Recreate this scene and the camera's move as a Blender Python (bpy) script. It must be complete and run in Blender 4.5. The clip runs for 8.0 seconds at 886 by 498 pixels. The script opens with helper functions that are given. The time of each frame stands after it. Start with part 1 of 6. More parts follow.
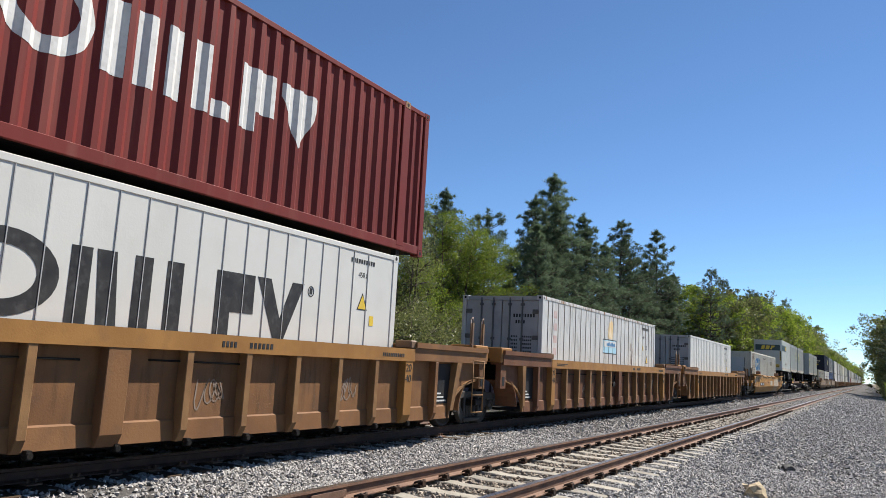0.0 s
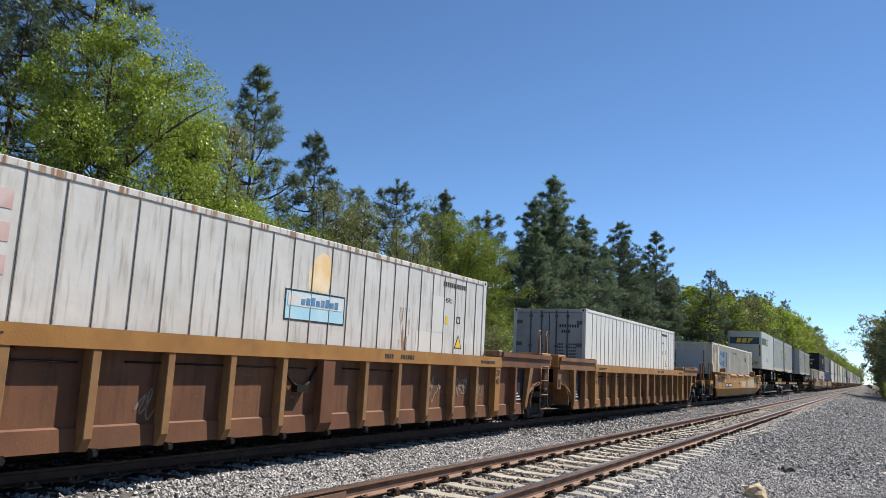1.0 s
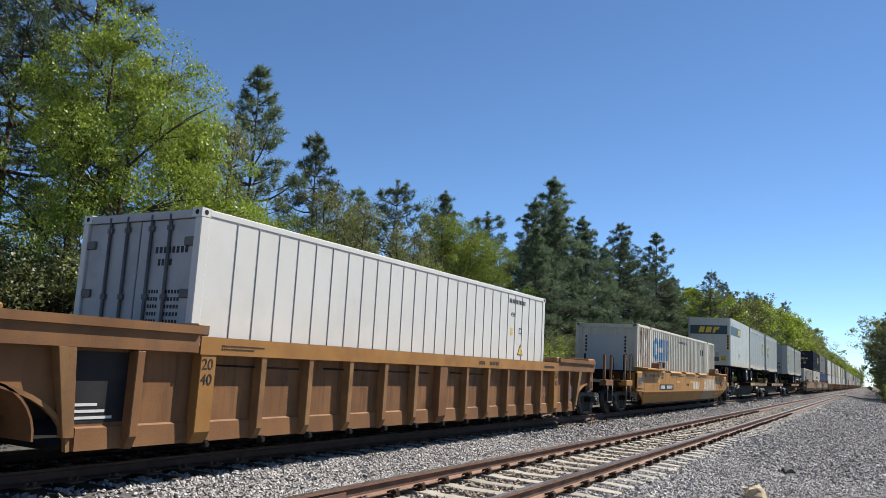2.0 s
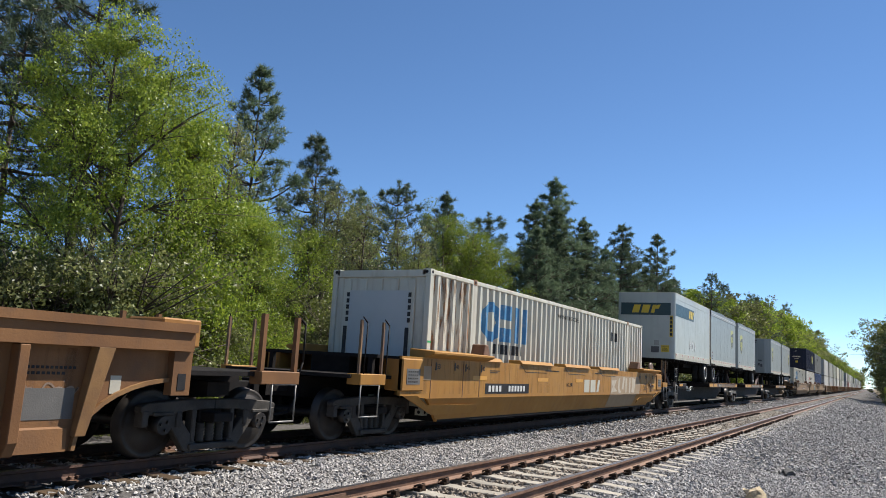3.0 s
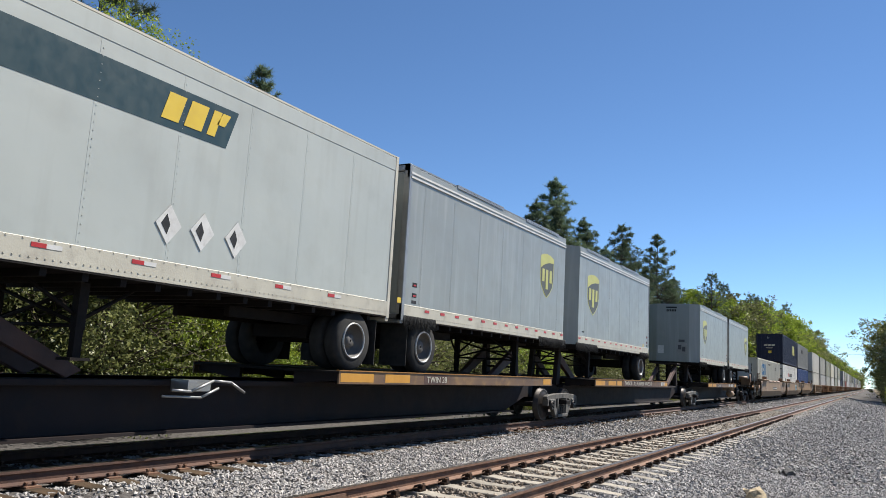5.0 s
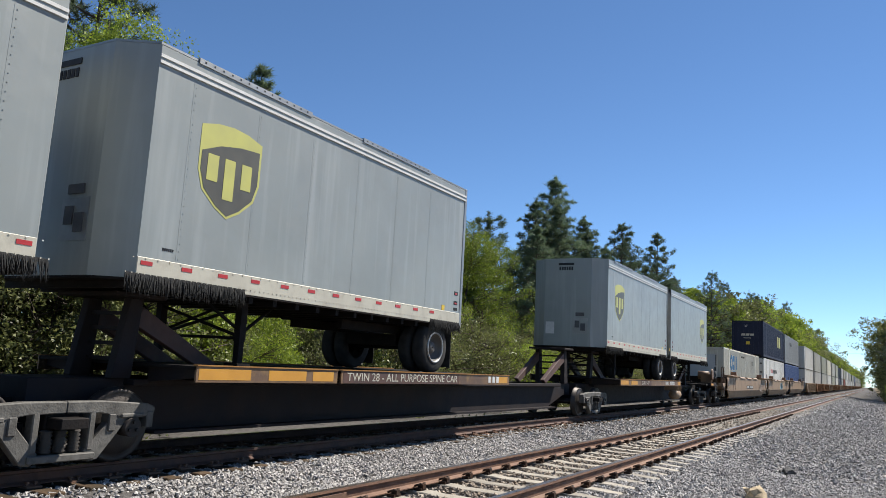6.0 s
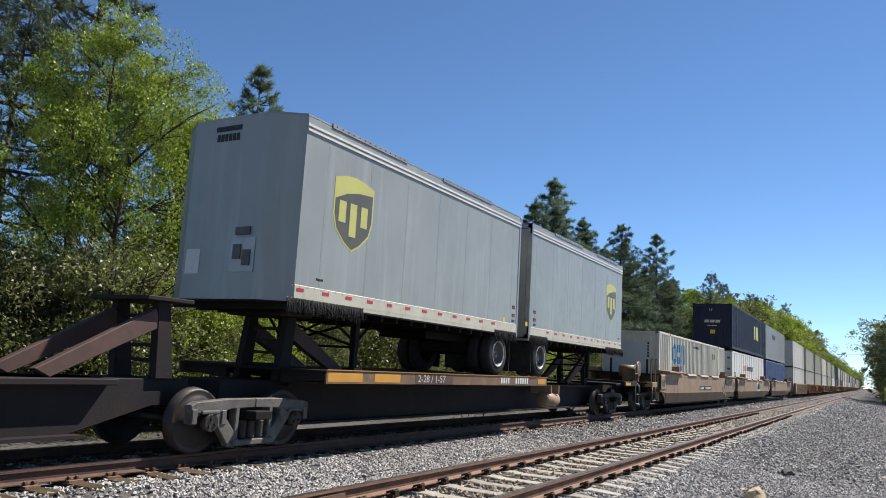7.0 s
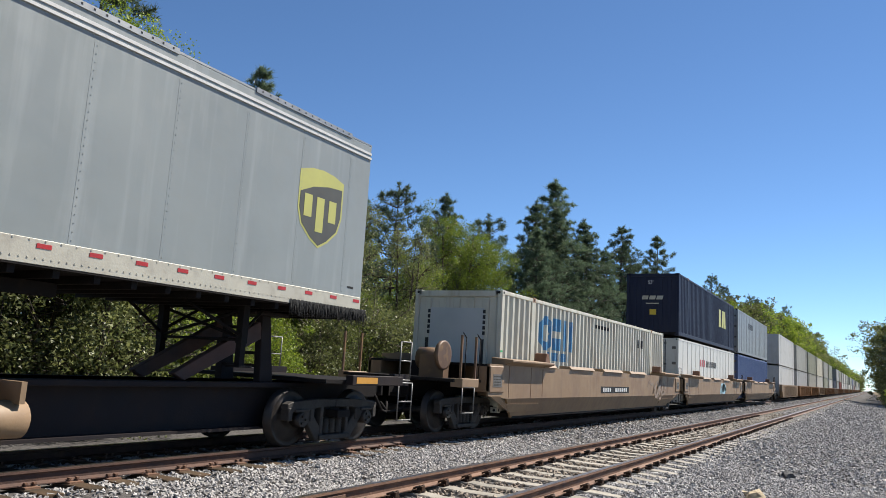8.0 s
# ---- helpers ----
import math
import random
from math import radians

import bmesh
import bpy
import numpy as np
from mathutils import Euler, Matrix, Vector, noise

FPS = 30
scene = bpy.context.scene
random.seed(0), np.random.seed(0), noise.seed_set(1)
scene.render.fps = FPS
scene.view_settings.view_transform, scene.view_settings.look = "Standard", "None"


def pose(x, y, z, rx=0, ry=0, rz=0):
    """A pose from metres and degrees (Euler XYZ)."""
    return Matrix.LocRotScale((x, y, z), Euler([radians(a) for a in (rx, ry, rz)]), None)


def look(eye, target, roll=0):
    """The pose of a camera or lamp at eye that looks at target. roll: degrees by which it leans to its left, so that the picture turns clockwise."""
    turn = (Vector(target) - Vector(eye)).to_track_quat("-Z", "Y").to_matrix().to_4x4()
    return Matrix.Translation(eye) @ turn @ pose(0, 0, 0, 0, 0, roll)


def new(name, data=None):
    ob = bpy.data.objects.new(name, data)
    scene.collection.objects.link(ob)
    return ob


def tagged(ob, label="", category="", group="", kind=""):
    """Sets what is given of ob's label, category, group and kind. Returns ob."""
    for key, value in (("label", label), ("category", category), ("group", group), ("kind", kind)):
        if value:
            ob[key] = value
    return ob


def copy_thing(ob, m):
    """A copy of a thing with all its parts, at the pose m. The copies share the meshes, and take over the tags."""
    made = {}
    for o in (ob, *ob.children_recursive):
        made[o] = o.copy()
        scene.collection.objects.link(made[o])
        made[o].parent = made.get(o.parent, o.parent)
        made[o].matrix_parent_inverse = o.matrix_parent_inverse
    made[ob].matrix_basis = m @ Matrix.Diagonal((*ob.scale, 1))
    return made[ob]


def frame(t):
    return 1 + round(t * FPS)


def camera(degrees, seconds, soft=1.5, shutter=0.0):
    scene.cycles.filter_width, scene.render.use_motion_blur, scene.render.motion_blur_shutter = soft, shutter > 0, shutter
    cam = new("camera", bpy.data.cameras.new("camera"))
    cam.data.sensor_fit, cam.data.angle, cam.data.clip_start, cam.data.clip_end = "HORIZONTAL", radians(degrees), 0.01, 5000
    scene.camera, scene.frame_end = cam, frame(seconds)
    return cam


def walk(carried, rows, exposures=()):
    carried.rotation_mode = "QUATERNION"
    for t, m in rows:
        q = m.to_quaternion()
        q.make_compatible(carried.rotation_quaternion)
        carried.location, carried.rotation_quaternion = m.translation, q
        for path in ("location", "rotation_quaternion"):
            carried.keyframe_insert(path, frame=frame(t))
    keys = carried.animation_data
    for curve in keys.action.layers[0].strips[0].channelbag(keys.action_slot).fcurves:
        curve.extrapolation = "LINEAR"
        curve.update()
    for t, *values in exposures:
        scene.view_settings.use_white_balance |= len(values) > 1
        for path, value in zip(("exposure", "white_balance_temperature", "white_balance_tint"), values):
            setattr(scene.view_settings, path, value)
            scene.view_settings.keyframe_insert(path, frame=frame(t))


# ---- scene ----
XT, XN, EYE_Z, V = -8.856, -4.34, 1.397, 15.6   # train track, near track, eye height over the rails, train speed
cam = camera(60.98, 8.0, soft=0.62)
PATH = [(0.0, 29.33, 8.43, -3.06), (0.5, 29.31, 8.50, -3.00), (1.0, 29.30, 8.57, -2.91), (1.5, 29.29, 8.62, -2.90),
        (2.2, 29.31, 8.66, -3.07), (3.0, 29.34, 8.69, -3.25), (3.5, 29.35, 8.70, -3.34), (4.0, 29.35, 8.71, -3.34),
        (4.5, 29.33, 8.72, -3.27), (5.2, 29.35, 8.69, -3.20), (6.0, 29.36, 8.65, -3.14), (6.5, 29.32, 8.66, -3.13),
        (7.0, 29.29, 8.69, -3.25), (7.5, 29.31, 8.78, -3.29), (8.0, 29.32, 8.82, -3.33)]
walk(cam, [(t, pose(0, 0, EYE_Z, 90 + p, r, y)) for t, y, p, r in PATH], exposures=[(0, 0.95), (8, 0.95)])

# ---- light ----
SUN = Vector((1.0, 1.75, 2.5)).normalized()
world = bpy.data.worlds.new("sky")
scene.world = world
world.use_nodes = True
wn = world.node_tree
sky = wn.nodes.new("ShaderNodeTexSky")
sky.sky_type, sky.sun_disc = "NISHITA", False
sky.sun_elevation = math.asin(SUN.z)
sky.sun_rotation = math.atan2(SUN.x, SUN.y)
sky.altitude, sky.air_density, sky.dust_density, sky.ozone_density = 1500, 0.75, 0.0, 4.5
tint = wn.nodes.new("ShaderNodeHueSaturation")
tint.inputs["Saturation"].default_value = 1.04
wn.links.new(sky.outputs[0], tint.inputs["Color"])
cool = wn.nodes.new("ShaderNodeMix")
cool.data_type, cool.blend_type = "RGBA", "MULTIPLY"
cool.inputs["Factor"].default_value = 1.0
cool.inputs["B"].default_value = (0.94, 1.0, 1.0, 1)
wn.links.new(tint.outputs[0], cool.inputs["A"])
wn.links.new(cool.outputs["Result"], wn.nodes["Background"].inputs[0])
wn.nodes["Background"].inputs[1].default_value = 0.081
sun = new("sun", bpy.data.lights.new("sun", "SUN"))
sun.data.energy, sun.data.angle, sun.data.color = 5.0, radians(0.53), (1.0, 0.95, 0.87)
sun.matrix_world = look((0, 0, 60), Vector((0, 0, 60)) - SUN)


# ---- materials ----
def surface(name, c1, c2=None, rough=0.6, metal=0.0, scale=3.0, bump=0.15, fine=60.0, dirt=None, amount=0.35, streak=None,
            streak_amount=0.3, spread=0.0, island=False):
    """Base colour drifting between c1 and c2, with blotches of dirt, vertical streaks and a fine relief."""
    m = bpy.data.materials.new(name)
    m.use_nodes = True
    t = m.node_tree
    n, l = t.nodes, t.links
    b = n["Principled BSDF"]
    co = n.new("ShaderNodeTexCoord")
    info = n.new("ShaderNodeObjectInfo")
    shift = n.new("ShaderNodeVectorMath")
    shift.operation = "MULTIPLY_ADD"
    l.new(info.outputs["Random"], shift.inputs[0])
    shift.inputs[1].default_value = (37, 61, 13)
    l.new(co.outputs["Object"], shift.inputs[2])

    def noise_node(s, detail=4.0, stretch=None):
        src = shift.outputs[0]
        if stretch:
            mp = n.new("ShaderNodeMapping")
            mp.inputs["Scale"].default_value = stretch
            l.new(src, mp.inputs[0])
            src = mp.outputs[0]
        x = n.new("ShaderNodeTexNoise")
        x.inputs["Scale"].default_value, x.inputs["Detail"].default_value = s, detail
        l.new(src, x.inputs["Vector"])
        return x.outputs["Fac"]

    def ramp(fac, lo, hi):
        r = n.new("ShaderNodeMapRange")
        r.inputs["From Min"].default_value, r.inputs["From Max"].default_value = lo, hi
        l.new(fac, r.inputs["Value"])
        return r.outputs[0]

    def mix(fac, a, c, gain=1.0):
        x = n.new("ShaderNodeMix")
        x.data_type = "RGBA"
        if gain != 1.0:
            g = n.new("ShaderNodeMath")
            g.operation = "MULTIPLY"
            l.new(fac, g.inputs[0])
            g.inputs[1].default_value = gain
            fac = g.outputs[0]
        l.new(fac, x.inputs["Factor"])
        for sock, v in ((x.inputs["A"], a), (x.inputs["B"], c)):
            if isinstance(v, tuple):
                sock.default_value = (*v, 1)
            else:
                l.new(v, sock)
        return x.outputs["Result"]

    c2 = c2 or tuple(v * 0.85 for v in c1)
    col = mix(ramp(noise_node(scale), 0.35, 0.65), c1, c2)
    if dirt:
        col = mix(ramp(noise_node(scale * 2.3, 8.0), 0.52, 0.72), col, dirt, amount)
    if streak:
        col = mix(ramp(noise_node(1.0, 5.0, (5.0, 5.0, 0.35)), 0.52, 0.75), col, streak, streak_amount)
    if spread:
        hs = n.new("ShaderNodeHueSaturation")
        if island:
            rnd = n.new("ShaderNodeNewGeometry").outputs["Random Per Island"]
        else:
            rnd = info.outputs["Random"]
        mr = n.new("ShaderNodeMapRange")
        mr.inputs["To Min"].default_value, mr.inputs["To Max"].default_value = 1 - spread, 1 + spread
        l.new(rnd, mr.inputs["Value"])
        l.new(mr.outputs[0], hs.inputs["Value"])
        l.new(col, hs.inputs["Color"])
        col = hs.outputs[0]
    l.new(col, b.inputs["Base Color"])
    rr = n.new("ShaderNodeMapRange")
    rr.inputs["To Min"].default_value, rr.inputs["To Max"].default_value = max(0.05, rough - 0.12), min(1, rough + 0.12)
    l.new(noise_node(scale * 4), rr.inputs["Value"])
    l.new(rr.outputs[0], b.inputs["Roughness"])
    b.inputs["Metallic"].default_value = metal
    if bump:
        bp = n.new("ShaderNodeBump")
        bp.inputs["Strength"].default_value, bp.inputs["Distance"].default_value = bump, 0.02
        l.new(noise_node(fine, 3.0), bp.inputs["Height"])
        l.new(bp.outputs[0], b.inputs["Normal"])
    return m


def leafy(name, c1, c2, through_light=0.35, spread=0.35):
    """Leaves: diffuse and translucent, each clump of its own shade."""
    m = bpy.data.materials.new(name)
    m.use_nodes = True
    n, l = m.node_tree.nodes, m.node_tree.links
    n.remove(n["Principled BSDF"])
    geo, info = n.new("ShaderNodeNewGeometry"), n.new("ShaderNodeObjectInfo")
    x = n.new("ShaderNodeMix")
    x.data_type = "RGBA"
    x.inputs["A"].default_value, x.inputs["B"].default_value = (*c1, 1), (*c2, 1)
    l.new(geo.outputs["Random Per Island"], x.inputs["Factor"])
    hs = n.new("ShaderNodeHueSaturation")
    mr = n.new("ShaderNodeMapRange")
    mr.inputs["To Min"].default_value, mr.inputs["To Max"].default_value = 1 - spread, 1 + spread
    l.new(info.outputs["Random"], mr.inputs["Value"])
    l.new(mr.outputs[0], hs.inputs["Value"])
    l.new(x.outputs["Result"], hs.inputs["Color"])
    d, tr, g, mx, mx2 = (n.new("ShaderNodeBsdfDiffuse"), n.new("ShaderNodeBsdfTranslucent"), n.new("ShaderNodeBsdfGlossy"),
                         n.new("ShaderNodeMixShader"), n.new("ShaderNodeMixShader"))
    g.inputs["Roughness"].default_value = 0.45
    l.new(hs.outputs[0], d.inputs[0])
    l.new(hs.outputs[0], tr.inputs[0])
    mx.inputs[0].default_value, mx2.inputs[0].default_value = through_light, 0.03
    l.new(d.outputs[0], mx.inputs[1])
    l.new(tr.outputs[0], mx.inputs[2])
    l.new(mx.outputs[0], mx2.inputs[1])
    l.new(g.outputs[0], mx2.inputs[2])
    l.new(mx2.outputs[0], n["Material Output"].inputs[0])
    return m


# darker than the stones, to paint the shade in the gaps between them
M_BALLAST = surface("ballast_bed", (0.107, 0.099, 0.094), (0.046, 0.042, 0.040), 0.95, 0, 14, 1.0, 45, (0.226, 0.209, 0.192), 0.5)
M_STONE = surface("ballast_stone", (0.41, 0.39, 0.365), (0.265, 0.25, 0.236), 0.9, 0, 2, 0.4, 70, (0.19, 0.165, 0.14), 0.4, spread=0.32, island=True)
M_DUSTSTONE = surface("dusty_brown_stone", (0.329, 0.277, 0.217), (0.180, 0.142, 0.105), 0.9, 0, 2, 0.4, 70, (0.150, 0.105, 0.067), 0.5, spread=0.45, island=True)
M_SOIL = surface("verge_soil", (0.215, 0.168, 0.116), (0.146, 0.120, 0.077), 0.95, 0, 0.6, 0.8, 12, (0.086, 0.095, 0.043), 0.5)
M_RAIL = surface("rusty_rail", (0.167, 0.087, 0.049), (0.118, 0.059, 0.035), 0.8, 0.0, 4, 0.3, 50)
M_RAILTOP = surface("polished_rail", (0.440, 0.400, 0.368), (0.336, 0.296, 0.264), 0.3, 1.0, 6, 0.05, 80)
M_TIE = surface("concrete_tie", (0.299, 0.269, 0.221), (0.224, 0.199, 0.161), 0.9, 0, 3, 0.4, 50, (0.187, 0.150, 0.113), 0.6, spread=0.15)
M_WOOD = surface("wooden_tie", (0.080, 0.052, 0.032), (0.048, 0.036, 0.024), 0.9, 0, 3, 0.6, 30, spread=0.2)
M_CLIP = surface("rail_clip_iron", (0.040, 0.032, 0.028), (0.072, 0.040, 0.024), 0.7, 0.4, 10, 0.2)
M_BROWN = surface("brown_car_paint", (0.198, 0.100, 0.045), (0.145, 0.072, 0.034), 0.6, 0, 1.2, 0.12, 40, (0.110, 0.065, 0.042), 0.5, (0.095, 0.055, 0.034), 0.35)
M_REDBROWN = surface("red_brown_car_paint", (0.150, 0.070, 0.038), (0.108, 0.050, 0.029), 0.6, 0, 1.2, 0.12, 40, (0.085, 0.048, 0.034), 0.5, (0.070, 0.040, 0.028), 0.35)
M_RIB = surface("worn_rib_paint", (0.235, 0.132, 0.058), (0.165, 0.088, 0.042), 0.6, 0, 2.5, 0.12, 40, (0.150, 0.085, 0.050), 0.5)
M_SILL = surface("ochre_sill_paint", (0.296, 0.151, 0.048), (0.236, 0.115, 0.038), 0.55, 0, 1.5, 0.1, 40, (0.184, 0.096, 0.044), 0.5)
M_YELLOW = surface("yellow_car_paint", (0.327, 0.167, 0.042), (0.286, 0.139, 0.035), 0.5, 0, 0.9, 0.08, 40, (0.230, 0.126, 0.049), 0.35, (0.174, 0.090, 0.042), 0.3)
M_TAN = surface("faded_tan_paint", (0.240, 0.158, 0.086), (0.195, 0.124, 0.070), 0.6, 0, 0.9, 0.08, 40, (0.165, 0.095, 0.056), 0.6, (0.130, 0.080, 0.050), 0.45)
M_DARK = surface("dark_running_gear", (0.011, 0.010, 0.010), (0.017, 0.014, 0.013), 0.75, 0.1, 4, 0.25, 40, (0.031, 0.022, 0.017), 0.3)
M_BLACKPAINT = surface("black_panel_and_hole_shade", (0.016, 0.016, 0.018), (0.028, 0.026, 0.026), 0.6, 0, 3, 0.1)
# brown paint taken near black: the shade under the trailers is in the colour
M_SPINE = surface("shade_dark_spine_paint", (0.018, 0.016, 0.018), (0.026, 0.020, 0.019), 0.7, 0, 1.5, 0.15, 40, (0.034, 0.024, 0.018), 0.4)
M_BRACE = surface("rusty_brown_brace", (0.075, 0.034, 0.024), (0.045, 0.024, 0.020), 0.7, 0, 2, 0.15)
M_EDGE = surface("scuffed_edge_paint", (0.085, 0.048, 0.030), (0.150, 0.085, 0.040), 0.6, 0, 1.6, 0.12, 40, (0.26, 0.15, 0.05), 0.7)
M_RED = surface("maroon_container_paint", (0.156, 0.030, 0.025), (0.129, 0.026, 0.022), 0.5, 0, 0.8, 0.02, 40, (0.104, 0.028, 0.024), 0.4, (0.240, 0.112, 0.088), 0.25)
M_WHITE = surface("clean_white_paint", (0.515, 0.508, 0.474), (0.487, 0.480, 0.446), 0.45, 0, 0.8, 0.05, 30, (0.383, 0.369, 0.334), 0.25)
M_WORN = surface("worn_white_paint", (0.487, 0.480, 0.459), (0.431, 0.425, 0.404), 0.45, 0, 0.9, 0.45, 3.2, (0.300, 0.265, 0.215), 0.35, (0.314, 0.250, 0.167), 0.3)
# cream seams, coloured darker to include the shadow beside each strip
M_SEAM = surface("shadow_toned_seam", (0.13, 0.115, 0.095), (0.22, 0.20, 0.165), 0.7, 0, 5, 0.1)
M_CREAM = surface("rust_streaked_cream_paint", (0.510, 0.492, 0.405), (0.460, 0.440, 0.360), 0.5, 0, 0.7, 0.1, 30, (0.314, 0.250, 0.165), 0.4, (0.209, 0.120, 0.060), 0.45)
M_GRAB = surface("scuffed_grab_steel", (0.20, 0.195, 0.185), (0.13, 0.12, 0.11), 0.5, 0.3, 6, 0.1)
M_RUST = surface("rust_streak", (0.192, 0.092, 0.044), (0.288, 0.176, 0.104), 0.85, 0, 3, 0.3)
M_DULL = surface("dull_grey_container_paint", (0.292, 0.292, 0.265), (0.243, 0.243, 0.222), 0.55, 0, 1, 0.08)
M_OLIVEGREY = surface("olive_grey_container_paint", (0.230, 0.237, 0.188), (0.195, 0.202, 0.160), 0.55, 0, 1, 0.08)
M_STEEL = surface("galvanised_steel", (0.314, 0.314, 0.306), (0.250, 0.250, 0.243), 0.45, 0.7, 3, 0.08)
M_GREYEND = surface("grey_door_paint", (0.348, 0.348, 0.348), (0.299, 0.299, 0.299), 0.5, 0, 1, 0.08, 40, (0.195, 0.181, 0.174), 0.4)
# the lighter vertical streaks paint in reflections of the wavy skin
M_TRAILER = surface("pale_grey_trailer_skin", (0.245, 0.262, 0.250), (0.215, 0.231, 0.222), 0.4, 0.1, 0.7, 0.22, 2.2, (0.265, 0.275, 0.265), 0.4, (0.335, 0.350, 0.338), 0.55)
M_PALESKIN = surface("pale_trailer_skin", (0.385, 0.405, 0.375), (0.350, 0.370, 0.343), 0.4, 0.05, 0.7, 0.2, 2.2, (0.28, 0.285, 0.26), 0.35, (0.27, 0.27, 0.24), 0.3)
M_TRIM = surface("cream_bottom_rail", (0.459, 0.431, 0.348), (0.404, 0.376, 0.306), 0.5, 0.1, 2, 0.08, 40, (0.209, 0.174, 0.139), 0.35)
M_REDTAPE = surface("red_reflector", (0.400, 0.024, 0.024), (0.336, 0.020, 0.020), 0.4, 0, 5, 0)
M_WHITETAPE = surface("white_marking", (0.557, 0.550, 0.529), (0.487, 0.480, 0.459), 0.5, 0, 5, 0, dirt=(0.348, 0.334, 0.314), amount=0.5)
M_BLACKMARK = surface("black_marking", (0.024, 0.024, 0.026), (0.040, 0.040, 0.040), 0.5, 0, 4, 0, dirt=(0.096, 0.096, 0.096), amount=0.4)
M_NAVY = surface("navy_paint", (0.018, 0.022, 0.044), (0.024, 0.028, 0.048), 0.5, 0, 1, 0.06)
M_GREENBAND = surface("dark_green_band", (0.006, 0.029, 0.035), (0.009, 0.034, 0.040), 0.4, 0, 2, 0)
M_GOLD = surface("golden_marking", (0.576, 0.400, 0.024), (0.528, 0.360, 0.024), 0.45, 0, 4, 0)
M_ORANGE = surface("orange_marking", (0.496, 0.240, 0.028), (0.440, 0.208, 0.024), 0.5, 0, 4, 0)
M_SHIELD = surface("dark_shield_marking", (0.060, 0.056, 0.044), (0.076, 0.072, 0.056), 0.45, 0, 3, 0)
M_LIME = surface("faded_yellow_marking", (0.431, 0.418, 0.111), (0.390, 0.376, 0.111), 0.45, 0, 3, 0)
M_BLUE = surface("faded_blue_marking", (0.036, 0.160, 0.320), (0.056, 0.200, 0.360), 0.5, 0, 3, 0, dirt=(0.320, 0.336, 0.360), amount=0.5)
M_PALEBLUE = surface("pale_blue_marking", (0.280, 0.496, 0.600), (0.360, 0.544, 0.624), 0.5, 0, 3, 0)
M_DEEPBLUE = surface("blue_container_paint", (0.042, 0.070, 0.181), (0.049, 0.083, 0.195), 0.5, 0, 1, 0.06)
M_RUBBER = surface("tyre_rubber", (0.026, 0.026, 0.026), (0.040, 0.039, 0.037), 0.85, 0, 6, 0.2)
M_FADEPINK = surface("faded_letter_marking", (0.400, 0.264, 0.240), (0.464, 0.360, 0.336), 0.6, 0, 4, 0)
M_BARK = surface("bark", (0.080, 0.060, 0.044), (0.048, 0.036, 0.028), 0.95, 0, 4, 1.0, 14)
M_PINE = leafy("pine_needles", (0.058, 0.095, 0.056), (0.145, 0.185, 0.100), 0.38)
M_LEAF = leafy("spring_leaves", (0.098, 0.160, 0.018), (0.285, 0.345, 0.040), 0.45, 0.3)
M_OLIVE = leafy("olive_leaves", (0.075, 0.095, 0.030), (0.210, 0.220, 0.078), 0.42)
M_DATA = surface("grey_data_paint", (0.105, 0.098, 0.09), (0.085, 0.08, 0.074), 0.6, 0, 4, 0.1)
M_GRASS = leafy("dry_grass", (0.174, 0.148, 0.070), (0.122, 0.157, 0.044), 0.35)

for m in (M_DARK, M_BLACKPAINT, M_SPINE, M_BROWN, M_REDBROWN, M_RIB, M_RUBBER, M_NAVY, M_BLACKMARK, M_SILL, M_YELLOW, M_RED, M_WOOD, M_CLIP, M_STONE, M_BALLAST, M_SOIL):
    m.node_tree.nodes["Principled BSDF"].inputs["Specular IOR Level"].default_value = 0.12   # low specular, so sky reflections do not grey these tones


# ---- mesh helpers ----
def box(bm, x0, x1, y0, y1, z0, z1, mi=0):
    v = [bm.verts.new((x, y, z)) for x in (x0, x1) for y in (y0, y1) for z in (z0, z1)]
    for f in ((0, 1, 3, 2), (4, 6, 7, 5), (0, 4, 5, 1), (2, 3, 7, 6), (0, 2, 6, 4), (1, 5, 7, 3)):
        bm.faces.new([v[i] for i in f]).material_index = mi


def prism(bm, poly, axis, a, b, mi=0):
    """poly in the two other axes (in the order x, y, z), pushed from a to b along axis."""
    def at(p, h):
        q = list(p)
        q.insert("xyz".index(axis), h)
        return q
    lo, hi = [bm.verts.new(at(p, a)) for p in poly], [bm.verts.new(at(p, b)) for p in poly]
    k = len(poly)
    faces = [bm.faces.new(lo[::-1]), bm.faces.new(hi)]
    faces += [bm.faces.new((lo[i], lo[(i + 1) % k], hi[(i + 1) % k], hi[i])) for i in range(k)]
    for f in faces:
        f.material_index = mi


def rod(bm, p, q, r, seg=8, r2=None, mi=0):
    p, q = Vector(p), Vector(q)
    d = q - p
    rot = d.to_track_quat("Z", "Y").to_matrix()
    r2 = r if r2 is None else r2
    rings = []
    for c, rad in ((p, r), (q, r2)):
        rings.append([bm.verts.new(c + rot @ Vector((rad * math.cos(2 * math.pi * i / seg), rad * math.sin(2 * math.pi * i / seg), 0))) for i in range(seg)])
    for i in range(seg):
        f = bm.faces.new((rings[0][i], rings[0][(i + 1) % seg], rings[1][(i + 1) % seg], rings[1][i]))
        f.material_index, f.smooth = mi, True
    bm.faces.new(rings[0][::-1]).material_index = mi
    bm.faces.new(rings[1]).material_index = mi


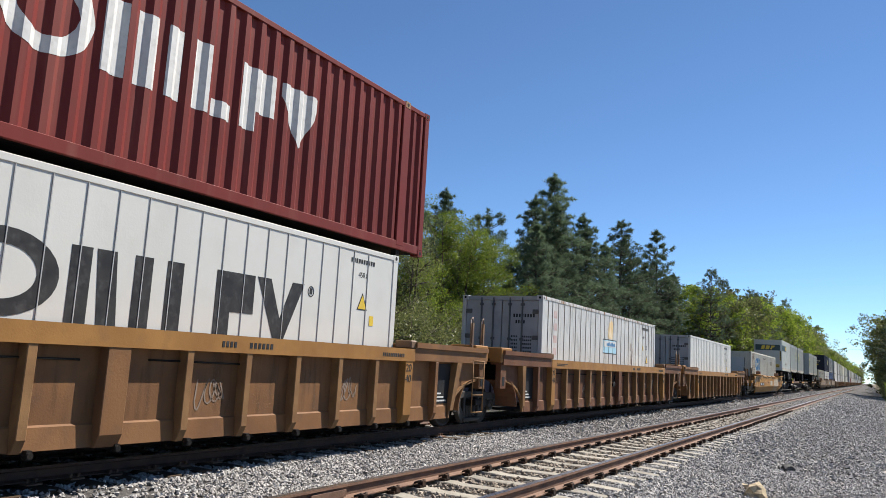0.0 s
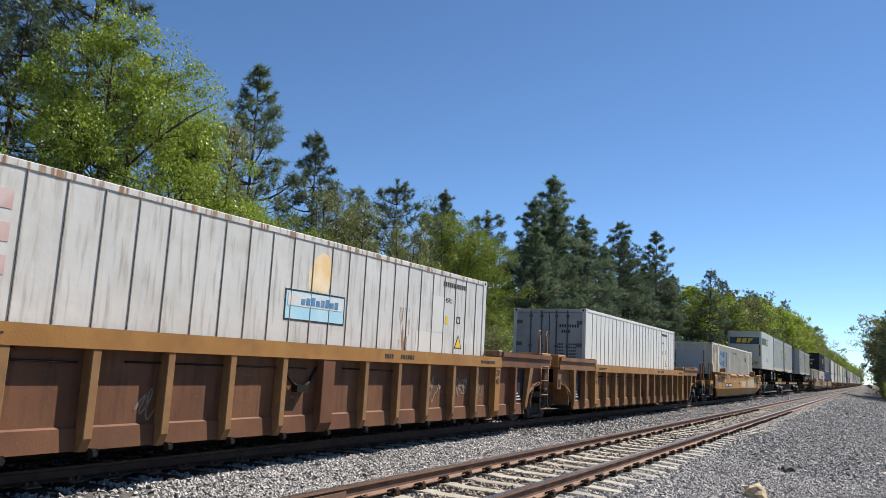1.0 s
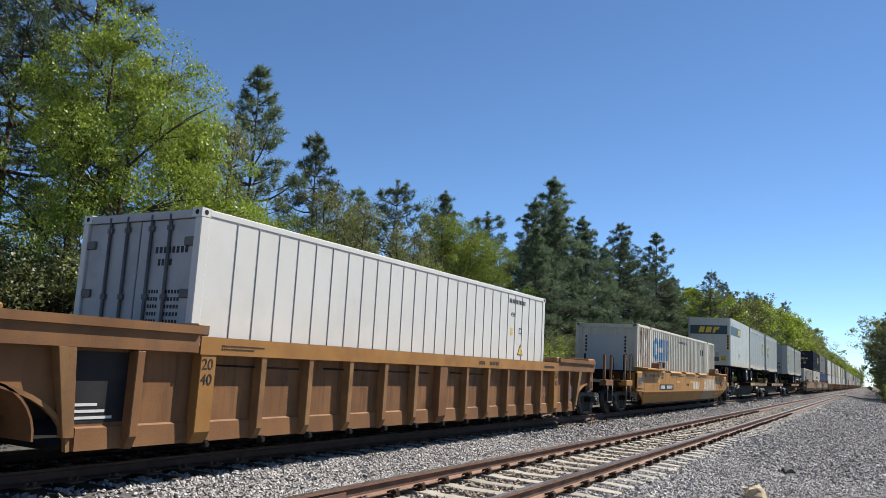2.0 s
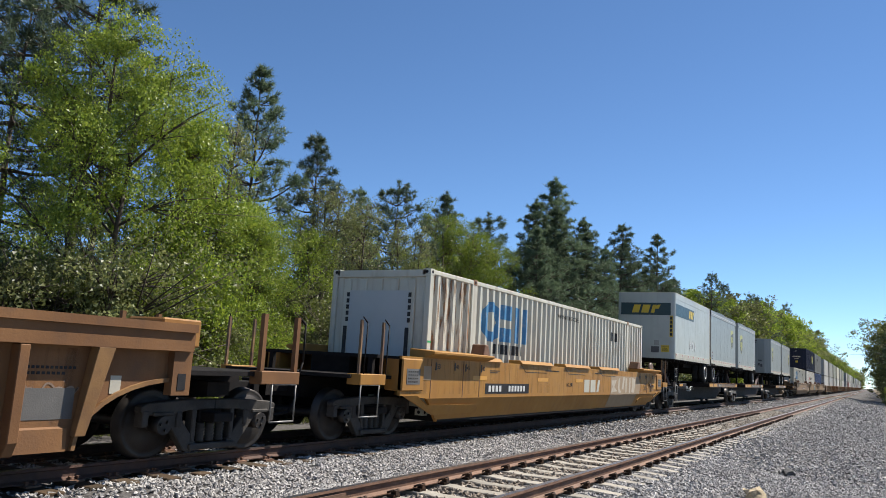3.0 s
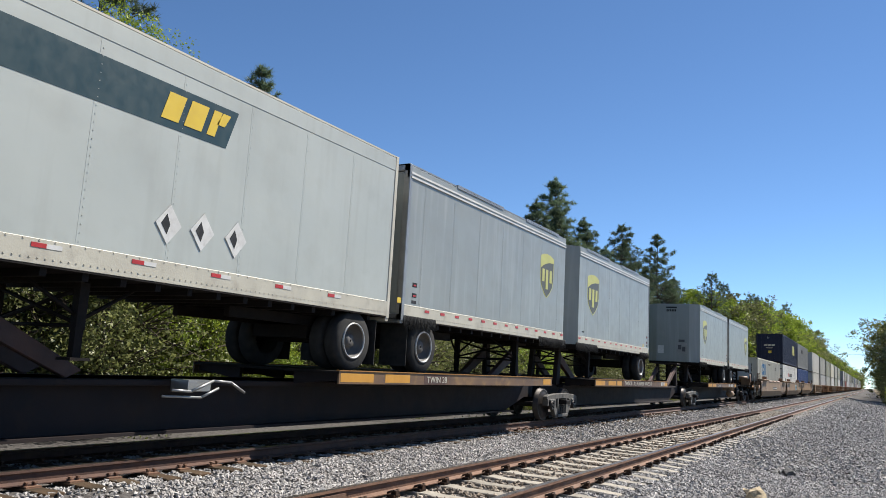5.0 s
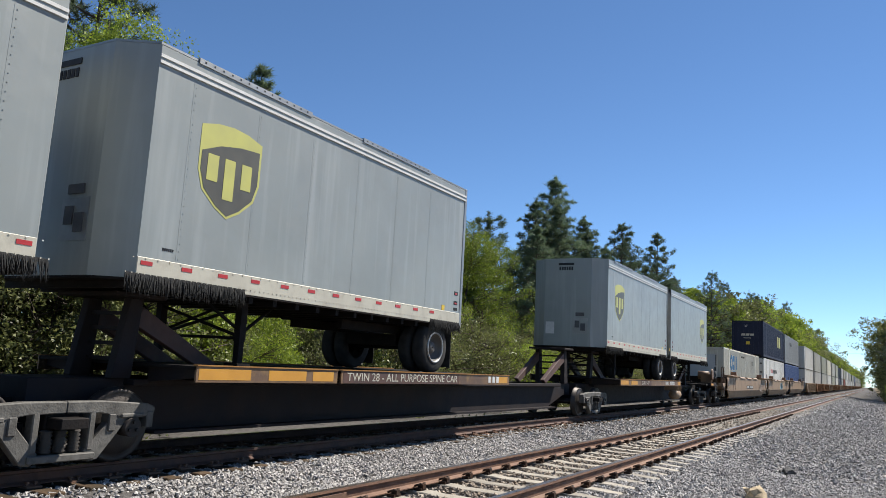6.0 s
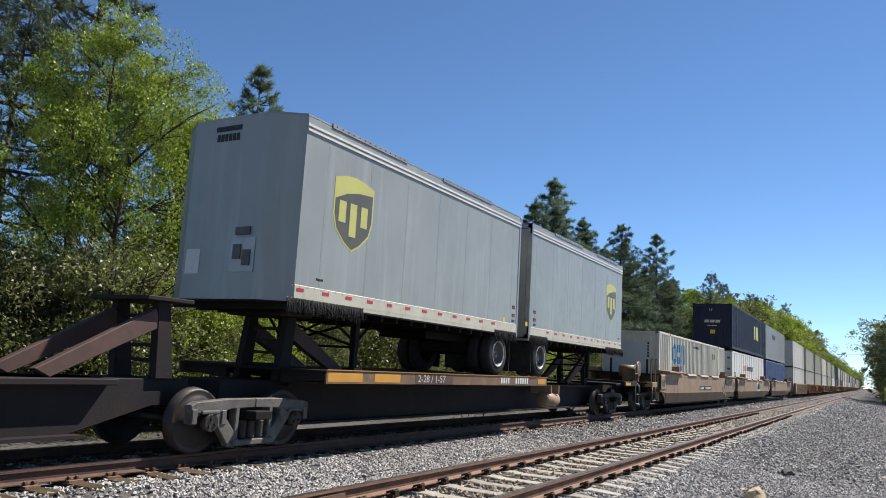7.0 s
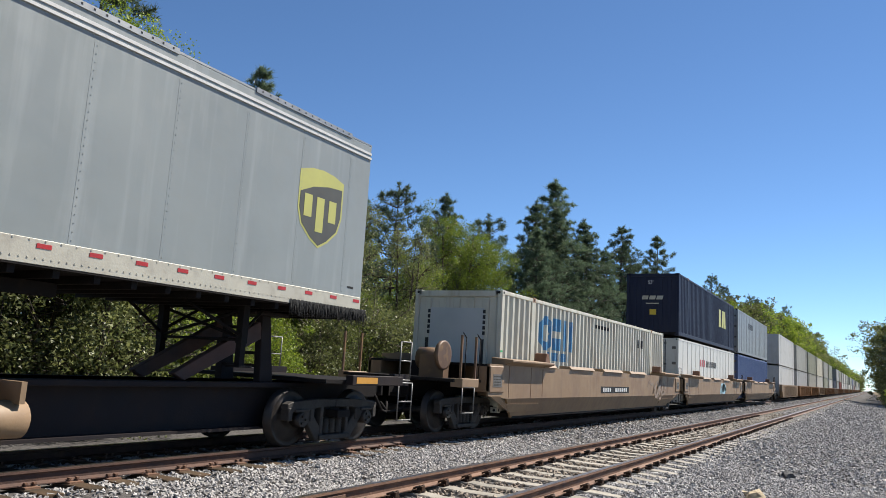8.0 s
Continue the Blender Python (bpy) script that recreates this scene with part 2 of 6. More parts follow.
def lathe(bm, profile, centre, axis="x", seg=28, mi=0):
    """profile: (along, radius) pairs turned round an axis through centre."""
    c = Vector(centre)
    rings = []
    for a, r in profile:
        ring = []
        for i in range(seg):
            u, w = r * math.cos(2 * math.pi * i / seg), r * math.sin(2 * math.pi * i / seg)
            ring.append(bm.verts.new(c + Vector((a, u, w) if axis == "x" else (u, a, w))))
        rings.append(ring)
    for r0, r1 in zip(rings, rings[1:]):
        for i in range(seg):
            f = bm.faces.new((r0[i], r0[(i + 1) % seg], r1[(i + 1) % seg], r1[i]))
            f.material_index, f.smooth = mi, True
    bm.faces.new(rings[0])
    bm.faces.new(rings[-1][::-1])


def pipe(bm, points, r, seg=6):
    for p, q in zip(points, points[1:]):
        rod(bm, p, q, r, seg)


def finish(name, bm, mats, bevel=0.0):
    bmesh.ops.recalc_face_normals(bm, faces=bm.faces)
    if bevel:
        bmesh.ops.bevel(bm, geom=[e for e in bm.edges if e.calc_face_angle(0) > 0.9], offset=bevel, segments=1, affect="EDGES", clamp_overlap=True)
    me = bpy.data.meshes.new(name)
    bm.to_mesh(me)
    bm.free()
    for m in (mats if isinstance(mats, (list, tuple)) else [mats]):
        me.materials.append(m)
    return me


def part(name, bm, mats, parent, label="", bevel=0.0):
    ob = new(name, finish(name, bm, mats, bevel))
    ob.parent = parent
    return tagged(ob, label)


def boxes(name, rows, mats, parent, label="", bevel=0.0):
    bm = bmesh.new()
    for r in rows:
        box(bm, *r)
    return part(name, bm, mats, parent, label, bevel)


def mesh_of(name, verts, faces, mats, smooth=False):
    me = bpy.data.meshes.new(name)
    me.from_pydata(verts, [], faces)
    for m in (mats if isinstance(mats, (list, tuple)) else [mats]):
        me.materials.append(m)
    if smooth:
        me.polygons.foreach_set("use_smooth", [True] * len(me.polygons))
    me.update()
    return me


def plates(name, polys, x, mat, parent, label="", thick=0.004, axis="x"):
    """Thin raised marks on a side (axis x: polys in y, z) or on an end (axis y: polys in x, z)."""
    bm = bmesh.new()
    for p in polys:
        prism(bm, p, axis, x, x + thick)
    return part(name, bm, mat, parent, label)


def rect(a0, a1, b0, b1, lean=0.0):
    return [(a0, b0), (a1, b0), (a1 + lean, b1), (a0 + lean, b1)]


def words(string, size, m, mat, parent, label="", name="lettering"):
    cu = bpy.data.curves.new(name, "FONT")
    cu.body, cu.size, cu.extrude = string, size, 0.002
    tmp = bpy.data.objects.new("tmp", cu)
    scene.collection.objects.link(tmp)
    dg = bpy.context.evaluated_depsgraph_get()
    me = bpy.data.meshes.new_from_object(tmp.evaluated_get(dg))
    bpy.data.objects.remove(tmp)
    me.transform(m)
    me.materials.clear()
    me.materials.append(mat)
    ob = new(name, me)
    ob.parent = parent
    return tagged(ob, label or "painted lettering")


def on_side(x, y, z):
    return Matrix(((0, 0, 1, x), (1, 0, 0, y), (0, 1, 0, z), (0, 0, 0, 1)))


def on_end(x, y, z):
    return Matrix(((1, 0, 0, x), (0, 0, -1, y), (0, 1, 0, z), (0, 0, 0, 1)))


MOVERS = []   # (thing, its place along the track at the start, its height)
AXLES = []    # wheelsets that roll


def vehicle(name, s, z, label, category, group=""):
    ob = new(name)
    ob.empty_display_size = 0.3
    ob.matrix_basis = pose(XT, s, z)
    MOVERS.append((ob, s, z))
    return tagged(ob, label, category, group)


# ---- ground and tracks ----
def sheet(name, xs, zs, ys, mats, wobble=0.0):
    rng = np.random.default_rng(5)
    verts, faces = [], []
    for y in ys:
        for x, z in zip(xs, zs):
            verts.append((x, y, z + (rng.uniform(-wobble, wobble) if abs(y) < 400 else 0)))
    k = len(xs)
    for j in range(len(ys) - 1):
        for i in range(k - 1):
            faces.append((j * k + i, j * k + i + 1, (j + 1) * k + i + 1, (j + 1) * k + i))
    return new(name, mesh_of(name, verts, faces, mats))


BED = [(-15.6, -0.66), (-15.0, -0.50), (-12.6, -0.44), (-11.4, -0.34), (-10.6, -0.24), (-10.0, -0.21), (-7.6, -0.21), (-7.1, -0.27), (-6.5, -0.33), (-6.0, -0.27),
       (-5.7, -0.215), (-2.9, -0.215), (-2.5, -0.29), (-1.8, -0.42), (-1.0, -0.50), (-0.3, -0.53), (0.0, -0.55), (0.7, -0.58), (1.25, -0.62), (1.6, -0.74)]


def bed_height(x):
    return float(np.interp(x, [p[0] for p in BED], [p[1] for p in BED]))


YS = [-3000, -400, -60] + [y * 1.5 for y in range(-20, 60)] + [90 + 6 * k for k in range(1, 40)] + [400, 700, 1200, 3000]
ground = sheet("ground", [-3000, -120, -40, -22, -17, -14.2, -13.2, -6, -0.4, 1.15, 1.5, 2.2, 3.2, 6, 20, 120, 3000],
               [-0.6, -0.6, -0.6, -0.6, -0.55, -0.52, -0.55, -0.9, -0.85, -0.80, -0.69, -0.52, -0.40, -0.3, -0.3, -0.3, -0.3], YS, M_SOIL, 0.04)
tagged(ground, "brown soil verge with thin dry grass", "ground", kind="structure")
bed = sheet("track_bed", [p[0] for p in BED], [p[1] - 0.015 for p in BED], YS, M_BALLAST, 0.01)
tagged(bed, "grey crushed stone ballast bed under two tracks", "track bed", kind="structure")


def rail_mesh(y0, y1):
    """A flat-bottomed rail, its head polished on top."""
    prof = [(-0.036, 0.0), (0.036, 0.0), (0.037, -0.03), (0.012, -0.048), (0.009, -0.125), (0.07, -0.148), (0.07, -0.16),
            (-0.07, -0.16), (-0.07, -0.148), (-0.009, -0.125), (-0.012, -0.048), (-0.037, -0.03)]
    bm = bmesh.new()
    prism(bm, prof, "y", y0, y1)
    bm.normal_update()
    for f in bm.faces:
        if f.normal.z > 0.9 and f.calc_center_median().z > -0.01 or f.normal.z < -0.9 and f.calc_center_median().z > -0.01:
            f.material_index = 1
    return finish("rail", bm, [M_RAIL, M_RAILTOP])


RAIL = rail_mesh(-120, 1500)
# same rusty rail; the shade under the train is put into its colour
SHADED_RAIL = RAIL.copy()
SHADED_RAIL.materials[0] = surface("shade_dark_rusty_rail", (0.085, 0.040, 0.024), (0.055, 0.028, 0.019), 0.8, 0.0, 4, 0.3, 50)
tracks = []
for xc, lab in ((XN, "empty railway track with rusty rails on pale concrete ties"), (XT, "railway track under the train with rusty rails on wooden ties")):
    tr = new("railway_track")
    tr.matrix_basis = pose(xc, 0, 0)
    tagged(tr, lab, "railway track", kind="structure")
    tracks.append(tr)
    for dx in (-0.753, 0.753):
        r = new("rail", RAIL if xc == XN else SHADED_RAIL)
        r.parent, r.location = tr, (dx, 0, 0)

bm = bmesh.new()
prism(bm, [(-1.38, -0.36), (1.38, -0.36), (1.36, -0.21), (1.0, -0.185), (0.5, -0.185), (0.35, -0.2), (-0.35, -0.2), (-0.5, -0.185), (-1.0, -0.185), (-1.36, -0.21)], "y", -0.125, 0.125)
TIE = finish("tie", bm, M_TIE, 0.012)
bm = bmesh.new()
box(bm, -1.3, 1.3, -0.115, 0.115, -0.36, -0.175)
WTIE = finish("wooden_tie", bm, M_WOOD, 0.01)
bm = bmesh.new()                       # clip: shoulder, bent spring and pad
box(bm, -0.05, 0.05, -0.07, 0.07, -0.185, -0.15)
pipe(bm, [(-0.04, -0.075, -0.13), (0.03, -0.06, -0.10), (0.05, 0.0, -0.115), (0.03, 0.06, -0.10), (-0.04, 0.075, -0.13)], 0.014, 5)
box(bm, -0.015, 0.06, -0.035, 0.035, -0.16, -0.105)
CLIP = finish("rail_clip", bm, M_CLIP)
bm = bmesh.new()                       # tie plate with two spikes
box(bm, -0.17, 0.17, -0.09, 0.09, -0.176, -0.155)
for sx in (-0.1, 0.1):
    for sy in (-0.05, 0.05):
        box(bm, sx - 0.012, sx + 0.012, sy - 0.012, sy + 0.012, -0.16, -0.115)
        box(bm, sx - 0.022, sx + 0.022, sy - 0.016, sy + 0.016, -0.13, -0.112)
PLATE = finish("tie_plate", bm, M_RAIL)
rng = np.random.default_rng(11)
for k in range(230):
    t = new("tie", TIE)
    t.parent = tracks[0]
    t.matrix_basis = pose(rng.uniform(-0.03, 0.03), -4.0 + 0.655 * k, rng.uniform(-0.008, 0.004), 0, 0, rng.uniform(-0.7, 0.7))
    if 8 < k < 70:
        for x, flip in ((-0.753 - 0.12, 180), (-0.753 + 0.12, 0), (0.753 - 0.12, 180), (0.753 + 0.12, 0)):
            c = new("rail_clip", CLIP)
            c.parent = t
            c.matrix_basis = pose(x, 0, 0, 0, 0, flip)
for k in range(170):
    t = new("tie", WTIE)
    t.parent = tracks[1]
    t.matrix_basis = pose(rng.uniform(-0.05, 0.05), 1.0 + 0.53 * k, rng.uniform(-0.02, 0.0), 0, 0, rng.uniform(-1, 1))
    if k < 60:
        for x in (-0.753, 0.753):
            c = new("tie_plate", PLATE)
            c.parent, c.location = t, (x, 0, 0)
# the rail joint on the near track
jb = boxes("joint_bar", [(-0.70, -0.685, 6.35, 6.95, -0.125, -0.05), (-0.757, -0.749, 6.648, 6.652, -0.04, 0.0015)], M_RAIL, tracks[0], "rusty joint bar")


def stones(name, n, y0, y1, power, size, seed, keep, mat=M_STONE):
    """Crushed stones strewn over the bed, thinning out along the track."""
    g = np.random.default_rng(seed)
    x = g.uniform(-11.6, 1.45, n)
    y = y0 + (y1 - y0) * g.uniform(0, 1, n) ** power
    ok = keep(x, y)
    x, y = x[ok], y[ok]
    z = np.interp(x, [p[0] for p in BED], [p[1] for p in BED])
    n = len(x)
    base = np.array([(1, 0, 0), (0, 1, 0), (-1, 0, 0), (0, -1, 0), (0, 0, 1), (0, 0, -1)], float)
    r = size * g.uniform(0.55, 1.35, (n, 1, 1)) * g.uniform(0.6, 1.25, (n, 6, 1))
    p = base[None] * r + g.normal(0, 0.22, (n, 6, 3)) * size
    a = g.uniform(0, 6.283, n)
    e = g.uniform(-0.7, 0.7, n)
    ca, sa, ce, se = np.cos(a), np.sin(a), np.cos(e), np.sin(e)
    px, py, pz = p[..., 0], p[..., 1], p[..., 2] * 0.8
    py, pz = py * ce[:, None] - pz * se[:, None], py * se[:, None] + pz * ce[:, None]
    px, py = px * ca[:, None] - py * sa[:, None], px * sa[:, None] + py * ca[:, None]
    vs = np.stack([px + x[:, None], py + y[:, None], pz + (z + g.uniform(-0.3, 0.55, n) * size)[:, None]], -1).reshape(-1, 3)
    tri = np.array([(0, 1, 4), (1, 2, 4), (2, 3, 4), (3, 0, 4), (1, 0, 5), (2, 1, 5), (3, 2, 5), (0, 3, 5)])
    fs = (tri[None] + 6 * np.arange(n)[:, None, None]).reshape(-1, 3)
    ob = new(name, mesh_of(name, vs.tolist(), fs.tolist(), mat))
    return tagged(ob, "loose grey crushed ballast stones along the tracks", "ballast", kind="stuff")


def open_bed(x, y):
    tie_y = np.abs((y + 4.0 + 0.3275) % 0.655 - 0.3275)
    on_tie = (np.abs(x - XN) < 1.42) & (tie_y < 0.13)
    on_rail = (np.abs(np.abs(x - XN) - 0.753) < 0.09) | (np.abs(np.abs(x - XT) - 0.753) < 0.12)
    wood = (np.abs(x - XT) < 1.2) & (np.abs((y - 1.0 + 0.265) % 0.53 - 0.265) < 0.10)
    return ~(on_tie | on_rail | wood)


def within(x, y):
    return open_bed(x, y) & (np.abs(x - XN) < 0.7)


def outside(x, y):
    return open_bed(x, y) & (np.abs(x - XN) >= 0.7)


# fitted to the camera's view: only bed over 9 m along its axis
def in_camera_band(x, y):
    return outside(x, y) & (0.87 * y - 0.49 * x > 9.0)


stones("ballast_stones", 40000, 2.8, 17, 1.0, 0.030, 1, outside)
# denser stones only where the camera sees the bed
stones("ballast_stones", 85000, 2.8, 17, 1.0, 0.027, 12, in_camera_band)
stones("ballast_stones", 40000, 2.8, 17, 1.0, 0.030, 4, within, M_DUSTSTONE)
stones("ballast_stones", 24000, 17, 48, 1.3, 0.042, 5, within, M_DUSTSTONE)
stones("ballast_stones", 12000, -4.5, 2.8, 1.0, 0.030, 8, outside)
stones("ballast_stones", 6000, -4.5, 2.8, 1.0, 0.030, 9, within, M_DUSTSTONE)
stones("ballast_stones", 40000, 17, 48, 1.3, 0.038, 2, outside)
stones("ballast_stones", 15000, 48, 130, 1.3, 0.07, 3, open_bed)


def lump(name, x, y, r, mat, label, seed):
    bm = bmesh.new()
    bmesh.ops.create_icosphere(bm, subdivisions=2, radius=r)
    for v in bm.verts:
        v.co *= 0.75 + 0.6 * noise.noise(v.co * (2.0 / r) * 0.7 + Vector((seed, 0, 0)))
        v.co.z *= 0.7
    ob = new(name, finish(name, bm, mat))
    ob.location = (x, y, bed_height(x) + 0.3 * r)
    return tagged(ob, label, "stone")


M_TANROCK = surface("tan_rock", (0.42, 0.33, 0.20), (0.30, 0.23, 0.14), 0.9, 0, 12, 0.6, 40)
M_DARKROCK = surface("dark_rock", (0.05, 0.05, 0.05), (0.08, 0.075, 0.07), 0.9, 0, 12, 0.6, 40)
lump("rock", -1.62, 13.0, 0.26, M_TANROCK, "tan broken rock lying on grey ballast", 3)
lump("rock", -1.55, 17.2, 0.17, M_DARKROCK, "small dark rock lying on grey ballast", 8)


# ---- trees ----
def clumps(g, centres, per, radius, size, flat=0.8):
    """Leaf quads strewn round centres."""
    c = np.repeat(np.asarray(centres, float), per, 0)
    n = len(c)
    d = g.normal(0, 1, (n, 3))
    d /= np.linalg.norm(d, axis=1)[:, None]
    pos = c + d * (np.asarray(radius) * g.uniform(0.25, 1.0, n) ** 0.6)[:, None] * np.array([1, 1, flat])
    u = g.normal(0, 1, (n, 3))
    u /= np.linalg.norm(u, axis=1)[:, None]
    w = np.cross(u, g.normal(0, 1, (n, 3)))
    w /= np.linalg.norm(w, axis=1)[:, None] + 1e-9
    s = size * g.uniform(0.6, 1.4, (n, 1))
    vs = np.stack([pos - u * s, pos + u * s * 0.5 + w * s * 0.7, pos + u * s * 0.8 - w * s * 0.5], 1).reshape(-1, 3)
    fs = np.arange(3 * n).reshape(-1, 3)
    return vs, fs


def tufts(g, tips, dirs, blades, length, width):
    """Needle tufts: thin blades fanned round twig tips."""
    n = len(tips)
    c, d = np.repeat(tips, blades, 0), np.repeat(dirs, blades, 0)
    a = d * 0.6 + g.normal(0, 0.55, (n * blades, 3))
    a /= np.linalg.norm(a, axis=1)[:, None]
    w = np.cross(a, g.normal(0, 1, a.shape))
    w /= np.linalg.norm(w, axis=1)[:, None] + 1e-9
    L = length * g.uniform(0.6, 1.2, (len(a), 1))
    vs = np.stack([c - w * width, c + w * width, c + a * L], 1).reshape(-1, 3)
    return vs, np.arange(len(vs)).reshape(-1, 3)


def limb(bm, p, q, r, sag=0.0, segs=4):
    p, q = Vector(p), Vector(q)
    pts = [p.lerp(q, i / segs) + Vector((0, 0, sag * math.sin(math.pi * i / segs))) for i in range(segs + 1)]
    for i in range(segs):
        rod(bm, pts[i], pts[i + 1], r * (1 - 0.8 * i / segs), 6, r * (1 - 0.8 * (i + 1) / segs))
    return pts


def pine(seed, h, bare, spread_m, per=1.0, gap=1.0):
    """A pine: straight trunk, whorls of limbs, needle tufts on the outer twigs."""
    g = np.random.default_rng(seed)
    top = new("pine_tree")
    bm = bmesh.new()
    lean = g.uniform(-0.02, 0.02, 2) * h
    zs = np.linspace(0, h, 9)
    spine = [Vector((lean[0] * (z / h) ** 2 + g.uniform(-0.04, 0.04), lean[1] * (z / h) ** 2 + g.uniform(-0.04, 0.04), z)) for z in zs]
    for i in range(8):
        r0, r1 = 0.011 * h * (1 - 0.93 * zs[i] / h), 0.011 * h * (1 - 0.93 * zs[i + 1] / h)
        rod(bm, spine[i], spine[i + 1], r0, 8, r1)
    tips, dirs = [], []
    z = bare * h
    while z < h * 0.985:
        f = (z - bare * h) / (h * (1 - bare))
        reach = spread_m * (0.5 + 1.6 * f if f < 0.3 else 0.98 * (1 - (f - 0.3) / 0.72) ** 0.85) * g.uniform(0.8, 1.1)
        turn = g.uniform(0, 6.283)
        for j in range(4):
            a = turn + 1.571 * j + g.uniform(-0.5, 0.5)
            R = reach * g.uniform(0.6, 1.1)
            c = Vector((lean[0] * (z / h) ** 2, lean[1] * (z / h) ** 2, z))
            rise = R * g.uniform(0.25, 0.6) * (0.35 + f)
            end = c + Vector((math.cos(a) * R, math.sin(a) * R, rise))
            pts = limb(bm, c, end, 0.012 + 0.02 * R, -0.06 * R * gap * gap)
            for k in range(int((1.5 + 4.2 * R) * per) + 1):
                u = g.uniform(0.35 + 0.2 * (gap - 1), 1.0) if k else 1.0
                b = pts[0].lerp(pts[-1], u)
                off = Vector(g.normal(0, 1, 3)) * (0.05 + 0.22 * R * (1.2 - u * 0.8))
                off.z = abs(off.z) * 0.5
                if R > 0.5:
                    rod(bm, pts[0].lerp(pts[-1], max(0.2, u - 0.15)), b + off, 0.012, 4, 0.004)
                for q in range(6):
                    tips.append(b + off + Vector(g.normal(0, 0.035 + 0.04 * min(R, 1.2), 3)))
                    d = Vector((math.cos(a), math.sin(a), 0.6)) + Vector(g.normal(0, 0.6, 3))
                    dirs.append(d.normalized())
        z += gap * g.uniform(0.28, 0.55) * (0.75 + 0.5 * (1 - f))
    for k in range(int(26 * per)):
        tips.append(Vector((lean[0] + g.normal(0, 0.05), lean[1] + g.normal(0, 0.05), h - g.uniform(-0.1, 1.0))))
        dirs.append(Vector((g.normal(0, 0.4), g.normal(0, 0.4), 1)).normalized())
    part("trunk", bm, M_BARK, top)
    vs, fs = tufts(g, np.array(tips), np.array(dirs), 10, 0.24, 0.013)
    cr = new("crown", mesh_of("crown", vs.tolist(), fs.tolist(), M_PINE))
    cr.parent = top
    return tagged(top, "tall dark green pine with a straight bare trunk and tufted crown", "tree", "pines beside the railway")


def broadleaf(seed, h, w, mat, per, leaf=0.085, low=0.25, label="", name="leafy_tree", wispy=0.0):
    """A broadleaf tree: forked limbs and an uneven crown of many small leaves."""
    g = np.random.default_rng(seed)
    top = new(name)
    bm = bmesh.new()
    centres, radii = [], []
    for s in range(int(g.integers(2, 4))):
        a0 = g.uniform(0, 6.283)
        foot = Vector((math.cos(a0) * 0.2, math.sin(a0) * 0.2, 0))
        crown_top = Vector((math.cos(a0) * w * 0.22, math.sin(a0) * w * 0.22, h * g.uniform(0.8, 0.97)))
        pts = limb(bm, foot, crown_top, 0.010 * h + 0.02, 0.0, 6)
        for k in range(15):
            u = g.uniform(low, 1.0)
            b = foot.lerp(crown_top, u)
            a = g.uniform(0, 6.283)
            R = w * 0.5 * (1.05 - 0.75 * abs(u - 0.5)) * g.uniform(0.5, 1.0) * (1.0 if u < 0.8 else 0.6)
            end = b + Vector((math.cos(a) * R, math.sin(a) * R, R * g.uniform(0.2, 0.9)))
            end.z = min(end.z, h)
            lp = limb(bm, b, end, 0.012 + 0.0022 * h, 0.08 * R, 3)
            for q in range(6):
                c = lp[0].lerp(lp[-1], g.uniform(0.45, 1.05)) + Vector(g.normal(0, 0.22 * R + 0.1, 3))
                centres.append(c)
                radii.append(g.uniform(0.25, 0.65) * (0.4 + 0.12 * w))
                rod(bm, lp[1], c, 0.014, 4, 0.005)
    part("trunk", bm, M_BARK, top)
    n = len(centres)
    k = max(4, int(per / n))
    vs, fs = clumps(g, np.array(centres), k, np.repeat(radii, k) * (1 + wispy), leaf, 0.75)
    cr = new("crown", mesh_of("crown", vs.tolist(), fs.tolist(), mat))
    cr.parent = top
    return tagged(top, label, "tree" if name != "bush" else "bush", "trees and bushes beside the railway")


PINES = [pine(21, 13.0, 0.36, 2.5, 1.1, 1.4), pine(22, 12.0, 0.30, 2.5, 1.0, 1.5), pine(23, 14.0, 0.12, 3.0, 1.1, 1.15), pine(24, 11.0, 0.35, 2.8, 1.0, 1.5)]
L1, L2, L3 = ("young broadleaf tree in fresh yellow-green spring leaf", "slender tree with thin olive leaves and bare twigs", "dense scrubby bush of olive and green leaves")
LEAFY = [broadleaf(31, 9.5, 5.2, M_LEAF, 80000, 0.033, label=L1), broadleaf(32, 8.5, 4.6, M_LEAF, 46000, 0.035, label=L1),
         broadleaf(33, 9.5, 3.4, M_OLIVE, 11000, 0.045, 0.3, L2, wispy=0.5), broadleaf(34, 7.5, 4.6, M_LEAF, 40000, 0.035, label=L1)]
BUSHES = [broadleaf(41, 3.4, 3.6, M_OLIVE, 26000, 0.030, 0.05, L3, "bush"), broadleaf(42, 4.2, 3.4, M_LEAF, 26000, 0.031, 0.05, L3, "bush"),
          broadleaf(43, 2.6, 3.2, M_OLIVE, 20000, 0.030, 0.05, L3, "bush")]
FAR = [pine(51, 13.0, 0.2, 2.9, 0.35), broadleaf(52, 10.0, 6.0, M_LEAF, 11000, 0.11, 0.1, L1), broadleaf(53, 9.0, 6.0, M_OLIVE, 11000, 0.11, 0.1, L2), pine(54, 11.0, 0.1, 3.0, 0.35)]
USED = set()


def plant(kind, x, y, height, own, turn=None, wide=1.0):
    """A tree of the given height; the first of its kind is the tree itself."""
    z = -1.1 if x < 0 else -0.35
    s = height / own
    m = pose(x, y, z, 0, 0, rng.uniform(0, 360) if turn is None else turn)
    if kind.name in USED:
        kind = copy_thing(kind, m)
    else:
        USED.add(kind.name)
        kind.matrix_basis = m
    kind.scale = (s * wide, s * wide, s)
    return kind


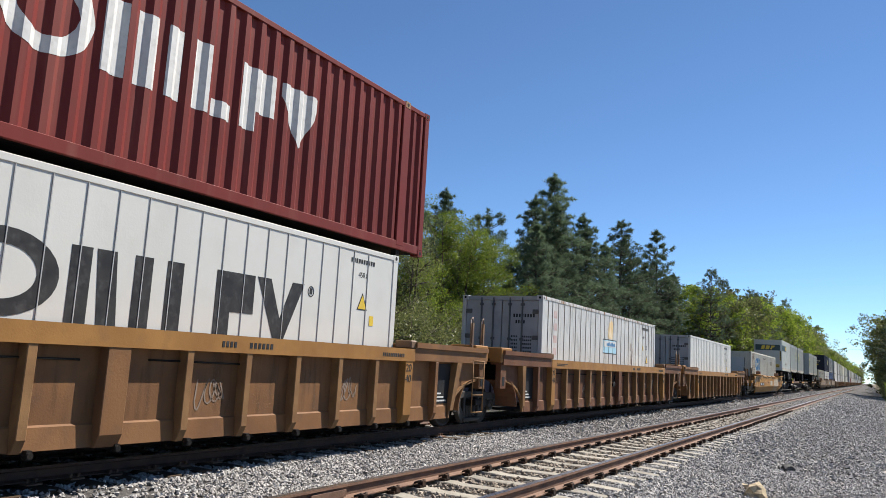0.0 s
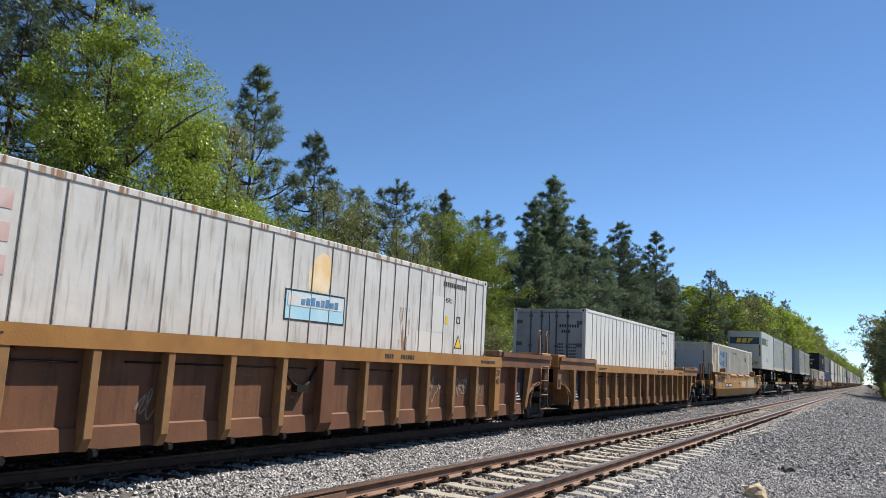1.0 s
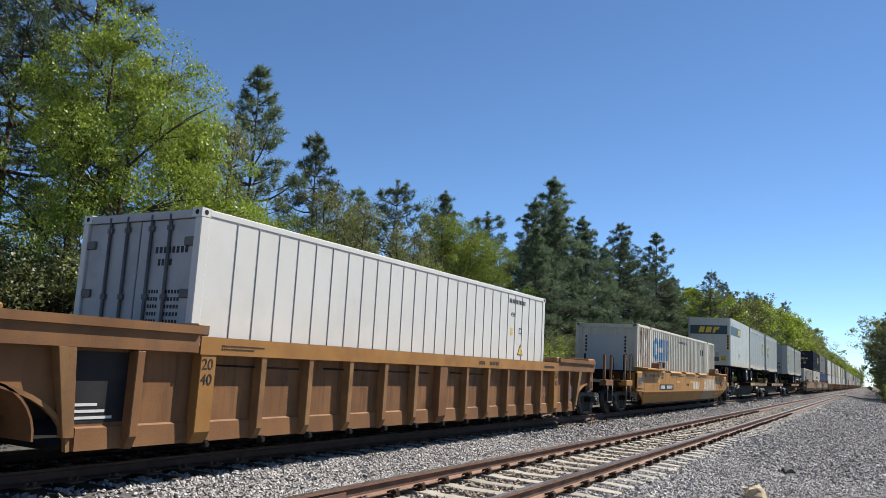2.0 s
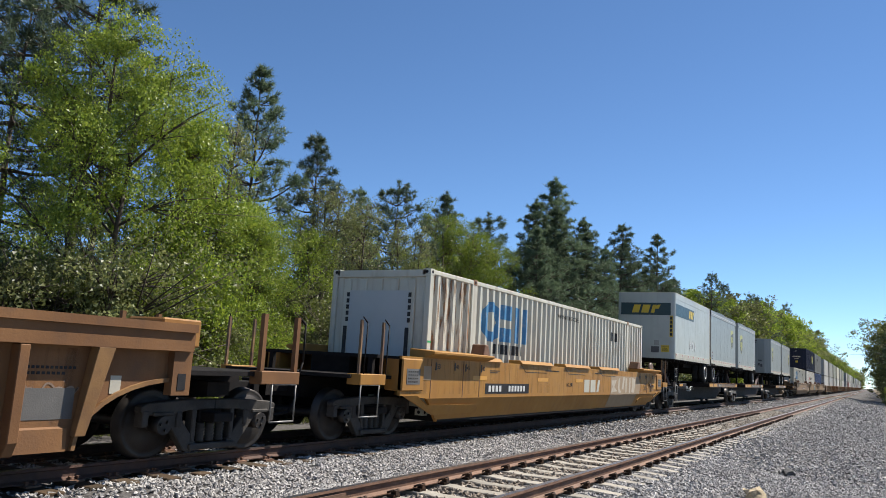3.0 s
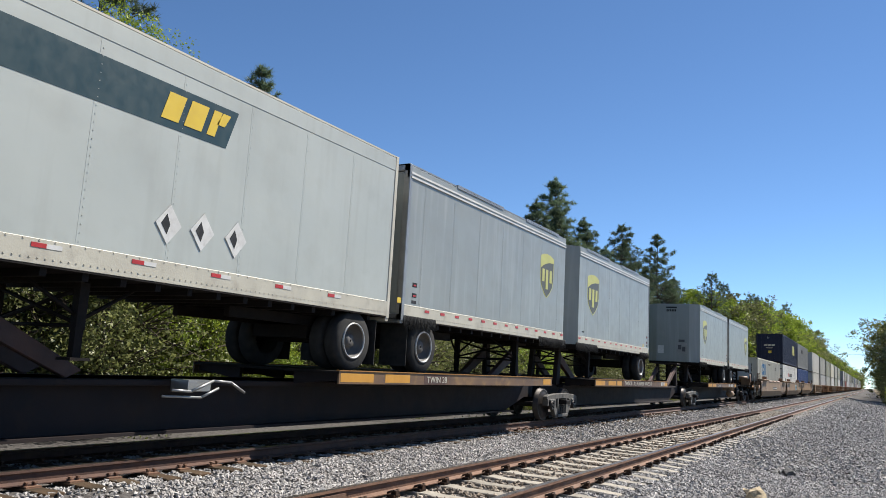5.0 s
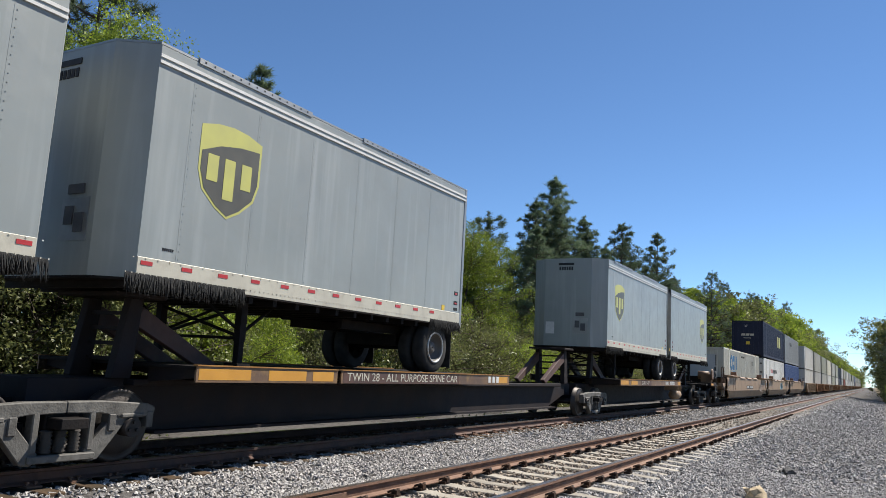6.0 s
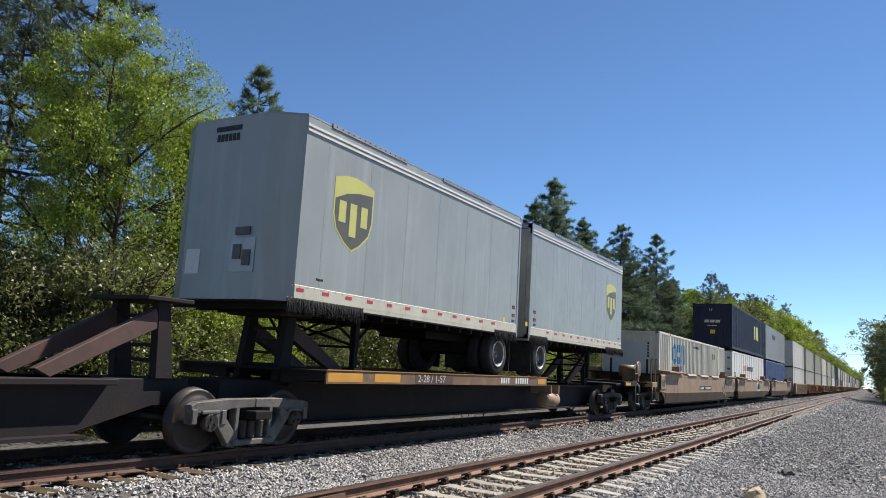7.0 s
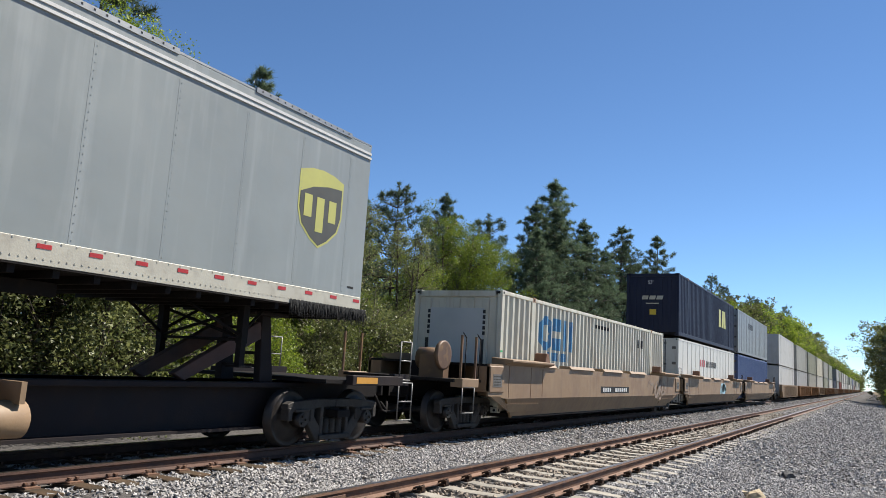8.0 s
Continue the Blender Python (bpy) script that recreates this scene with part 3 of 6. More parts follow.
PH, LH, BH, FH = (13.0, 12.0, 14.0, 11.0), (9.5, 8.5, 9.5, 7.5), (3.4, 4.2, 2.6), (13.0, 10.0, 9.0, 11.0)
# single trees of the near edge of the wood: kind, place, height of the top over the rails
for lst, own, i, x, y, top in [
        (PINES, PH, 0, -20, 20.2, 12.1), (PINES, PH, 1, -21, 25.2, 11.0), (PINES, PH, 3, -20, 30.0, 10.1), (PINES, PH, 2, -20, 35.0, 10.7),
        (PINES, PH, 2, -20, 51.3, 15.5), (PINES, PH, 2, -20, 47.5, 13.0), (PINES, PH, 2, -20, 57.0, 13.6), (PINES, PH, 1, -19, 64.4, 14.3),
        (PINES, PH, 2, -20, 69.5, 13.8), (PINES, PH, 0, -19, 78.0, 15.9), (PINES, PH, 2, -21, 84.0, 13.5), (PINES, PH, 3, -22, 44.0, 11.5), (PINES, PH, 2, -23, 60.0, 13.0),
        (PINES, PH, 0, -20, 13.4, 14.8), (PINES, PH, 3, -19.5, 10.9, 11.6), (PINES, PH, 1, -28, 38.0, 12.0),
        (PINES, PH, 2, -18.5, 44.5, 10.5), (PINES, PH, 2, -19, 49, 12.8), (PINES, PH, 2, -18.5, 54, 11.8), (PINES, PH, 2, -19, 60.5, 11.8), (PINES, PH, 2, -18.5, 66, 11.3), (PINES, PH, 2, -19, 73, 11.8), (PINES, PH, 2, -18.5, 80, 11.5), (PINES, PH, 2, -20, 90, 13.0),
        (LEAFY, LH, 0, -16, 11.2, 9.3), (LEAFY, LH, 3, -16.5, 12.9, 8.6), (LEAFY, LH, 1, -16.5, 14.4, 6.6), (LEAFY, LH, 2, -17, 15.6, 8.6), (LEAFY, LH, 3, -16, 15.6, 6.0), (LEAFY, LH, 2, -18, 22.6, 8.3),
        (LEAFY, LH, 2, -18, 24.5, 8.0), (LEAFY, LH, 3, -17, 21.5, 6.6), (LEAFY, LH, 1, -18.5, 33.4, 9.5), (LEAFY, LH, 0, -18.5, 36.0, 8.6), (LEAFY, LH, 3, -17, 29.0, 6.6), 
        (LEAFY, LH, 2, -17.5, 27.5, 7.6), (LEAFY, LH, 1, -17, 17.6, 6.6)]:
    plant(lst[i], x, y, top + 1.1, own[i], wide=0.85 if lst is LEAFY else 1.12 if y > 43 else 1.0)
for k in range(46):
    i = int(rng.choice([0, 2, 0, 2, 1]))
    plant(BUSHES[i], -14.9 - rng.uniform(0, 1.6), 6.0 + 1.25 * k + rng.uniform(-0.5, 0.5), rng.uniform(2.6, 4.4), BH[i])
for k in range(8, 40):
    i = int(rng.integers(0, 4))
    plant(FAR[i], -25 - rng.uniform(0, 12), 14 + 2.2 * k, rng.uniform(7.5, 11.0), FH[i])
for k in range(12):                     # undergrowth behind the near trees
    plant(BUSHES[k % 2], -19.0 - 1.3 * (k % 3), 9.5 + 1.3 * k, 4.2 + 0.5 * (k % 4), BH[k % 2], 77 * k % 360)
for k in range(85):                     # the wood's edge running on into the distance
    i = int(rng.choice([0, 1, 1, 2, 3]))
    y = 88 + 2.2 * k + 0.035 * k * k
    plant(FAR[i], -15.2 - rng.uniform(0, 3.5), y, (rng.uniform(10.5, 13.5) + min(4.0, 0.2 * k)) * (1.1 if i in (0, 3) else 1.0), FH[i])
for k in range(44):                     # trees on the other side
    i = int(rng.choice([0, 3, 2, 3, 0]))
    y = 118 + 4.6 * k + 0.10 * k * k
    plant(FAR[i], 3.4 + rng.uniform(0, 2.2) + 0.004 * (y - 122), y, rng.uniform(11.0, 15.0), FH[i], wide=1.2)
for k in range(26):                     # the woods close up far down the line
    plant(FAR[k % 4], -15 - rng.uniform(0, 4), 540 + 26 * k, rng.uniform(15, 19), FH[k % 4], wide=1.8)
    plant(FAR[(k + 1) % 4], 8 + rng.uniform(0, 6), 460 + 28 * k, rng.uniform(10, 14), FH[(k + 1) % 4], wide=1.8)
for k in range(16):
    plant(BUSHES[k % 3], 2.2 + rng.uniform(0, 1.2), 98 + 7 * k, rng.uniform(1.5, 3), BH[k % 3])


def grass(name, n, x0, x1, y0, y1, height, seed):
    g = np.random.default_rng(seed)
    p = np.stack([g.uniform(x0, x1, n), y0 + (y1 - y0) * g.uniform(0, 1, n) ** 1.4, np.zeros(n)], 1)
    p[:, 2] = np.interp(p[:, 0], [-17, -14.2, -13.2, 1.15, 1.5, 2.2, 3.2, 6], [-0.55, -0.52, -0.55, -0.80, -0.69, -0.52, -0.40, -0.3])
    vs, fs = tufts(g, p, np.tile([0.0, 0.0, 1.3], (n, 1)), 5, height, 0.012)
    vs[:, 2] = np.maximum(vs[:, 2], -1.2)
    ob = new(name, mesh_of(name, vs.tolist(), fs.tolist(), M_GRASS))
    return tagged(ob, "dry grass and low weeds on the verge", "grass", kind="stuff")


grass("grass", 12000, 1.35, 6.0, 30, 150, 0.16, 6)
grass("grass", 9000, -17, -13.9, 5, 70, 0.35, 7)


# ---- the train: parts that the vehicles share ----
H40, L40, L45, L53, CW = 2.896, 12.19, 13.72, 16.15, 1.22
WHEEL_R = 0.435


def wheelset_mesh():
    bm = bmesh.new()
    for s in (-1, 1):
        a = [(-0.075, 0.13), (-0.075, 0.34), (-0.055, 0.36), (-0.07, 0.40), (-0.07, WHEEL_R), (0.045, WHEEL_R + 0.005), (0.06, 0.46), (0.075, 0.455), (0.075, 0.39),
             (0.03, 0.36), (0.0, 0.30), (0.035, 0.14), (0.075, 0.12)]
        lathe(bm, [(-s * u, r) for u, r in a], (s * 0.755, 0, 0), "x", 28)
    rod(bm, (-1.08, 0, 0), (1.08, 0, 0), 0.082, 12)
    for s in (-1, 1):                    # bearing caps with their three bolts
        rod(bm, (s * 0.93, 0, 0), (s * 1.12, 0, 0), 0.115, 14)
        for k in range(3):
            a = 2.094 * k
            rod(bm, (s * 1.12, 0.06 * math.cos(a), 0.06 * math.sin(a)), (s * 1.145, 0.06 * math.cos(a), 0.06 * math.sin(a)), 0.022, 6)
    return finish("wheelset", bm, M_GEAR)


M_GEAR = surface("worn_wheel_steel", (0.035, 0.03, 0.028), (0.055, 0.048, 0.043), 0.5, 0.6, 4, 0.15)
# the frames' colour is darkened to carry the shade under the decks
M_FRAME = surface("shade_toned_dusty_steel", (0.06, 0.053, 0.047), (0.038, 0.034, 0.03), 0.7, 0.2, 4, 0.3, 40, (0.05, 0.045, 0.04), 0.5)
for m in (M_GEAR, M_FRAME):
    m.node_tree.nodes["Principled BSDF"].inputs["Specular IOR Level"].default_value = 0.2
WHEELSET = wheelset_mesh()
bm = bmesh.new()                         # cast side frame: top chord, columns, tension legs, jaws
for s in (-1, 1):
    prism(bm, [(s * 1.10, 0.56), (s * 1.20, 0.60), (s * 1.20, 0.67), (s * 1.10, 0.71), (s * 0.5, 0.75), (0, 0.75), (0, 0.62), (s * 0.45, 0.61), (s * 0.7, 0.56)], "x", -0.07, 0.07)
    prism(bm, [(s * 0.86, 0.57), (s * 0.64, 0.60), (s * 0.27, 0.19), (s * 0.34, 0.07), (s * 0.46, 0.09)], "x", -0.06, 0.06)
    box(bm, -0.07, 0.07, s * 0.34 - 0.04, s * 0.34 + 0.04, 0.2, 0.66)
    box(bm, -0.08, 0.08, s * 1.13 - 0.05, s * 1.13 + 0.05, 0.42, 0.62)
    box(bm, -0.08, 0.08, s * 0.60 - 0.05, s * 0.60 + 0.05, 0.40, 0.60)
    box(bm, -0.10, 0.10, s * 0.865 - 0.16, s * 0.865 + 0.16, 0.55, 0.60)
box(bm, -0.10, 0.10, -0.40, 0.40, 0.10, 0.18)
SIDEFRAME = finish("side_frame", bm, M_FRAME, 0.012)
# lighter copy of the same casting, with sunlight put into the colour
SUNLIT_FRAME = SIDEFRAME.copy()
SUNLIT_FRAME.materials[0] = surface("sunlit_toned_dusty_steel", (0.105, 0.098, 0.086), (0.065, 0.060, 0.052), 0.75, 0, 5, 0.3, 40, (0.035, 0.03, 0.026), 0.6)
bm = bmesh.new()
lathe(bm, [(0.19 + 0.021 * k, 0.075 if k % 2 else 0.052) for k in range(13)], (0, 0, 0), "y", 10)
for v in bm.verts:
    v.co = Vector((v.co.x, v.co.z, v.co.y))
SPRING = finish("spring", bm, M_FRAME)
bm = bmesh.new()
box(bm, -1.0, 1.0, -0.2, 0.2, 0.44, 0.62)
box(bm, -1.25, 1.25, -0.17, 0.17, 0.46, 0.58)
rod(bm, (0, 0, 0.60), (0, 0, 0.74), 0.2, 14)
for y in (-0.42, 0.42):
    box(bm, -0.9, 0.9, y - 0.05, y + 0.05, 0.38, 0.52)
BOLSTER = finish("truck", bm, M_DARK, 0.01)


def truck(car, y, rolls=True, pale=False):
    """A two-axle truck under a car, at y in the car's space."""
    t = new("truck", BOLSTER)
    t.parent, t.location = car, (0, y, 0)
    for sx in (-1, 1):
        for me, dy in ((SUNLIT_FRAME if pale else SIDEFRAME, 0), (SPRING, -0.17), (SPRING, 0), (SPRING, 0.17)):
            o = new("spring" if me == SPRING else "side_frame", me)
            o.parent, o.location = t, (sx * 1.0, dy, 0)
    for dy in (-0.865, 0.865):
        w = new("wheelset", WHEELSET)
        w.parent, w.location = t, (0, dy, WHEEL_R)
        if rolls:
            AXLES.append((w, dy))
    return t


def ladder(car, x, y0, y1, z0, z1, mat, rungs=3, name="ladder"):
    bm = bmesh.new()
    for y in (y0, y1):
        rod(bm, (x, y, z0), (x, y, z1), 0.014, 6)
    for k in range(rungs):
        z = z0 + (z1 - z0) * k / max(1, rungs - 1)
        rod(bm, (x, y0, z), (x, y1, z), 0.014, 6)
    return part(name, bm, mat, car)


def grab(car, pts, mat, r=0.016):
    bm = bmesh.new()
    pipe(bm, pts, r)
    return part("grab_iron", bm, mat, car)


def coupler(car, y, d):
    bm = bmesh.new()
    box(bm, -0.07, 0.07, min(y, y + d * 0.6), max(y, y + d * 0.6), 0.78, 0.95)
    box(bm, -0.15, 0.14, min(y + d * 0.5, y + d * 0.8), max(y + d * 0.5, y + d * 0.8), 0.72, 1.0)
    pipe(bm, [(0.3, y, 0.75), (0.32, y + d * 0.25, 0.45), (0.2, y + d * 0.6, 0.40), (0.1, y + d * 0.75, 0.6)], 0.03)
    return part("coupler", bm, M_DARK, car, "dark cast coupler and air hose", 0.01)


def brown_well(centre, first_end, last_end, label, detail=True, paint=M_BROWN):
    """One unit of an articulated well car: ribbed sides, ochre top sills, raised ends over the trucks."""
    car = vehicle("well_car", centre, 0, label, "well car", "brown units of the articulated well car")
    for s in (1, -1):
        def X(a, b):
            return (min(s * a, s * b), max(s * a, s * b))
        bm = bmesh.new()                   # side sheet with its cut-away ends
        arch = [(9.15 - 1.3 * math.cos(0.1745 * q), 0.27 + 0.73 * math.sin(0.1745 * q)) for q in range(10)]
        out = arch + [(9.15, 1.46), (-9.15, 1.46)] + [(-y, z) for y, z in arch[::-1]]
        prism(bm, out, "x", *X(1.435, 1.45))
        part("side_sheet", bm, paint, car)
        for e in (-1, 1):                  # flange along the wheel arch
            bm = bmesh.new()
            rim = [(9.15 - 1.345 * math.cos(0.1745 * q), 0.275 + 0.775 * math.sin(0.1745 * q)) for q in range(10)]
            prism(bm, [(e * y, z) for y, z in arch + rim[::-1]], "x", *X(1.452, 1.50))
            part("arch_flange", bm, M_RIB, car, "worn flange round the wheel arch")
        bm = bmesh.new()                   # lower doubler, standing out at a slant
        prism(bm, [(1.451 * s, 0.525), (1.475 * s, 0.505), (1.488 * s, 0.27), (1.44 * s, 0.27)][::s], "y", -7.75, 7.75)
        part("lower_sill", bm, paint, car)
        bm = bmesh.new()
        prism(bm, [(s * x, z) for x, z in ((1.28, 1.35), (1.61, 1.35), (1.61, 1.575), (1.28, 1.575), (1.28, 1.548), (1.585, 1.548), (1.585, 1.38), (1.28, 1.38))], "y", -6.25, 6.25)
        part("top_sill", bm, M_SILL, car, "ochre painted top sill")
        for e in (-1, 1):
            y0, y1 = sorted((e * 6.27, e * 9.25))
            boxes("end_sill", [(*X(1.27, 1.64), y0, y1, 1.60, 1.70), (*X(1.27, 1.60), y0, y1, 1.37, 1.598)], paint, car)
            y0, y1 = sorted((e * 6.05, e * 6.38))
            boxes("corner_guide", [(*X(1.24, 1.60), y0 + 0.06, y1 - 0.06, 1.58, 1.73)], M_EDGE, car, "dark worn container guide", 0.02)
            y0, y1 = sorted((e * 8.75, e * 9.35))
            boxes("step_box", [(*X(0.95, 1.58), y0, y1, 1.42, 1.76)], M_SILL, car, "ochre end box", 0.02)
            y0, y1 = sorted((e * 9.0, e * 9.28))
            bm = bmesh.new()
            prism(bm, [(y0, 0.84), (y1, 0.84), (y1, 1.42), (y0, 1.42)], "x", *X(1.42, 1.55))
            # the slot's dark inside is painted as a black plate
            prism(bm, [(y0 + 0.08, 0.90), (y1 - 0.08, 0.90), (y1 - 0.08, 1.10), (y0 + 0.08, 1.10)], "x", *X(1.55, 1.556), 1)
            part("bearing_arm", bm, [paint, M_BLACKPAINT], car)
        for e in (-1, 1):                  # broad slanting rib beside the wheel arch
            bm = bmesh.new()
            f, b = [], []
            for x, lst in ((1.60, f), (1.45, b)):
                for y, z in ((7.93, 1.37), (8.14, 1.37), (7.93, 0.42), (7.80, 0.42)):
                    lst.append(bm.verts.new((s * (x if z > 1 else x - 0.06 * (x > 1.5)), e * y, z)))
            bm.faces.new(f)
            bm.faces.new(b[::-1])
            for i in range(4):
                bm.faces.new((f[i], f[(i + 1) % 4], b[(i + 1) % 4], b[i]))
            part("slanted_rib", bm, M_RIB, car, bevel=0.006)
        for k in range(-7, 8):
            y = k * 1.015
            w = 0.15 if k == 0 else 0.055 if abs(k) != 6 else 0.13
            bm = bmesh.new()
            prism(bm, [(1.445 * s, 1.36), (1.60 * s, 1.36), (1.595 * s, 0.40), (1.53 * s, 0.26), (1.445 * s, 0.26)][::s], "y", y - w, y + w)
            part("rib", bm, M_SILL if k in (-6, 6) else paint if k in (0, -7, 7) else M_RIB, car, bevel=0.008)
            if detail and s == 1 and abs(k) < 7:
                bm = bmesh.new()
                box(bm, 1.48, 1.56, y + 0.10, y + 0.16, 0.20, 0.29)
                rod(bm, (1.50, y + 0.13, 0.24), (1.58, y + 0.13, 0.24), 0.035, 8)
                part("tie_down", bm, M_DARK, car)
        if detail and s == 1:
            bm = bmesh.new()
            for y0, y1 in ((-3.6, -0.4), (0.5, 2.1), (-5.9, -4.2)):
                pipe(bm, [(1.47, y0, 1.22), (1.47, y1, 1.20)], 0.014)
            part("brake_pipe", bm, M_DARK, car)
            for e in (-1, 1):              # black stencil panel of the end bay
                y0, y1 = sorted((e * 7.16, e * 7.9))
                if (first_end if e < 0 else last_end) == "truck":
                    plates("data_panel", [rect(y0 + 0.05, y1 - 0.1, 0.60, 0.92)], 1.451, M_DATA, car, "grey data panel")
                    bars(car, 1.452, [(y0 + 0.02, 1.12, 0.62, 0.03, 12), (y0 + 0.02, 1.06, 0.5, 0.03, 9)], M_BLACKMARK, "small black stencil lines")
                    plates("paper_notice", [rect(*sorted((e * 8.22, e * 8.36)), 0.86, 1.06)], 1.452, M_TRIM, car, "pale paper notice")
                    continue
                plates("stencil_panel", [[(y0, 0.56), (y1, 0.56), (y1, 1.33), (y0, 1.33)]], 1.451, M_BLACKPAINT, car, "black stencil panel")
                plates("stencil_line", [rect(y0 + 0.12, y1 - 0.15 - 0.1 * j, 0.60 + 0.07 * j, 0.63 + 0.07 * j) for j in range(3)], 1.457, M_WHITETAPE, car, "unreadable white stencil lines")
            for e in (-1, 1):
                words("20\n40", 0.19, on_side(1.602, e * 6.09 - 0.11, 1.17), M_BLACKMARK, car, "black figures on the post")
    # floor beams, bulkheads and end platforms
    boxes("well_floor", [(-1.3, 1.3, -7.9, 7.9, 0.27, 0.33)] + [(-1.3, 1.3, y - 0.25, y + 0.25, 0.33, 0.38) for y in (-6.0, -3, 0, 3, 6.0)], M_DARK, car, "dark steel well floor")
    for e in (-1, 1):
        y0, y1 = sorted((e * 8.25, e * 8.45))
        boxes("bulkhead", [(-1.29, 1.29, y0, y1, 1.0, 1.5)], M_DARK, car)
        y0, y1 = sorted((e * 8.3, e * 9.35))
        boxes("end_platform", [(-1.29, 1.29, y0, y1, 1.44, 1.50), (-0.35, 0.35, y0, y1, 0.78, 1.44)], M_DARK, car)
    for e, kind in ((-1, first_end), (1, last_end)):
        if kind == "truck":                # outer end: platform, truck and coupler
            truck(car, e * 10.2)
            y0, y1 = sorted((e * 9.2, e * 11.4))
            boxes("draft_sill", [(-0.3, 0.3, y0, y1, 0.72, 1.05), (-1.1, 1.1, *sorted((e * 10.0, e * 10.4)), 0.80, 0.98)], M_DARK, car)
            boxes("platform", [(-1.45, 1.45, *sorted((e * 9.3, e * 11.25)), 1.08, 1.14)], M_DARK, car, "dark grating platform")
            for sx in (-1, 1):
                boxes("step_bracket", [(min(sx * 1.35, sx * 1.58), max(sx * 1.35, sx * 1.58), *sorted((e * 10.5, e * 11.3)), 0.98, 1.16)], paint, car, "", 0.01)
                ladder(car, sx * 1.56, e * 10.75, e * 11.25, 0.46, 0.98, M_GRAB, 2)
                for y in (10.55, 11.25):
                    boxes("post", [(sx * 1.5 - 0.035, sx * 1.5 + 0.035, e * y - 0.035, e * y + 0.035, 1.14, 1.95)], paint, car)
                grab(car, [(sx * 1.55, e * 11.3, 1.1), (sx * 1.55, e * 11.38, 1.3), (sx * 1.55, e * 11.38, 1.85), (sx * 1.52, e * 11.28, 1.95)], M_DARK)
            coupler(car, e * 11.4, e)
        elif kind == "joint":              # articulated joint: this unit carries the shared truck
            truck(car, e * 9.67)
            boxes("articulation", [(-0.4, 0.4, *sorted((e * 9.2, e * 10.2)), 0.68, 1.0)], M_DARK, car, "", 0.03)
        if kind in ("joint", "bare"):
            for sx in (-1, 1):                 # curved cover over the wheel
                bm = bmesh.new()
                arc = [(e * (8.82 - r * math.sin(a)), 0.42 + r * math.cos(a)) for r, lo, hi in ((0.60, 0, 9), (0.575, 9, 0)) for a in [0.2 * q for q in (range(lo, hi) if lo < hi else range(lo - 1, hi - 1, -1))]]
                prism(bm, arc, "x", *sorted((sx * 0.95, sx * 1.5)))
                part("wheel_cover", bm, paint, car, "brown curved wheel cover")
        if kind == "joint":
            for sx in (-1, 1):
                ladder(car, sx * 1.60, e * 8.62, e * 9.12, 0.36, 1.42, M_RIB, 4)
                for y in (8.65, 9.15):
                    boxes("post", [(sx * 1.52 - 0.03, sx * 1.52 + 0.03, e * y - 0.03, e * y + 0.03, 1.7, 2.22)], M_EDGE, car)
                    grab(car, [(sx * 1.55, e * y - 0.05, 1.75), (sx * 1.55, e * y - 0.13, 1.8), (sx * 1.55, e * y - 0.13, 2.28), (sx * 1.53, e * y, 2.34), (sx * 1.53, e * y, 2.2)], M_EDGE, 0.011)
    return car


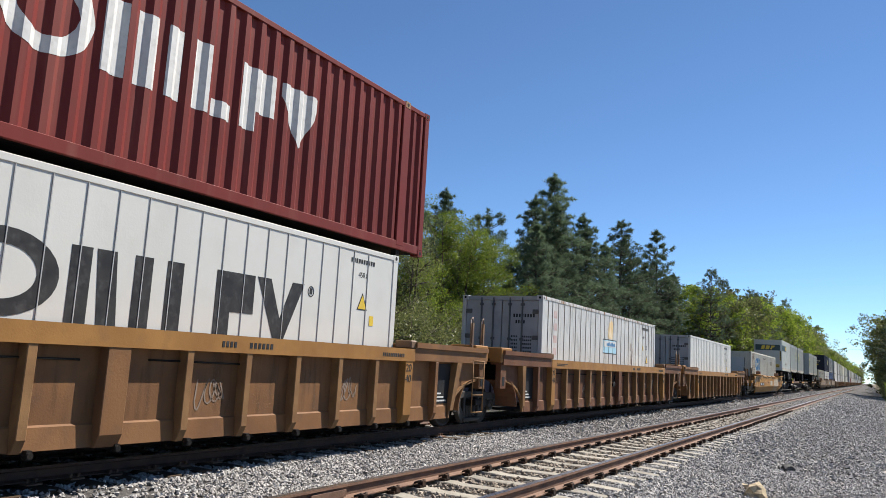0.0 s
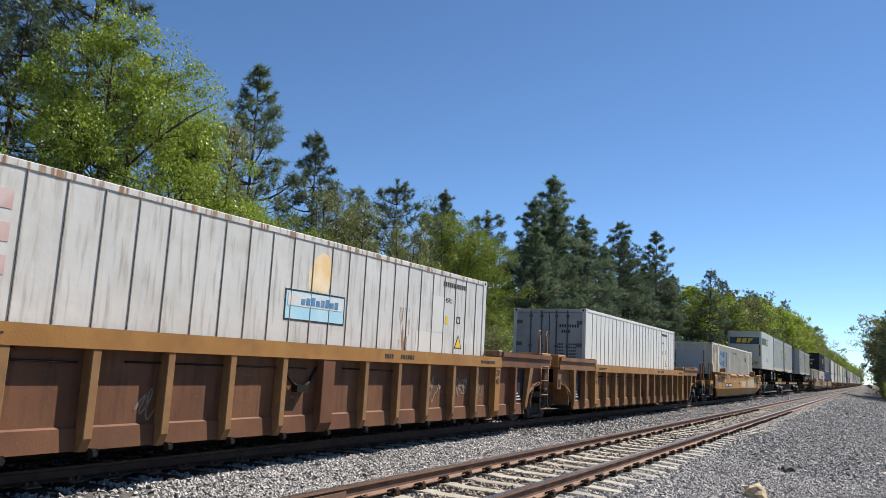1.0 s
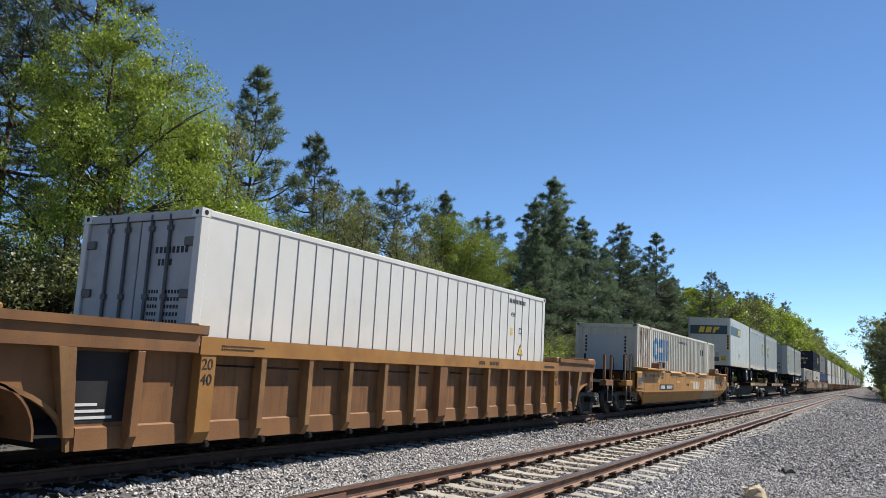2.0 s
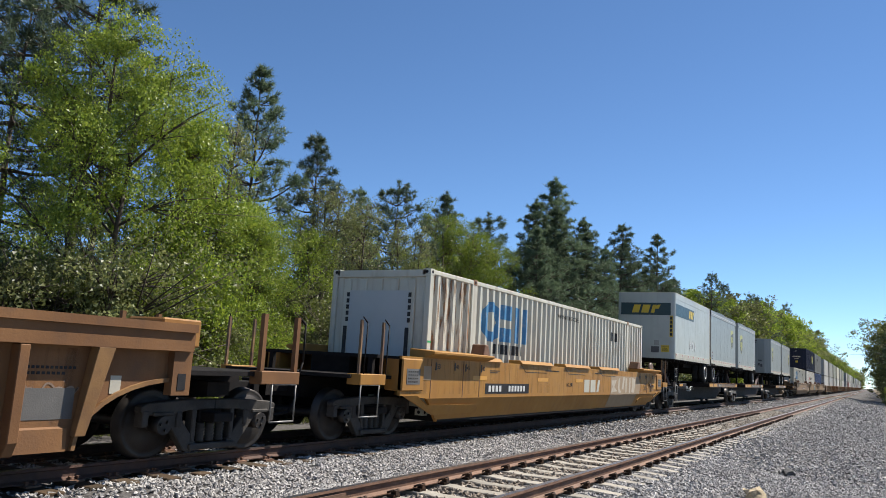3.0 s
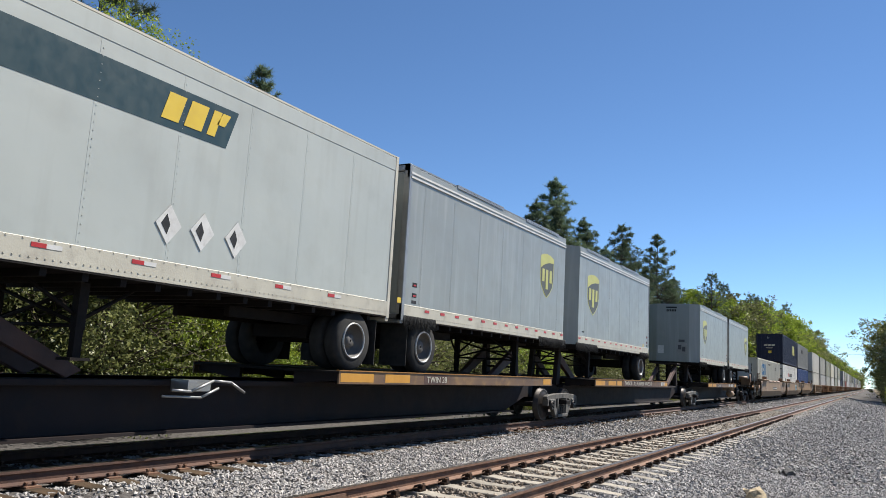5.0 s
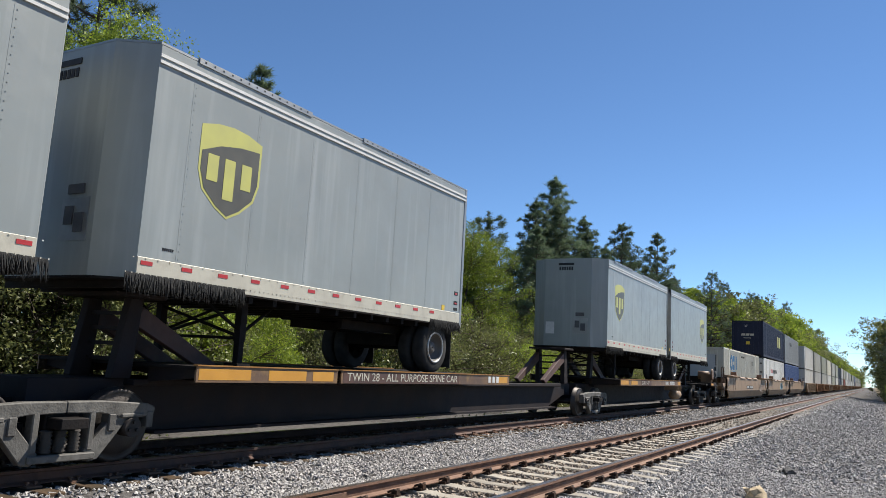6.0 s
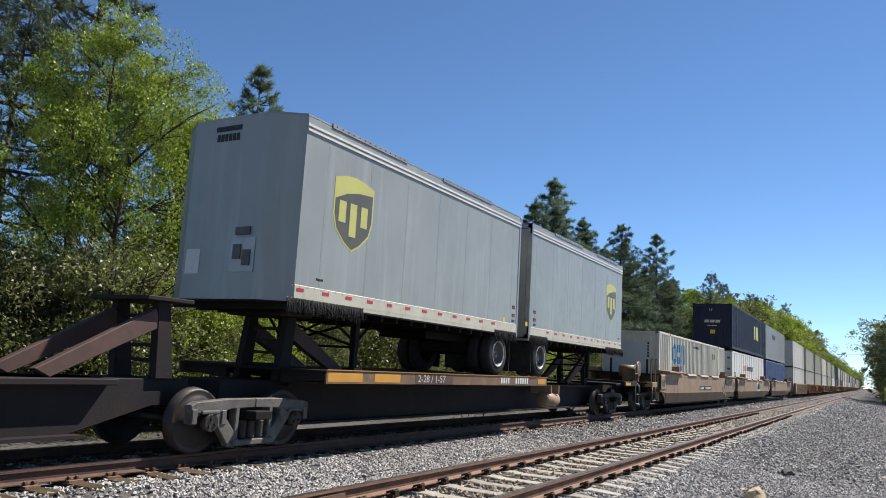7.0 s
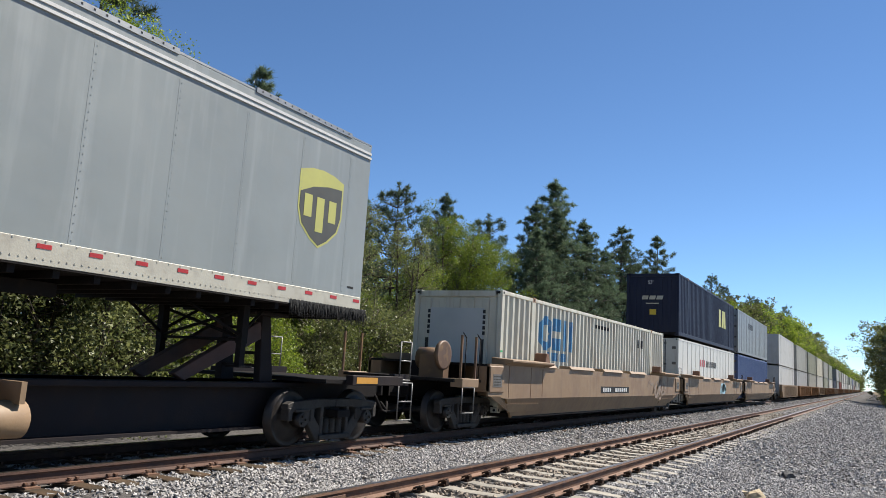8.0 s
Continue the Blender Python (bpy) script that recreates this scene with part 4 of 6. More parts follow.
def yellow_well(centre, half, mat, label, trucks=(-1, 1), detail=True, end_gear=(-1, 1), brake=1):
    """A smooth-sided well car: slab sides bent inwards below, ledges on the top edge, end boxes and trucks."""
    car = vehicle("well_car", centre, 0, label, "well car")
    b = half - 1.7
    for s in (1, -1):
        bm = bmesh.new()
        cols = [(1.60, 1.50, half), (1.60, 0.80, half), (1.60, 0.74, half - 0.95), (1.40, 0.27, b)]
        lo = [bm.verts.new((s * x, -y, z)) for x, z, y in cols]
        hi = [bm.verts.new((s * x, y, z)) for x, z, y in cols]
        lo2 = [bm.verts.new((s * (x - 0.06), -y, z)) for x, z, y in cols]
        hi2 = [bm.verts.new((s * (x - 0.06), y, z)) for x, z, y in cols]
        for i in range(3):
            bm.faces.new((lo[i], lo[i + 1], hi[i + 1], hi[i]))
            bm.faces.new((lo2[i], hi2[i], hi2[i + 1], lo2[i + 1]))
            bm.faces.new((lo[i], lo2[i], lo2[i + 1], lo[i + 1]))
            bm.faces.new((hi[i], hi[i + 1], hi2[i + 1], hi2[i]))
        bm.faces.new((lo[0], hi[0], hi2[0], lo2[0]))
        bm.faces.new((lo[3], lo2[3], hi2[3], hi[3]))
        part("side_slab", bm, mat, car)
        x0, x1 = sorted((s * 1.30, s * 1.62))
        for e in (-1, 1):                  # raised shelf by each end
            y0, y1 = sorted((e * (half - 0.8), e * (half - 3.4)))
            bm = bmesh.new()
            prism(bm, [(1.25 * s, 1.66), (1.80 * s, 1.62), (1.80 * s, 1.57), (1.60 * s, 1.49), (1.25 * s, 1.49)][::s], "y", y0, y1)
            part("shelf", bm, mat, car, bevel=0.01)
            y0, y1 = sorted((e * (half - 3.45), e * (half - 3.3)))
            bm = bmesh.new()
            prism(bm, [(e * (half - 3.55), 1.62), (e * (half - 3.2), 1.62), (e * (half - 3.28), 1.86), (e * (half - 3.42), 1.86)], "x", *sorted((s * 1.3, s * 1.62)))
            part("corner_guide", bm, M_RAIL, car, "rusty container guide", 0.015)
        for y0, y1 in ((-4.3, -2.25), (-1.3, 0.75), (1.7, 3.75), (-6.3, -5.4)):
            bm = bmesh.new()
            prism(bm, [(1.28 * s, 1.585), (1.58 * s, 1.585), (1.66 * s, 1.50), (1.28 * s, 1.49)][::s], "y", y0, y1)
            part("ledge", bm, mat, car, bevel=0.01)
        if s == 1:
            w = 0.008
            for y in (-half + 1.05, -half + 2.35, -half + 3.1, half - 3.1, half - 2.2):
                boxes("weld_seam", [(1.600, 1.606, y - w, y + w, 0.75, 1.48)], M_RAIL, car)
            for e in (-1, 1):              # doubler plate low at each end
                bm = bmesh.new()
                poly = [(e * (half - 0.05), 0.80), (e * (half - 0.55), 0.80), (e * (half - 1.0), 0.62), (e * (half - 3.0), 0.60), (e * (half - 3.2), 0.52), (e * (half - 3.2), 0.42), (e * (half - 1.35), 0.42)]
                vs0, vs1 = [], []
                for y, z in poly:
                    xo = 1.60 if z > 0.74 else 1.40 + 0.2 * (z - 0.27) / 0.47
                    vs0.append(bm.verts.new((xo + 0.004, y, z)))
                    vs1.append(bm.verts.new((xo + 0.026, y, z)))
                bm.faces.new(vs1)
                for i in range(len(poly)):
                    j = (i + 1) % len(poly)
                    bm.faces.new((vs0[i], vs0[j], vs1[j], vs1[i]))
                part("doubler_plate", bm, mat, car)
    for e in (-1, 1):
        y0, y1 = sorted((e * (half - 1.2), e * (half - 1.0)))
        boxes("bulkhead", [(-1.5, 1.5, y0, y1, 0.75, 1.45)], mat, car)
        y0, y1 = sorted((e * (half - 1.05), e * half))
        boxes("end_deck", [(-1.55, 1.55, y0, y1, 1.44, 1.49), (-0.45, 0.45, y0, y1, 0.75, 1.44)], M_DARK, car)
        for sx in (-1, 1):
            x0, x1 = sorted((sx * 1.25, sx * 1.63))
            boxes("end_box", [(x0, x1, *sorted((e * (half - 0.75), e * half)), 0.88, 1.46)], mat, car, "", 0.02)
            if sx == 1:
                plates("end_panel", [rect(*sorted((e * (half - 0.6), e * (half - 0.14))), 1.0, 1.28)], 1.632, M_DATA, car, "dark grey notice panel")
                bars(car, 1.6365, [(min(e * (half - 0.55), e * (half - 0.19)), 1.04 + 0.06 * j, 0.36, 0.02, 5) for j in range(4)], M_FRAME, "small dark lines")
    boxes("well_floor", [(-1.42, 1.42, -b, b, 0.27, 0.33)] + [(-1.3, 1.3, y - 0.25, y + 0.25, 0.33, 0.38) for y in (-7.6, -6, -2, 2, 6, 7.6)], M_DARK, car, "dark steel well floor")
    for e in trucks:
        truck(car, e * (half + 0.0))
    for e in (-1, 1):
        y0, y1 = sorted((e * (half - 0.9), e * (half + 1.2)))
        boxes("draft_sill", [(-0.3, 0.3, y0, y1, 0.70, 1.05)], M_DARK, car)
        if e in end_gear:
            boxes("platform", [(-1.4, 1.4, *sorted((e * half, e * (half + 1.25))), 1.08, 1.14)], M_DARK, car, "dark grating platform")
            if e != brake:
                boxes("platform_rail", [(-1.3, 1.3, e * (half + 0.3) - 0.04, e * (half + 0.3) + 0.04, 1.44, 1.50), (-1.2, -1.1, e * (half + 0.3) - 0.04, e * (half + 0.3) + 0.04, 1.14, 1.44), (1.1, 1.2, e * (half + 0.3) - 0.04, e * (half + 0.3) + 0.04, 1.14, 1.44)], M_DARK, car)
            rodbm = bmesh.new()
            rod(rodbm, (0.1, e * (half + 0.45), 1.55), (0.7, e * (half + 0.45), 1.55), 0.24, 14)
            box(rodbm, 0.3, 0.9, e * (half + 0.7) - 0.12, e * (half + 0.7) + 0.12, 1.14, 1.62)
            lathe(rodbm, [(-0.04, 0.27), (-0.04, 0.31), (0.04, 0.31), (0.04, 0.27)], (0.95, e * (half + 0.95), 1.62), "x", 16)
            rod(rodbm, (0.95, e * (half + 0.95), 1.33), (0.95, e * (half + 0.95), 1.91), 0.02, 6)
            if e == brake:
                part("brake_gear", rodbm, M_EDGE, car, "dark brake wheel, cylinder and housing")
            else:
                rodbm.free()
            for sx in (-1, 1):
                boxes("step_bracket", [(*sorted((sx * 1.3, sx * 1.58)), *sorted((e * (half + 0.45), e * (half + 1.2))), 0.98, 1.16)], mat, car, "", 0.01)
                ladder(car, sx * 1.56, e * (half + 0.62), e * (half + 1.15), 0.46, 0.98, M_GRAB, 2)
                for y in (0.5, 1.15):
                    boxes("post", [(sx * 1.5 - 0.022, sx * 1.5 + 0.022, e * (half + y) - 0.022, e * (half + y) + 0.022, 1.14, 2.05)], M_EDGE, car)
                    grab(car, [(sx * 1.55, e * (half + y) + 0.07, 1.1), (sx * 1.55, e * (half + y) + 0.1, 2.0), (sx * 1.52, e * (half + y), 2.1)], M_DARK, 0.012)
            coupler(car, e * (half + 1.2), e)
        elif e in trucks:
            boxes("articulation", [(-0.4, 0.4, *sorted((e * (half + 0.2), e * (half + 1.4))), 0.68, 1.0)], M_DARK, car, "", 0.03)
            for sx in (-1, 1):
                ladder(car, sx * 1.58, e * (half + 0.05), e * (half + 0.5), 0.42, 1.9, M_DARK, 5)
    return car


# ---- containers ----


def casting_mesh():
    bm = bmesh.new()
    box(bm, -0.09, 0.09, -0.08, 0.08, -0.06, 0.06)
    # the holes are black discs on solid faces, their darkness painted
    for sx in (-1, 1):
        rod(bm, (sx * 0.088, 0, 0), (sx * 0.093, 0, 0), 0.035, 10, mi=1)
    for sy in (-1, 1):
        rod(bm, (0, sy * 0.078, 0), (0, sy * 0.083, 0), 0.035, 10, mi=1)
    return bm


def corrugated(bm, x, dx, y0, y1, z0, z1, pitch, depth, wide=0.27):
    """A wall with trapezoid ribs between y0 and y1; outer faces at x, valleys depth further in."""
    n = max(2, round((y1 - y0) / pitch))
    p = (y1 - y0) / n
    ys, xs = [], []
    sl = p * (1 - 2 * wide) / 2
    for i in range(n):
        o = y0 + i * p
        for d, lv in ((0, 1), (wide * p, 1), (wide * p + sl, 0), (2 * wide * p + sl, 0)):
            ys.append(o + d)
            xs.append(x - dx * (depth if lv else 0))
    ys.append(y1)
    xs.append(x - dx * depth)
    lo, hi = [bm.verts.new((a, b, z0)) for a, b in zip(xs, ys)], [bm.verts.new((a, b, z1)) for a, b in zip(xs, ys)]
    for i in range(len(ys) - 1):
        bm.faces.new((lo[i], lo[i + 1], hi[i + 1], hi[i]) if dx > 0 else (lo[i + 1], lo[i], hi[i], hi[i + 1]))


def container(s, z, L, mat, label, style, group="containers on the train", posts=(), seams=None, seam_mat=None, end_mat=None, door_front=True, casting_mat=None, pitch=0.28, depth=0.036):
    c = vehicle("shipping_container", s, z, label, "container", group)
    w, h = CW, H40
    end_mat = end_mat or mat
    # frame: corner posts and rails
    for sx in (-1, 1):
        for y in (0.0, L):
            y0, y1 = (0.0, 0.16) if y == 0 else (L - 0.16, L)
            boxes("corner_post", [(*sorted((sx * (w - 0.12), sx * w)), y0, y1, 0.12, h - 0.12)], mat, c, "", 0.012)
            for zz in (0.06, h - 0.06):
                bm = casting_mesh()
                bmesh.ops.translate(bm, verts=bm.verts, vec=(sx * (w - 0.088), y0 + 0.08, zz))
                part("corner_casting", bm, [casting_mat or mat, M_BLACKPAINT], c)
        boxes("top_rail", [(*sorted((sx * (w - 0.06), sx * (w - 0.002))), 0.16, L - 0.16, h - 0.10, h - 0.01)], mat, c, "", 0.008)
        boxes("bottom_rail", [(*sorted((sx * (w - 0.07), sx * (w - 0.004))), 0.16, L - 0.16, 0.03, 0.19)], mat, c, "", 0.008)
        bm = bmesh.new()
        if style == "ribbed":
            cuts = [0.17] + [p for q in posts for p in (q - 0.13, q + 0.13)] + [L - 0.17]
            for a, b in zip(cuts[::2], cuts[1::2]):
                corrugated(bm, sx * (w - 0.012), sx, a, b, 0.18, h - 0.09, pitch, depth)
        else:
            box(bm, *sorted((sx * (w - 0.05), sx * (w - 0.015))), 0.15, L - 0.15, 0.18, h - 0.09)
        part("side_panel", bm, mat, c)
        for q in posts:
            boxes("mid_post", [(*sorted((sx * (w - 0.10), sx * w)), q - 0.13, q + 0.13, 0.1, h - 0.02)], mat, c, "", 0.012)
            bm = casting_mesh()
            bmesh.ops.translate(bm, verts=bm.verts, vec=(sx * (w - 0.085), q, h - 0.05))
            part("corner_casting", bm, [M_RUST, M_BLACKPAINT], c, "rusty lifting casting")
        if seams and sx == 1:
            for y in seams:
                boxes("panel_seam", [(w - 0.015, w - 0.003, y - 0.006, y + 0.006, 0.19, h - 0.10)], seam_mat, c)
    boxes("roof", [(-w + 0.06, w - 0.06, 0.05, L - 0.05, h - 0.05, h - 0.025)], mat, c)
    boxes("floor", [(-w + 0.06, w - 0.06, 0.05, L - 0.05, 0.05, 0.16)], M_DARK, c)
    if z > 2:
        for sx in (-1, 1):
            for y in posts or (0.08, L - 0.08):
                boxes("twist_lock", [(sx * 1.13 - 0.05, sx * 1.13 + 0.05, y - 0.06, y + 0.06, -0.1, 0.02)], M_DARK, c)
    boxes("far_end", [(-w + 0.1, w - 0.1, L - 0.07, L - 0.03, 0.1, h - 0.05)], end_mat, c)
    # the end that leads
    if style == "ribbed" and not door_front:
        boxes("front_end", [(-w + 0.1, w - 0.1, 0.06, 0.1, 0.1, h - 0.05)], end_mat, c)
        for k in range(5):
            boxes("end_rib", [(-w + 0.3 + 0.40 * k, -w + 0.48 + 0.40 * k, 0.02, 0.06, 0.2, h - 0.2)], end_mat, c, "", 0.012)
        boxes("end_header", [(-w + 0.12, w - 0.12, 0.0, 0.08, h - 0.16, h - 0.02)], end_mat, c)
    else:
        boxes("end_header", [(-w + 0.12, w - 0.12, 0.01, 0.1, h - 0.13, h - 0.02)], end_mat, c)
        boxes("end_sill", [(-w + 0.12, w - 0.12, 0.01, 0.1, 0.02, 0.16)], end_mat, c)
        for sx in (-1, 1):
            x0, x1 = sorted((sx * 0.012, sx * (w - 0.125)))
            d = boxes("door", [(x0, x1, 0.045, 0.09, 0.165, h - 0.135)], end_mat, c, "", 0.01)
            for xr in (0.25, 0.62):
                bm = bmesh.new()
                rod(bm, (sx * xr, 0.02, 0.08), (sx * xr, 0.02, h - 0.06), 0.024, 8)
                for zz in (0.2, 0.9, 1.7, h - 0.25):
                    box(bm, sx * xr - 0.05, sx * xr + 0.05, 0.005, 0.05, zz - 0.035, zz + 0.035)
                box(bm, *sorted((sx * xr, sx * (xr + 0.22))), -0.005, 0.015, 0.98, 1.02)
                part("locking_bar", bm, M_DATA, d, "dark grey locking bar and handle")
            for zz in (0.4, 1.05, 1.75, 2.45):
                boxes("hinge", [(*sorted((sx * (w - 0.30), sx * (w - 0.06))), 0.01, 0.05, zz - 0.06, zz + 0.06)], M_DATA, d, "", 0.008)
    return c


def bars(c, x, rows, mat, label):
    """Rows of unreadable characters: (y0, z0, width, height, count)."""
    polys = []
    for y, z, wd, ht, n in rows:
        p = wd / n
        polys += [rect(y + i * p, y + i * p + 0.62 * p, z, z + ht) for i in range(n)]
    return tagged(plates("marking_line", polys, x, mat, c, label), kind="stuff")


def ring(cy, cz, ry, rz, inner, n=28):
    """A ring cut into quads, in y and z."""
    out = []
    for i in range(n):
        a, b = 2 * math.pi * i / n, 2 * math.pi * (i + 1) / n
        out.append([(cy + ry * k * math.cos(t), cz + rz * k * math.sin(t)) for k, t in ((inner, a), (1, a), (1, b), (inner, b))])
    return out


def film_of(name, c1, c2, most, lo, hi):
    """A thin film of dirt: runs that let the paint show between them."""
    m = surface(name, c1, c2, 0.85, 0, 3, 0.1)
    n, l = m.node_tree.nodes, m.node_tree.links
    co, mp, nz, mr = n.new("ShaderNodeTexCoord"), n.new("ShaderNodeMapping"), n.new("ShaderNodeTexNoise"), n.new("ShaderNodeMapRange")
    mp.inputs["Scale"].default_value = (1.0, 7.0, 0.8)
    nz.inputs["Scale"].default_value, nz.inputs["Detail"].default_value = 1.6, 6.0
    mr.inputs["From Min"].default_value, mr.inputs["From Max"].default_value = lo, hi
    mr.inputs["To Max"].default_value = most
    l.new(co.outputs["Object"], mp.inputs[0])
    l.new(mp.outputs[0], nz.inputs["Vector"])
    l.new(nz.outputs["Fac"], mr.inputs["Value"])
    l.new(mr.outputs[0], n["Principled BSDF"].inputs["Alpha"])
    return m


M_RUSTRUN = film_of("rust_film", (0.20, 0.09, 0.04), (0.32, 0.19, 0.10), 0.9, 0.50, 0.64)
M_GRIME = film_of("grime_film", (0.36, 0.31, 0.22), (0.22, 0.20, 0.17), 0.3, 0.52, 0.72)
M_SOOT = film_of("soot_film", (0.10, 0.055, 0.03), (0.16, 0.09, 0.045), 0.3, 0.50, 0.72)


def film_sheet(c, x, y0, y1, z0, z1, mat, label):
    ob = new("dirt_film", mesh_of("dirt_film", [(x, y0, z0), (x, y1, z0), (x, y1, z1), (x, y0, z1)], [(0, 1, 2, 3)], mat))
    ob.parent = c
    return tagged(ob, label)


# ---- containers of the brown cars ----
white = container(-0.49, 0.38, L40, M_WHITE, "white refrigerated container with bold black shapes in a well car", "smooth",
                  seams=[0.2 + 0.425 * k for k in range(1, 27)], seam_mat=M_GREYEND)
plates("black_device", ring(4.85, 1.68, 0.66, 0.46, 0.62) + [rect(5.62 + 0.42 * k, 5.88 + 0.42 * k, 0.95, 2.07, -0.10 if k % 2 else 0.0) for k in range(3)] +
       [rect(6.94, 7.20, 0.9, 2.07), rect(7.77, 8.05, 0.9, 2.07), rect(8.05, 8.5, 1.52, 2.07)] +
       [[(8.55, 2.07), (8.83, 2.07), (9.07, 1.50), (9.31, 2.07), (9.58, 2.07), (9.07, 0.95)]], CW - 0.014, M_BLACKMARK, white, "bold black ring, bars and wedge")
plates("small_ring", ring(9.75, 1.98, 0.075, 0.085, 0.82, 16) + [rect(9.72, 9.78, 1.94, 2.03)], CW - 0.014, M_BLACKMARK, white, "small black ring")
bars(white, CW - 0.014, [(10.75, 2.60, 0.72, 0.075, 10)], M_BLACKMARK, "black identification bars")
words("45R1", 0.13, on_side(CW - 0.014, 10.98, 2.36), M_BLACKMARK, white)
plates("warning_triangle", [[(11.02, 1.82), (11.26, 1.82), (11.14, 2.06)]], CW - 0.013, M_GOLD, white, "yellow warning triangle with black edge")
plates("triangle_edge", [[(10.99, 1.80), (11.29, 1.80), (11.14, 2.10)]], CW - 0.0145, M_BLACKMARK, white)
plates("yellow_label", [rect(11.38, 11.5, 1.55, 1.72)], CW - 0.013, M_GOLD, white, "small yellow label")

red = container(-1.2, 3.376, L45, M_RED, "maroon corrugated steel container stacked on a white one, with white shapes", "ribbed", posts=(0.82, L45 - 0.82), pitch=0.315, depth=0.05)
def red_mark(polys):
    """Marks painted over the ribs, following valley and crest."""
    y0, y1 = 0.82 + 0.13, L45 - 0.82 - 0.13
    n = round((y1 - y0) / 0.315)
    p = (y1 - y0) / n
    sl = p * 0.23
    knots, lev = [], []
    for i in range(n):
        for d, lv in ((0, 1), (0.27 * p, 1), (0.27 * p + sl, 0), (0.54 * p + sl, 0)):
            knots.append(y0 + i * p + d)
            lev.append(CW - 0.012 - (0.05 if lv else 0) + 0.003)
    return knots, lev


def draped(name, shapes, knots, lev, mat, parent, label):
    """Sheets laid over a ribbed wall: shapes give, for each y, the z-spans that are painted."""
    verts, faces = [], []
    step = 0.02
    for y0, y1, span in shapes:
        ys = sorted({y0, y1} | {k for k in knots if y0 < k < y1} | set(np.arange(y0 + step, y1 - 0.004, step * 2).tolist()))
        for a, b in zip(ys, ys[1:]):
            xa, xb = np.interp(a, knots, lev), np.interp(b, knots, lev)
            for (a0, a1), (b0, b1) in zip(span(a), span(b)):
                i = len(verts)
                verts += [(xa, a, a0), (xb, b, b0), (xb, b, b1), (xa, a, a1)]
                faces.append((i, i + 1, i + 2, i + 3))
    ob = new(name, mesh_of(name, verts, faces, mat))
    ob.parent = parent
    return tagged(ob, label)


def bar_span(z0, z1):
    return lambda y: [(z0, z1)]


def lean_span(ya, wd, yb, z0, z1):
    """A slanting bar of width wd whose foot starts at ya (z0) and whose head starts at yb (z1)."""
    def f(y):
        k = (z1 - z0) / (yb - ya) if abs(yb - ya) > 1e-6 else 1e6
        lo, hi = sorted((z0 + k * (y - wd - ya), z0 + k * (y - ya)))
        return [(min(max(lo, z0), z1), min(max(hi, z0), z1))]
    return f


def arch_span(c, r, zc, rz, t, part_up):
    def f(y):
        u = max(0.0, 1 - ((y - c) / r) ** 2) ** 0.5
        v = max(0.0, 1 - ((y - c) / (r * t)) ** 2) ** 0.5 if abs(y - c) < r * t else 0.0
        return [(zc + part_up * rz * t * v, zc + part_up * rz * u)] if part_up > 0 else [(zc - rz * u, zc - rz * t * v)]
    return f


kn, lv = red_mark(None)
z0, z1, o = 1.13, 2.07, 1.2
draped("white_device", [(3.95 + o, 5.1 + o, arch_span(4.52 + o, 0.575, 1.6, 0.53, 0.62, 1)), (3.95 + o, 5.1 + o, arch_span(4.52 + o, 0.575, 1.6, 0.53, 0.62, -1)),
                        (5.18 + o, 5.50 + o, bar_span(z0, z1)), (5.66 + o, 5.95 + o, bar_span(z0, z1)), (6.10 + o, 6.36 + o, bar_span(z0, z1)),
                        (6.55 + o, 6.82 + o, bar_span(z0, z1)), (6.9 + o, 7.25 + o, bar_span(z0, z0 + 0.24)),
                        (7.40 + o, 7.70 + o, bar_span(z0, z1)), (7.70 + o, 8.10 + o, lambda y: [(z0 + 0.3, z1)]),
                        (8.25 + o, 9.1 + o, lambda y: [(z0 + 1.7 * abs(y - 8.68 - o), z1)])],
       kn, lv, M_WHITETAPE, red, "large faded white ring, bars and wedge")

grey2 = container(18.9, 0.38, L40, M_WORN, "dented dirty white refrigerated container in a brown well car", "smooth", end_mat=M_GREYEND,
                  seams=[0.44, 0.76] + [1.23 + 0.475 * k for k in range(24)], seam_mat=M_SEAM)
for k in range(4):
    z = 2.35 - 0.34 * k
    plates("faded_mark", [rect(0.88, 1.12, z, z + 0.2)], CW - 0.014, M_FADEPINK, grey2, "faded pink column of marks")
plates("blue_placard", [rect(5.40, 6.84, 1.56, 1.98)], CW - 0.013, M_PALEBLUE, grey2, "pale blue and white sign with dark edge")
plates("placard_field", [rect(5.44, 6.80, 1.76, 1.95)], CW - 0.0085, M_WHITETAPE, grey2)
plates("placard_shape", [rect(5.75 + 0.12 * k, 5.84 + 0.12 * k, 1.79, 1.88 + 0.02 * (k % 3)) for k in range(8)], CW - 0.0045, M_BLUE, grey2, "small blue shapes")
plates("placard_edge", [rect(5.37, 6.87, 1.53, 2.01)], CW - 0.0145, M_BLACKMARK, grey2)
M_STAIN = surface("orange_rust_stain", (0.60, 0.42, 0.20), (0.66, 0.55, 0.38), 0.7, 0, 3, 0.1)
plates("rust_stain", [[(5.92, 2.05), (6.38, 2.02), (6.5, 2.3), (6.42, 2.6), (6.25, 2.68), (6.02, 2.55), (5.88, 2.3)]], CW - 0.0146, M_STAIN, grey2, "orange rust stain", 0.0015)
film_sheet(grey2, CW - 0.0012, 0.2, L40 - 0.2, H40 - 0.098, H40 - 0.016, M_RUSTRUN, "rust along the chipped top rail")
film_sheet(grey2, CW - 0.0136, 8.55, 8.95, 1.0, 2.0, M_RUSTRUN, "dark rusty scrape")
